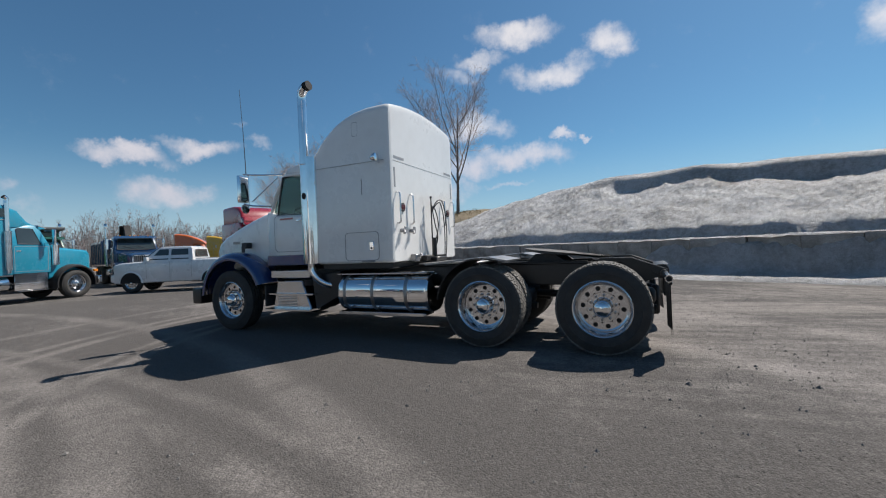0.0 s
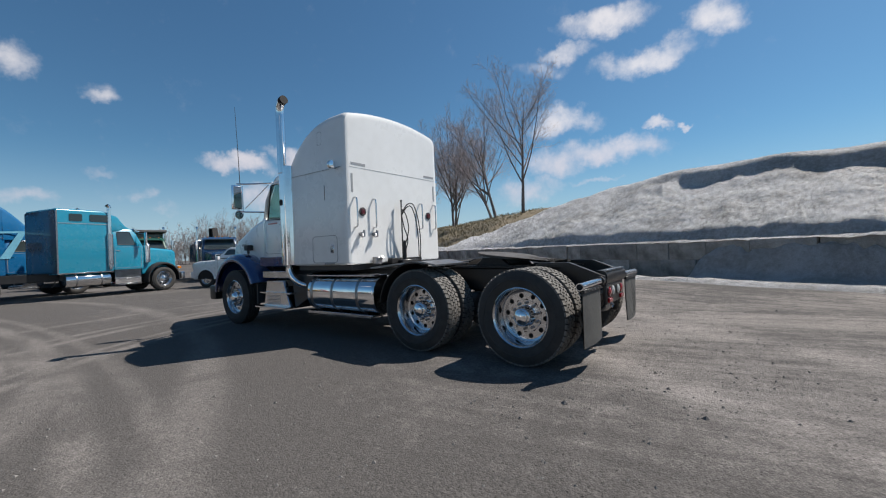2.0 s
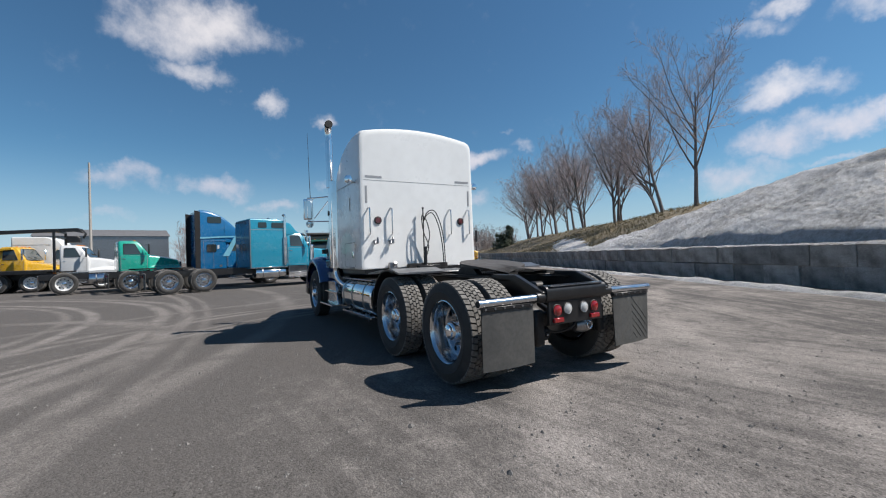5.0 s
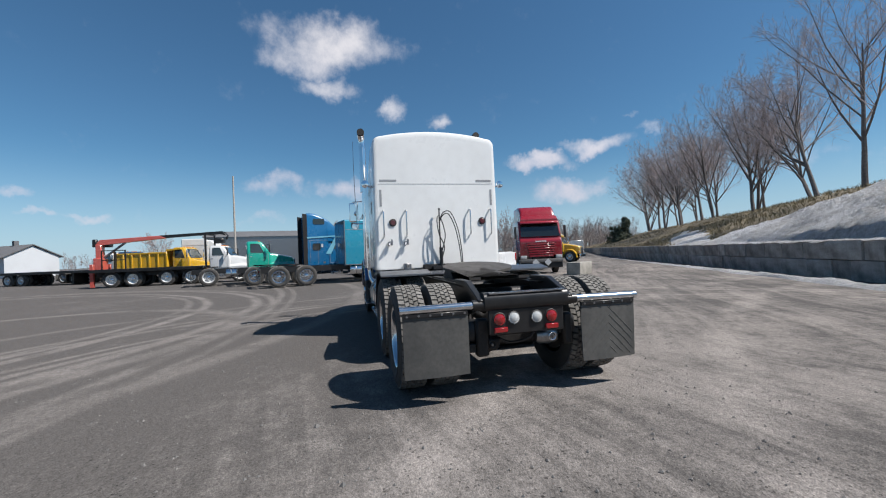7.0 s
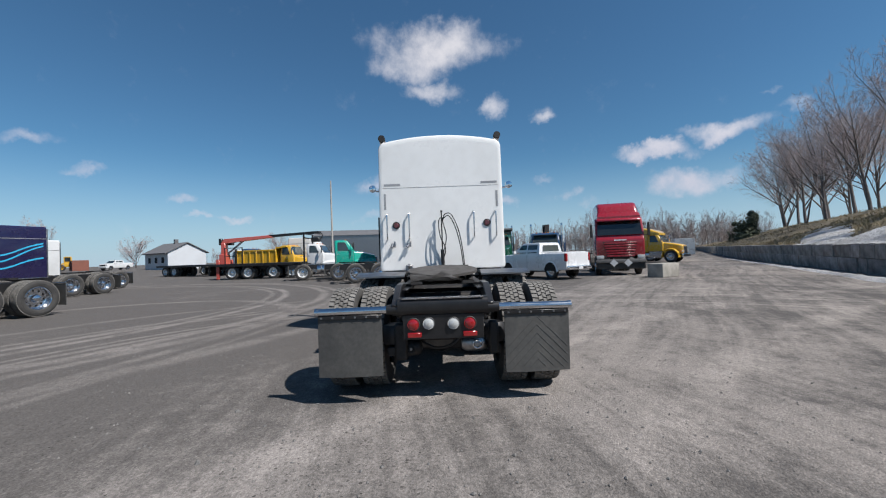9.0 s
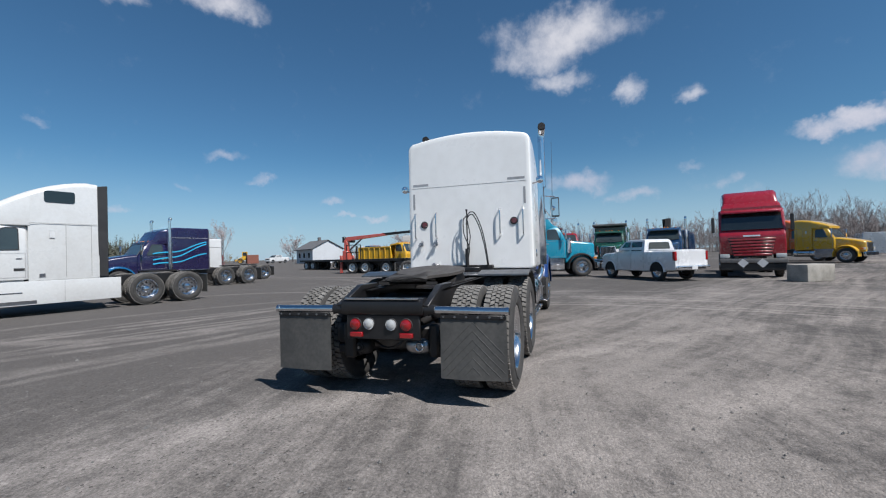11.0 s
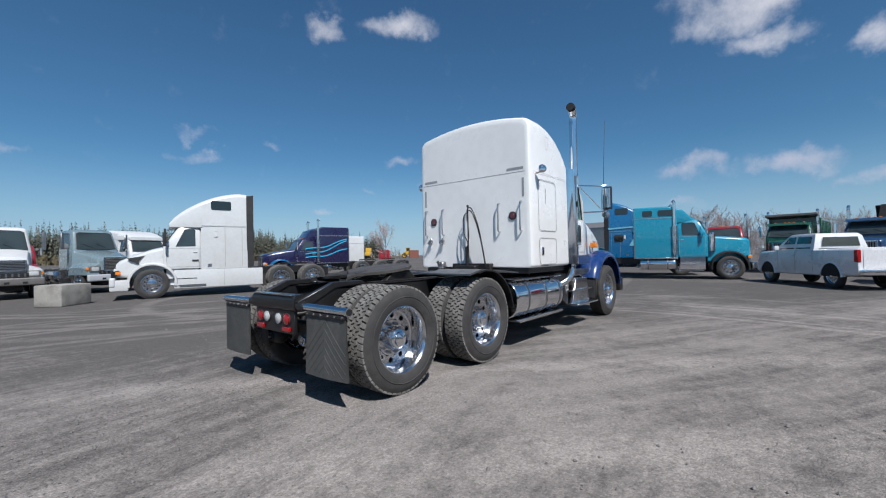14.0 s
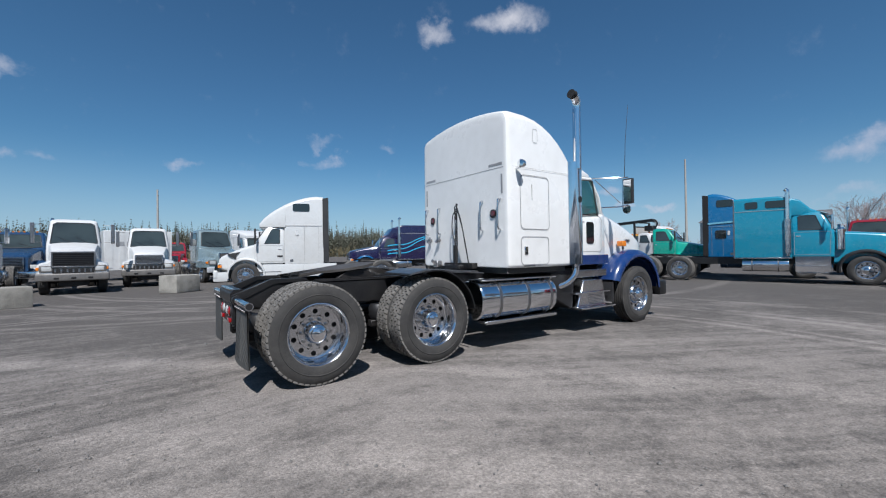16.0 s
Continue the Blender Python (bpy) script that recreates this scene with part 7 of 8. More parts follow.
def pickup(m, mat, label):
    T = thing("pickup_truck", label, "pickup", m)
    half = 0.86
    W = 3.15                                   # wheelbase; front axle at the origin
    bm = B()
    rings = []
    # lower body: from the nose to the tailgate
    for x, z0, z1, w in ((0.72, 0.42, 0.92, 0.66), (0.66, 0.36, 1.06, 0.80), (0.42, 0.36, 1.13, half), (-0.40, 0.36, 1.17, half), (-0.55, 0.36, 1.17, half), (-2.35, 0.36, 1.17, half), (-2.40, 0.36, 1.19, half), (-4.12, 0.42, 1.21, half), (-4.18, 0.46, 1.19, half - 0.02)):
        rings.append([(x, y, z) for y, z in rrect(-w, w, z0, z1, 0.10, 4, 0.06)])
    loft(bm, rings)
    # the body stays uncut; near-black half discs stand for the shaded wheel wells
    body = part("body", bm, mat, T, smooth=40)
    for s in (1, -1):
        for x in (0.0, -W):
            bm = B()
            pts = [(x + 0.405 * math.cos(radians(a)), 0.37 + 0.405 * math.sin(radians(a))) for a in range(0, 181, 15)]
            prism(bm, pts, min(s * 0.6, s * (half + 0.004)), max(s * 0.6, s * (half + 0.004)))
            part("wheel_well_shade", bm, DARK, body)
            part("wheel_flare", arch(B(), x, 0.36, 0.41, 0.475, 0.74, half + 0.025, s, 0, 180, 12, 1.0), mat, body, smooth=50)
    bm = B()
    lower = [(-0.62, 1.06), (-2.42, 1.06)]
    rings = []
    for z, x0, x1, w in ((1.12, -0.42, -2.42, half - 0.01), (1.27, -0.60, -2.42, half - 0.03), (1.60, -1.00, -2.36, half - 0.13), (1.685, -1.16, -2.28, half - 0.19), (1.70, -1.3, -2.2, half - 0.26)):
        rings.append([(x1, -w, z), (x0, -w, z), (x0 + 0.03, -w * 0.6, z), (x0 + 0.04, 0, z), (x0 + 0.03, w * 0.6, z), (x0, w, z), (x1, w, z), (x1 - 0.01, 0, z)])
    loft(bm, rings)
    cab = part("cab", bm, mat, T, smooth=40)
    def on_side(x, z, s, off=0.006):
        w = (half - 0.01) - (z - 1.12) * 0.02 / 0.15 if z < 1.27 else half - 0.03 - (z - 1.27) * 0.10 / 0.33
        return (x, s * (w + off), z)
    for s in (1, -1):
        for pts in (((-0.72, 1.21), (-1.46, 1.21), (-1.46, 1.60), (-1.10, 1.60)), ((-1.56, 1.21), (-2.26, 1.21), (-2.22, 1.60), (-1.56, 1.60))):
            bm = B()
            loft(bm, [[on_side(x, z, s, o) for x, z in pts] for o in (-0.01, 0.006)])
            part("side_window", bm, CABGLASS, cab)
        for x in (-0.60, -1.51, -2.36):
            part("door_edge", box(B(), x - 0.006, x + 0.006, s * half - 0.006, s * half + 0.004, 0.5, 1.15), SEAM, body)
        for x in (-1.40, -2.22):
            part("door_handle", box(B(), x - 0.07, x + 0.07, s * half, s * half + 0.03, 0.98, 1.01, 0.006) if s > 0 else box(B(), x - 0.07, x + 0.07, -half - 0.03, -half, 0.98, 1.01, 0.006), mat, body)
        bm = B()
        box(bm, -0.74, -0.62, min(s * (half + 0.02), s * (half + 0.19)), max(s * (half + 0.02), s * (half + 0.19)), 1.18, 1.33, 0.03, 2)
        part("mirror", bm, mat, T)
        for x in (0.0, -W):
            wheel(T, x, s * (half - 0.12), s, "steer", z=0.375, r=0.375, nuts=False)
        part("tail_light", box(B(), -4.20, -4.05, s * (half - 0.05) - 0.06, s * (half - 0.05) + 0.06, 0.80, 1.16, 0.02), REDLENS, T, "red tail light")
        part("headlight", box(B(), 0.60, 0.72, s * 0.66 - 0.14, s * 0.66 + 0.12, 0.84, 1.02, 0.03, 2), CLEARLENS, T)
    bm = B()
    loft(bm, [[(-2.40 + o + (1.50 - z) * -0.05, y, z) for y, z in ((-0.60, 1.28), (0.60, 1.28), (0.53, 1.57), (-0.53, 1.57))] for o in (-0.015, -0.035)])
    part("rear_window", bm, CABGLASS, cab)
    bm = B()
    loft(bm, [[p for p in ((-0.46 + o, -0.74, 1.19 + o), (-0.46 + o, 0.74, 1.19 + o), (-1.02 + o, 0.62, 1.61 + o), (-1.02 + o, -0.62, 1.61 + o))] for o in (0.02, 0.035)])
    part("windshield", bm, CABGLASS, cab)
    part("bed_cover", box(B(), -4.1, -2.48, -0.72, 0.72, 1.18, 1.225, 0.006), WHITE_DULL, T)
    part("tailgate_edge", box(B(), -4.195, -4.18, -0.70, 0.70, 0.62, 1.17, 0.006), mat, T)
    part("rear_bumper", box(B(), -4.34, -4.14, -0.82, 0.82, 0.44, 0.60, 0.03, 2), CHROME, T)
    part("number_plate", box(B(), -4.352, -4.34, -0.15, 0.15, 0.46, 0.58), WHITE_DULL, T)
    part("front_bumper", box(B(), 0.60, 0.80, -0.80, 0.80, 0.42, 0.70, 0.04, 2), mat, T)
    part("grille", box(B(), 0.70, 0.745, -0.5, 0.5, 0.72, 0.98, 0.01), DARK, T)
    part("roof_aerial", tube(B(), [(-0.7, 0.7, 1.08), (-0.75, 0.7, 1.8)], 0.004, 5), PLASTIC, T)


pickup(at(17.6, -4.0, 33) @ Matrix.Diagonal((0.92, 0.94, 1.02, 1)), PICKUP, "silver crew-cab pickup with a covered bed")
pickup(at(66.53, 58.63, 170), WHITE_DULL, "white pickup parked by the far building")


def concrete_block(x, y, turn, L=1.25, Wd=0.65, H=0.56, label="weathered grey cast concrete block standing on the yard"):
    bm = B()
    box(bm, -L / 2, L / 2, -Wd / 2, Wd / 2, 0, H, 0.025, 2)
    bmesh.ops.subdivide_edges(bm, edges=bm.edges[:], cuts=2, use_grid_fill=True)
    for v in bm.verts:
        v.co += Vector((1, 1, 0.4)) * 0.012 * noise.noise(v.co * 3 + Vector((x, y, 0)))
    ob = share("concrete_block", mesh_of("concrete_block", bm, CONCRETE), None, at(x, y, turn))
    tagged(ob, label, "block", "concrete blocks")
    return ob


concrete_block(-0.55, 12.7, 40, 1.0, 0.8, 0.62)
concrete_block(-4.55, 10.2, 20, 1.05, 0.7, 0.55)
concrete_block(14.0, -9.75, -58, 1.3, 0.7, 0.6)


def flatbed_trailer(x, y, turn, label, L=9.0):
    T = thing("flatbed_trailer", label, "trailer", at(x, y, turn))
    flat_deck(T, -L / 2, L / 2, 1.15, 1.0, BLACK)
    for xx in (-L / 2 + 1.2, -L / 2 + 2.5):
        axle_set(T, xx, 1.1, True, "drive", WHITE_DULL)
    part("landing_gear", box(B(), L / 2 - 2.0, L / 2 - 1.85, -0.8, 0.8, 0.1, 1.0), BLACK, T)


flatbed_trailer(36.51, 24.64, -112, "black flatbed trailer on white wheels")
conventional("white_truck", "white truck parked beside the flatbed trailer", at(37.83, 19.80, -112), WHITE_DULL, roof=2.5, rim=WHITE_DULL, kit=True)
conventional("blue_truck", "small dark blue truck beside the flatbed", at(35.04, 17.48, -112), DUSTBLUE, roof=2.5, rim=WHITE_DULL, kit=True)
conventional("white_truck", "white truck behind the yellow dump truck", at(32.68, 10.02, -95), WHITE_DULL, roof=2.55, sleeper=flat_sleeper(1.9, 3.25, False), rim=WHITE_DULL)


def white_nose_trim():
    """Dark air slots and lamp shapes on the white aerodynamic tractor."""
    T = [o for o in scene.objects if o.name == "white_truck"][0]
    for s in (1, -1):
        bm = B()
        prism(bm, [(0.18, 1.44), (0.66, 1.36), (0.58, 1.28), (0.34, 1.14), (0.36, 1.28)], min(s * 0.78, s * 0.86), max(s * 0.78, s * 0.86), 0.01)
        part("air_slot", bm, PLASTIC, T)
        bm = B()
        prism(bm, [(0.86, 0.98), (1.06, 0.92), (1.08, 0.72), (0.95, 0.70)], min(s * 0.72, s * 1.0), max(s * 0.72, s * 1.0), 0.015)
        part("headlight_cover", bm, TINT, T)
        part("bumper_corner", box(B(), 0.62, 1.12, min(s * 0.6, s * 1.02), max(s * 0.6, s * 1.02), 0.30, 0.66, 0.05, 2), WHITE_OLD, T)
        part("door_badge", box(B(), -1.35, -1.15, s * 0.972 - 0.006, s * 0.972 + 0.008, 1.22, 1.28), PLASTIC, T)


white_nose_trim()

# ---- trees and distance ----


def limb(bm, p, d, length, r, tip, n, sides, rnd, wob, up):
    """One bent, tapering limb; gives its points, radii and directions."""
    pts, radii = [Vector(p)], [r]
    q, dd = Vector(p), Vector(d).normalized()
    for k in range(n):
        dd = (dd + Vector((rnd.uniform(-wob, wob), rnd.uniform(-wob, wob), rnd.uniform(-wob, wob) * 0.5 + up))).normalized()
        q = q + dd * (length / n)
        pts.append(q.copy())
        radii.append(r + (tip - r) * (k + 1) / n)
    tube(bm, pts, r, sides, caps=False, radii=radii)
    return pts, radii


def sprout(pts, radii, f, rnd, lo, hi, up):
    """A point on a limb, its radius there and a direction that leaves it sideways."""
    n = len(pts) - 1
    i = min(int(f * n), n - 1)
    u = f * n - i
    axis = (pts[i + 1] - pts[i]).normalized()
    a, b = frame_of(axis)
    th = rnd.uniform(0, math.tau)
    d = (axis + (a * math.cos(th) + b * math.sin(th)) * rnd.uniform(lo, hi) + Vector((0, 0, up))).normalized()
    return pts[i].lerp(pts[i + 1], u), radii[i] + (radii[i + 1] - radii[i]) * u, d


def grow(trunk, twigs, h, r, d, rnd, fork, count):
    """A stem that forks into steep limbs, with boughs, twigs and a haze of fine shoots."""
    stem, sr = limb(trunk, (0, 0, -0.3), d, h * 0.64, r, r * 0.22, 7, 8, rnd, 0.05, 0.02)
    for k in range(count):
        f = fork + (0.98 - fork) * (k + rnd.random()) / count
        base, rr, nd = sprout(stem, sr, f, rnd, 0.48, 1.12, 0.05)
        ln = h * (0.76 - 0.40 * f) * rnd.uniform(0.75, 1.1)
        bough, br = limb(trunk, base, nd, ln, max(0.02, rr * rnd.uniform(0.52, 0.74)), 0.012, 6, 6, rnd, 0.11, 0.05)
        for m in range(11):
            f2 = 0.14 + 0.86 * (m + rnd.random()) / 11
            base2, r2, d2 = sprout(bough, br, f2, rnd, 0.45, 0.95, 0.12)
            ln2 = ln * (0.48 - 0.26 * f2) * rnd.uniform(0.7, 1.15)
            branch, b2 = limb(twigs, base2, d2, ln2, max(0.011, r2 * 0.48), 0.007, 4, 4, rnd, 0.16, 0.03)
            for q in range(7):
                f3 = 0.12 + 0.88 * (q + rnd.random()) / 7
                base3, r3, d3 = sprout(branch, b2, f3, rnd, 0.5, 1.0, 0.08)
                ln3 = ln2 * (0.58 - 0.28 * f3) * rnd.uniform(0.7, 1.2)
                twig, t3 = limb(twigs, base3, d3, ln3, 0.0078, 0.0048, 2, 3, rnd, 0.22, 0.02)
                for w in range(3):
                    base4, r4, d4 = sprout(twig, t3, rnd.uniform(0.2, 1.0), rnd, 0.4, 1.0, 0.05)
                    limb(twigs, base4, d4, ln3 * rnd.uniform(0.35, 0.65), 0.0058, 0.0040, 1, 3, rnd, 0.2, 0.0)


def bare_tree(name, x, y, z, h, seed, lean=(0, 0), label="tall bare deciduous tree with fine twigs on the bank", group="bare trees"):
    T = thing(name, label, "tree", pose(x, y, z), group)
    rnd = random.Random(seed)
    trunk, twigs = B(), B()
    grow(trunk, twigs, h, h * 0.0125, (lean[0], lean[1], 1), rnd, 0.30 if seed == 1 else rnd.uniform(0.14, 0.30), 13)
    if rnd.random() < 0.45 and seed > 3:
        a = rnd.uniform(0, math.tau)
        grow(trunk, twigs, h * rnd.uniform(0.7, 0.85), h * 0.0075, (math.cos(a) * 0.35, math.sin(a) * 0.35, 1), rnd, 0.3, 6)
    part("trunk", trunk, BARK, T)
    part("crown", twigs, TWIG, T)
    return T


# metres along the wall, metres behind it, height, seed, lean along the row
TREE_ROW = [(25.3, 12.5, 15.2, 1, 0.0), (30.0, 12.5, 14.6, 2, 0.30), (31.2, 12.8, 13.0, 3, 0.55), (39.7, 12.5, 15.5, 4, 0.20), (41.0, 13.5, 13.5, 24, -0.12), (49.3, 12.5, 14.5, 5, 0.12), (52.9, 12.6, 16.0, 6, 0.26), (60.9, 12.5, 17.0, 7, 0.28), (63.5, 13.5, 15.5, 25, 0.05),
            (68.5, 12.5, 17.0, 8, 0.30), (72.8, 12.8, 16.5, 9, 0.32), (77.8, 12.4, 16.5, 10, 0.36), (80.9, 13.0, 16.0, 11, 0.40), (46.0, 16.5, 12.5, 12, 0.1), (57.0, 16.0, 13.5, 14, 0.1), (66.0, 16.5, 14.0, 16, 0.15), (75.0, 16.5, 14.0, 17, 0.2)]
for s, d, h, seed, lean in TREE_ROW:
    p = wall_point(s, d)
    bare_tree("bare_tree", p.x, p.y, bank_height(s, d), h, seed, (WALL_DIR.x * lean * 1.1, WALL_DIR.y * lean * 1.1))


def thicket(name, centre, length, turn, h, count, seed, label, mat):
    """A far wood of stems with spreading boughs and fine twigs, as one mass."""
    bm = B()
    rnd = random.Random(seed)
    ca, sa = math.cos(radians(turn)), math.sin(radians(turn))
    for _ in range(count):
        u, v = rnd.uniform(-length / 2, length / 2), rnd.uniform(-6, 6)
        x, y = centre[0] + u * ca - v * sa, centre[1] + u * sa + v * ca
        hh = h * rnd.uniform(0.45, 1.0) * (0.8 + 0.35 * noise.noise((u * 0.16, seed, 0)))
        stem, sr = limb(bm, (x, y, 0), (rnd.uniform(-0.1, 0.1), rnd.uniform(-0.1, 0.1), 1), hh * 0.8, hh * 0.009, 0.012, 4, 3, rnd, 0.08, 0.0)
        for k in range(10):
            f = 0.2 + 0.8 * (k + rnd.random()) / 10
            base, rr, d = sprout(stem, sr, f, rnd, 0.4, 0.9, 0.1)
            ln = hh * (0.42 - 0.24 * f) * rnd.uniform(0.7, 1.1)
            bough, br = limb(bm, base, d, ln, max(0.016, rr * 0.5), 0.008, 3, 3, rnd, 0.2, 0.03)
            for q in range(9):
                b2, r2, d2 = sprout(bough, br, rnd.uniform(0.2, 1.0), rnd, 0.4, 1.0, 0.08)
                limb(bm, b2, d2, ln * rnd.uniform(0.25, 0.5), 0.013, 0.009, 2, 3, rnd, 0.25, 0.02)
    tagged(part(name, bm, mat, None), label, "woods", kind="stuff")


HAZEWOOD = material("far_wood", (0.27, 0.235, 0.225), 1.0, second=(0.20, 0.17, 0.165), scale=0.3)
thicket("bare_woods", (86, -52), 60, -62, 12.0, 330, 3, "distant bare grey-brown woods", HAZEWOOD)
thicket("bare_woods", (78, -22), 60, -75, 9.0, 330, 4, "distant bare grey-brown woods", HAZEWOOD)
thicket("bare_woods", (110, 18), 90, -85, 7.0, 220, 5, "distant bare grey-brown woods", HAZEWOOD)

NEEDLE = material("spruce_needles", (0.088, 0.094, 0.072), 1.0, second=(0.118, 0.113, 0.090), scale=0.8, amount=1.0, fine=8, fine_amount=0.3)
NEEDLE.node_tree.nodes["Principled BSDF"].inputs["Specular IOR Level"].default_value = 0.0


def evergreen_crown(h, seed):
    """A broad, soft crown: small needle sprays in lobes round the stem."""
    bm = B()
    rnd = random.Random(seed)
    lobes = [(rnd.uniform(-0.16, 0.16) * h, rnd.uniform(-0.16, 0.16) * h, h * (0.16 + 0.70 * k / 11), h * (0.27 - 0.17 * k / 11) * rnd.uniform(0.8, 1.15)) for k in range(12)]
    for _ in range(2600):
        lx, ly, lz, lr = lobes[rnd.randrange(12)]
        v = Vector((rnd.gauss(0, 1), rnd.gauss(0, 1), rnd.gauss(0, 1))).normalized() * lr * rnd.uniform(0.55, 1.05)
        q = Vector((lx, ly, max(lz, lr * 0.9))) + v
        a, b = frame_of((v.normalized() + Vector((rnd.uniform(-0.6, 0.6), rnd.uniform(-0.6, 0.6), rnd.uniform(-0.2, 0.9)))).normalized())
        s = h * rnd.uniform(0.018, 0.042)
        bm.faces.new([bm.verts.new(q + w) for w in (a * s, -a * s * 0.5 + b * s * 0.7, -a * s * 0.5 - b * s * 0.7)])
    return bm


def spruce_table(seed):
    """Corners and faces of a slim spruce of height 1: a thin stem with drooping ragged boughs."""
    rnd = random.Random(seed)
    vs, fs = [(-0.006, 0, 0), (0.006, 0, 0), (0, 0, 1.0)], [(0, 1, 2)]
    for k in range(24):
        f = (k + rnd.random() * 0.8) / 24
        z = 0.08 + 0.89 * f
        reach = (0.070 * (1 - f) ** 0.7 + 0.008) * rnd.uniform(0.6, 1.25)
        for b in range(3):
            a = rnd.uniform(0, math.tau)
            ca, sa = math.cos(a), math.sin(a)
            w = reach * rnd.uniform(0.25, 0.5)
            o = len(vs)
            vs += [(0, 0, z + 0.028), (ca * reach - sa * w, sa * reach + ca * w, z - reach * 0.25), (ca * reach * 1.1 + sa * w, sa * reach * 1.1 - ca * w, z - reach * 0.45)]
            fs.append((o, o + 1, o + 2))
    return np.array(vs), np.array(fs)


def forest():
    """The far spruce edge behind the row of trucks."""
    rnd = random.Random(8)
    tabs = [spruce_table(20 + k) for k in range(6)]
    allv, allf, o = [], [], 0
    for _ in range(9500):
        a = rnd.uniform(48, 135)
        dist = 128 + 50 * rnd.random()
        x, y = -3 + dist * math.cos(radians(a)), -3 + dist * math.sin(radians(a))
        h = (5.4 + 4.0 * rnd.random() ** 1.2 + 3.4 * rnd.random() ** 3) * (1.0 if a > 62 else 0.8)
        vs, fs = tabs[rnd.randrange(6)]
        t = rnd.uniform(0, math.tau)
        c, s = math.cos(t), math.sin(t)
        allv.append(np.stack([x + (vs[:, 0] * c - vs[:, 1] * s) * h, y + (vs[:, 0] * s + vs[:, 1] * c) * h, vs[:, 2] * h], 1))
        allf.append(fs + o)
        o += len(vs)
    me = bpy.data.meshes.new("spruce_forest")
    me.from_pydata(np.concatenate(allv).tolist(), [], np.concatenate(allf).tolist())
    me.materials.append(NEEDLE)
    tagged(share("spruce_forest", me), "distant dark spruce forest edge", "forest", kind="stuff")


forest()
SCRUB = material("dry_scrub", (0.24, 0.19, 0.10), 1.0, second=(0.12, 0.10, 0.06), scale=0.5)
thicket("scrub", (10, 108), 190, 0, 5.0, 420, 9, "dry yellowish scrub before the forest", SCRUB)
EVERGREEN = material("evergreen_sprays", (0.105, 0.118, 0.075), 1.0, second=(0.060, 0.070, 0.048), scale=0.9, amount=1.0, fine=8, fine_amount=0.3)
for px, py, h, sd in ((62.5, -49.6, 6.6, 1), (65.8, -50.5, 5.0, 2)):
    T = thing("conifer", "dark evergreen tree at the end of the lane", "tree", pose(px, py, rise(px, py)), "evergreens")
    part("trunk", cyl(B(), (0, 0, 0), (0, 0, h * 0.9), 0.12, 8, 0.03), BARK, T)
    part("crown", evergreen_crown(h, sd), EVERGREEN, T)


def dead_grass():
    """Tufts of dry grass on the bank."""
    rnd = random.Random(12)
    bm = B()
    for _ in range(5200):
        s = rnd.choice((rnd.uniform(16, 45), rnd.uniform(16, 95)))
        d = rnd.uniform(1.0, 14.0)
        if ((s - 21.5 - 2.7 * d) / 4.4) ** 2 + ((d - 3.6) / 2.9) ** 2 < 1:
            continue
        if s < 26 and snow_height(s, d) > bank_height(s, d) - 0.05:
            continue
        p = wall_point(s, d, bank_height(s, d) - 0.03)
        for _ in range(3):
            h = rnd.uniform(0.10, 0.32) * (1.5 if 20 < s < 34 and d < 9 else 1.0)
            a = rnd.uniform(0, math.tau)
            w = Vector((math.cos(a), math.sin(a), 0)) * 0.025
            tip = p + Vector((rnd.uniform(-0.25, 0.25), rnd.uniform(-0.25, 0.25), h))
            v = [bm.verts.new(q) for q in (p - w, p + w, tip)]
            bm.faces.new(v)
    tagged(part("dry_grass", bm, material("dry_grass_blades", (0.27, 0.215, 0.13), 0.95, second=(0.13, 0.115, 0.06), scale=0.4, amount=1.0), None, smooth=0), "dead yellow-brown grass tufts on the bank", "grass", kind="stuff")


dead_grass()

SIDING = material("pale_siding", (0.50, 0.52, 0.54), 0.7, second=(0.42, 0.43, 0.44), scale=0.4)
SHINGLE = material("grey_shingle", (0.12, 0.12, 0.125), 0.9, second=(0.08, 0.08, 0.08), scale=1.5)


def house():
    """A long low building with a gable end."""
    T = thing("house", "pale grey single-storey building with a dark gable roof", "house", pose(63.5, 46.5, 0.45, 0, 0, 58) @ Matrix.Diagonal((0.68, 0.85, 0.87, 1)))
    L, Wd, H, R = 11.0, 3.3, 3.0, 4.7
    part("wall", box(B(), -L, 0, -Wd, Wd, 0, H), SIDING, T)
    bm = B()
    prism(bm, [(-Wd, H), (Wd, H), (0, R - 0.1)], -L, 0, axis="x")
    part("gable", bm, SIDING, T)
    for s in (1, -1):
        bm = B()
        prism(bm, [(s * (Wd + 0.5), H - 0.2), (0, R), (0, R + 0.14), (s * (Wd + 0.5), H - 0.05)], -L - 0.3, 0.4, axis="x")
        part("roof", bm, SHINGLE, T)
        for x in (-8.8, -5.6, -2.4):
            w = part("window", box(B(), x - 0.7, x + 0.7, s * Wd - 0.03, s * Wd + 0.05, 1.1, 2.3), WHITE_DULL, T)
            part("pane", box(B(), x - 0.6, x + 0.6, s * Wd - 0.05, s * Wd + 0.07, 1.2, 2.2), DARK, w)
    for y in (-1.2, 1.2):
        w = part("window", box(B(), -0.03, 0.05, y - 0.6, y + 0.6, 1.0, 2.2), WHITE_DULL, T)
        part("pane", box(B(), -0.04, 0.07, y - 0.5, y + 0.5, 1.1, 2.1), DARK, w)
    part("chimney", box(B(), -6.2, -5.6, -0.3, 0.3, 4.2, 5.5), SHINGLE, T)


house()


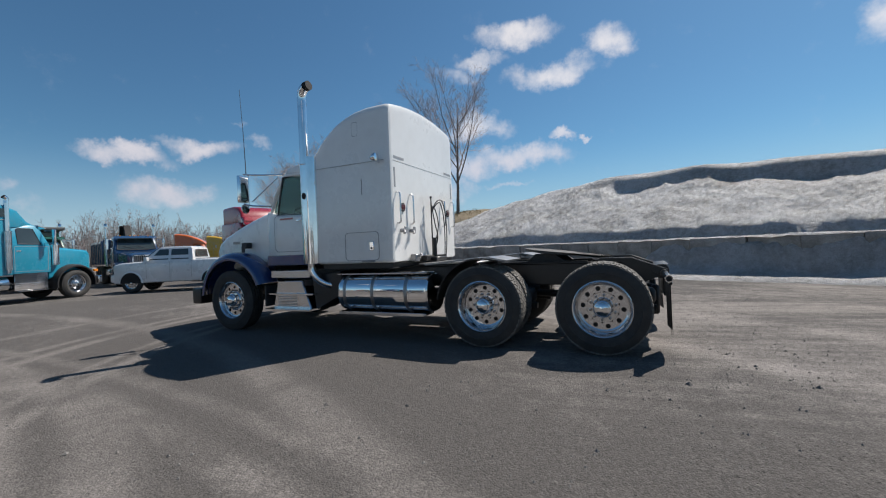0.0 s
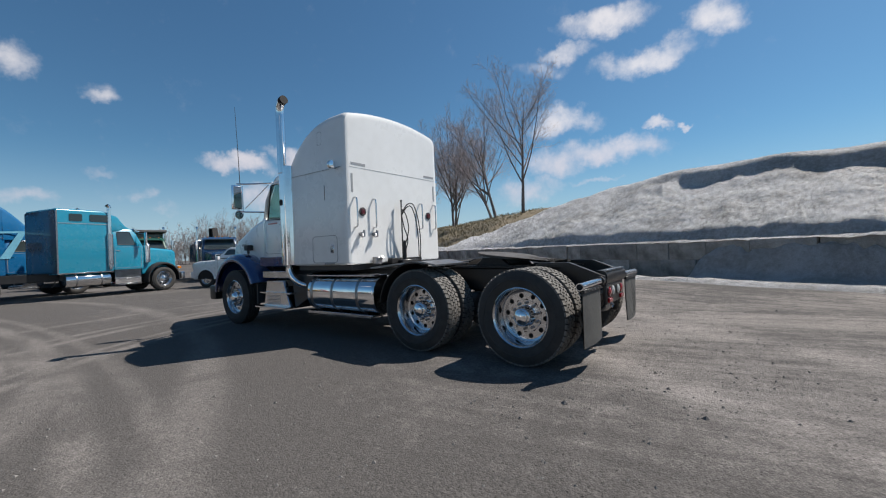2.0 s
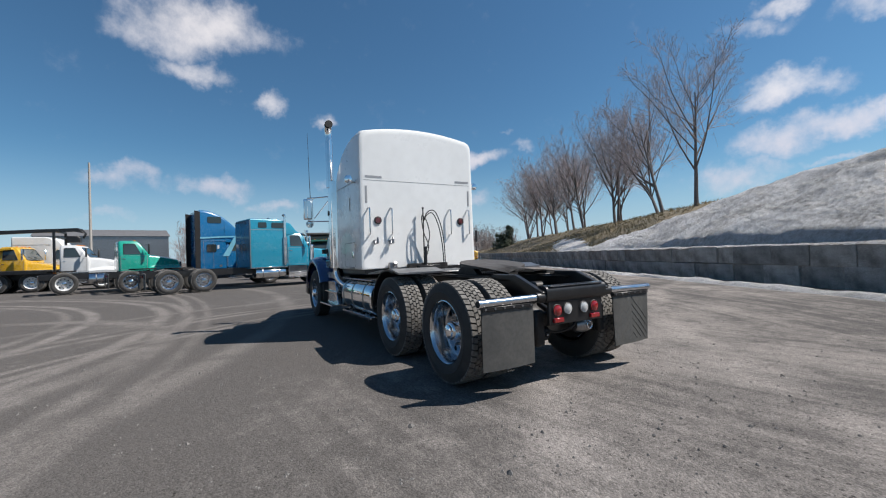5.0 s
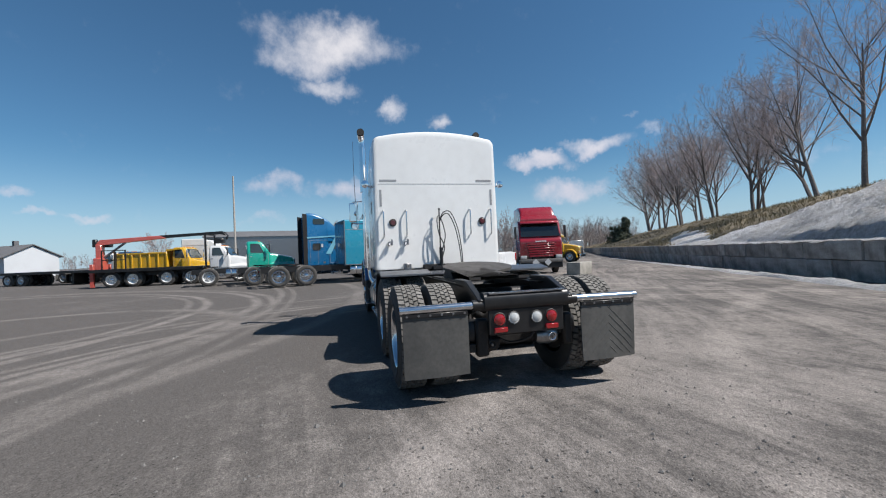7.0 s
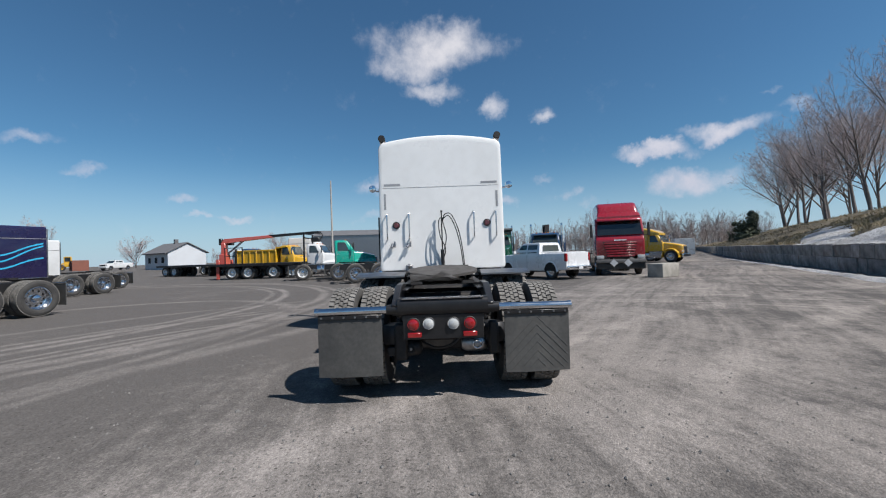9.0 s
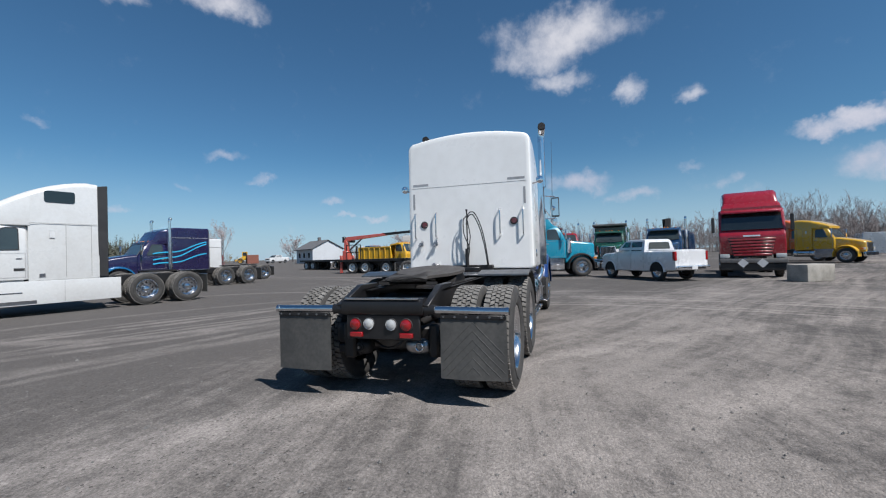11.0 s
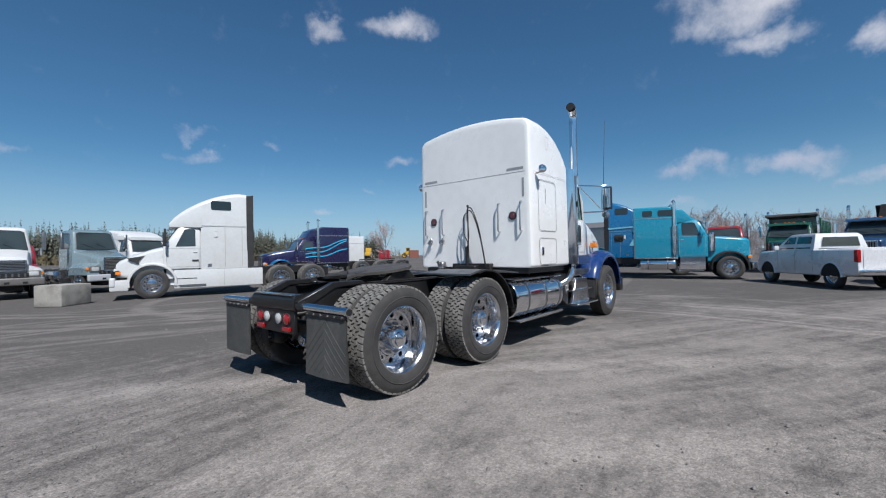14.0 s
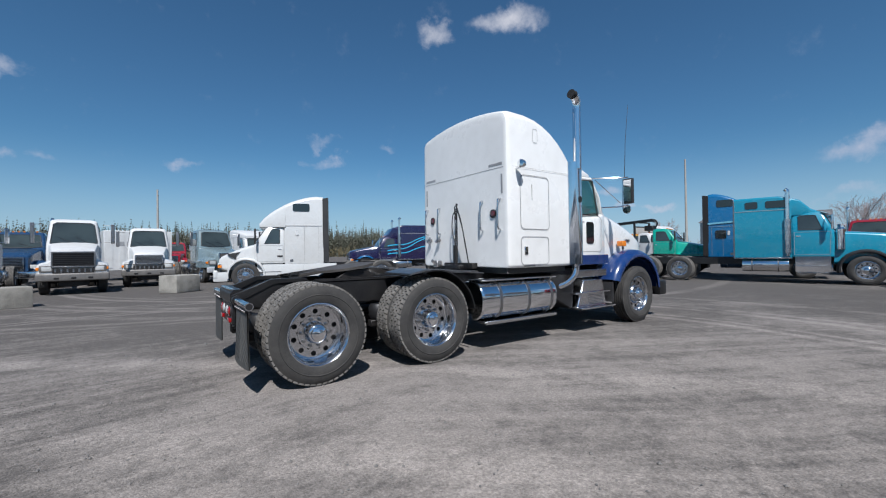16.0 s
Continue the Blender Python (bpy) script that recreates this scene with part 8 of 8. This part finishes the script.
def shed(name, label, x, y, turn, L, Wd, H, mat):
    T = thing(name, label, "building", at(x, y, turn))
    part("wall", box(B(), -L / 2, L / 2, -Wd / 2, Wd / 2, 0, H, 0.02), mat, T)
    bm = B()
    prism(bm, [(-Wd / 2 - 0.2, H), (Wd / 2 + 0.2, H), (0, H + Wd * 0.12)], -L / 2 - 0.2, L / 2 + 0.2, axis="x")
    part("roof", bm, SHINGLE, T)
    for k in range(3):
        part("door", box(B(), -L / 3 + k * L / 3 - 0.9, -L / 3 + k * L / 3 + 0.9, Wd / 2 - 0.02, Wd / 2 + 0.04, 0, H * 0.7), STEEL, T)


def container(x, y, turn, mat, label, L=6.0, H=2.5, z=0.0, lettering=False):
    T = thing("container", label, "container", pose(x, y, z, 0, 0, turn))
    part("shell", box(B(), -L / 2, L / 2, -1.2, 1.2, 0.05, H, 0.03), mat, T)
    n = int(L / 0.5)
    for k in range(n):
        xx = -L / 2 + (k + 0.5) * L / n
        for s in (1, -1):
            part("corrugation", box(B(), xx - 0.12, xx + 0.12, s * 1.2 - 0.02, s * 1.2 + 0.03, 0.2, H - 0.2), mat, T)
    for s in (1, -1):
        if lettering:
            for k in range(5):
                part("lettering_bar", box(B(), -0.95 + k * 0.36, -0.70 + k * 0.36, s * 1.2 - 0.03, s * 1.2 + 0.034, 1.45, 1.68), GREYTAPE, T, "grey bar of lettering")
            part("lettering_bar", box(B(), -0.6, 0.6, s * 1.2 - 0.03, s * 1.2 + 0.034, 1.20, 1.27), GREYTAPE, T, "grey bar of lettering")
        part("door_bar", cyl(B(), (L / 2 + 0.03, s * 0.4, 0.2), (L / 2 + 0.03, s * 0.4, H - 0.15), 0.03, 6), STEEL, T)


shed("warehouse", "large grey metal warehouse in the distance", 66.0, 15.0, -80, 13, 9, 4.6, STEEL)
container(53.0, -33.0, -20, SILVER, "grey steel container at the end of the lane", 5.5, 2.4)
container(64.0, 70.0, 45, RED, "red steel container far across the yard", 8.0, 2.6)
container(76.0, 72.0, 45, material("rust_container", (0.20, 0.07, 0.045), 0.7, second=(0.13, 0.06, 0.045)), "rust-brown steel container far across the yard", 9.0, 2.6)
container(-2.2, 25.5, 10, WHITE_DULL, "white van body parked behind the trucks", 3.2, 2.3, 0.5, lettering=True)


POLE_GREY = material("weathered_pole", (0.36, 0.34, 0.31), 0.8, second=(0.26, 0.24, 0.22), scale=2.0)


def pole(x, y, h, label="thin grey utility pole"):
    bm = B()
    cyl(bm, (0, 0, 0), (0, 0, h), 0.10, 10, 0.06)
    ob = share("utility_pole", mesh_of("utility_pole", bm, POLE_GREY), None, pose(x, y, 0))
    tagged(ob, label, "pole")


pole(32.88, 10.14, 8.4)
pole(-1.06, 33.48, 6.5)
for sd, (px, py, h) in enumerate(((46, 50, 8.0), (95, 75, 9.0), (70, 30, 7.0), (55, 4, 7.0), (60, 2, 6.0))):
    bare_tree("bare_tree", px, py, 0, h, 40 + sd, label="bare tree far across the yard", group="far bare trees")


def wheel_loader(x, y, turn):
    """A small yellow loader with its bucket down."""
    T = thing("wheel_loader", "yellow wheel loader parked far across the yard", "loader", at(x, y, turn))
    part("body", box(B(), -2.2, 0.6, -0.8, 0.8, 0.8, 1.7, 0.08, 2), YELLOW, T)
    cab = part("cab", box(B(), -0.6, 0.6, -0.7, 0.7, 1.7, 2.9, 0.06, 2), YELLOW, T)
    for s in (1, -1):
        part("side_window", box(B(), -0.45, 0.45, s * 0.7 - 0.02, s * 0.7 + 0.02, 1.9, 2.75), TINT, cab)
        part("lift_arm", prism(B(), [(0.5, 1.5), (0.6, 1.7), (2.4, 0.7), (2.3, 0.45)], s * 0.5 - 0.08, s * 0.5 + 0.08, 0.01), YELLOW, T)
        for xx in (-1.5, 1.0):
            wheel(T, xx, s * 0.9, s, "drive", z=0.65, r=0.65, nuts=False, rim_mat=YELLOW)
    part("bucket", prism(B(), [(2.2, 0.2), (3.2, 0.15), (3.15, 0.25), (2.4, 0.4), (2.35, 1.1), (2.2, 1.1)], -1.2, 1.2, 0.01), STEEL, T)


wheel_loader(78.0, 76.0, 130)
wheel_loader(69.0, 82.0, 40)
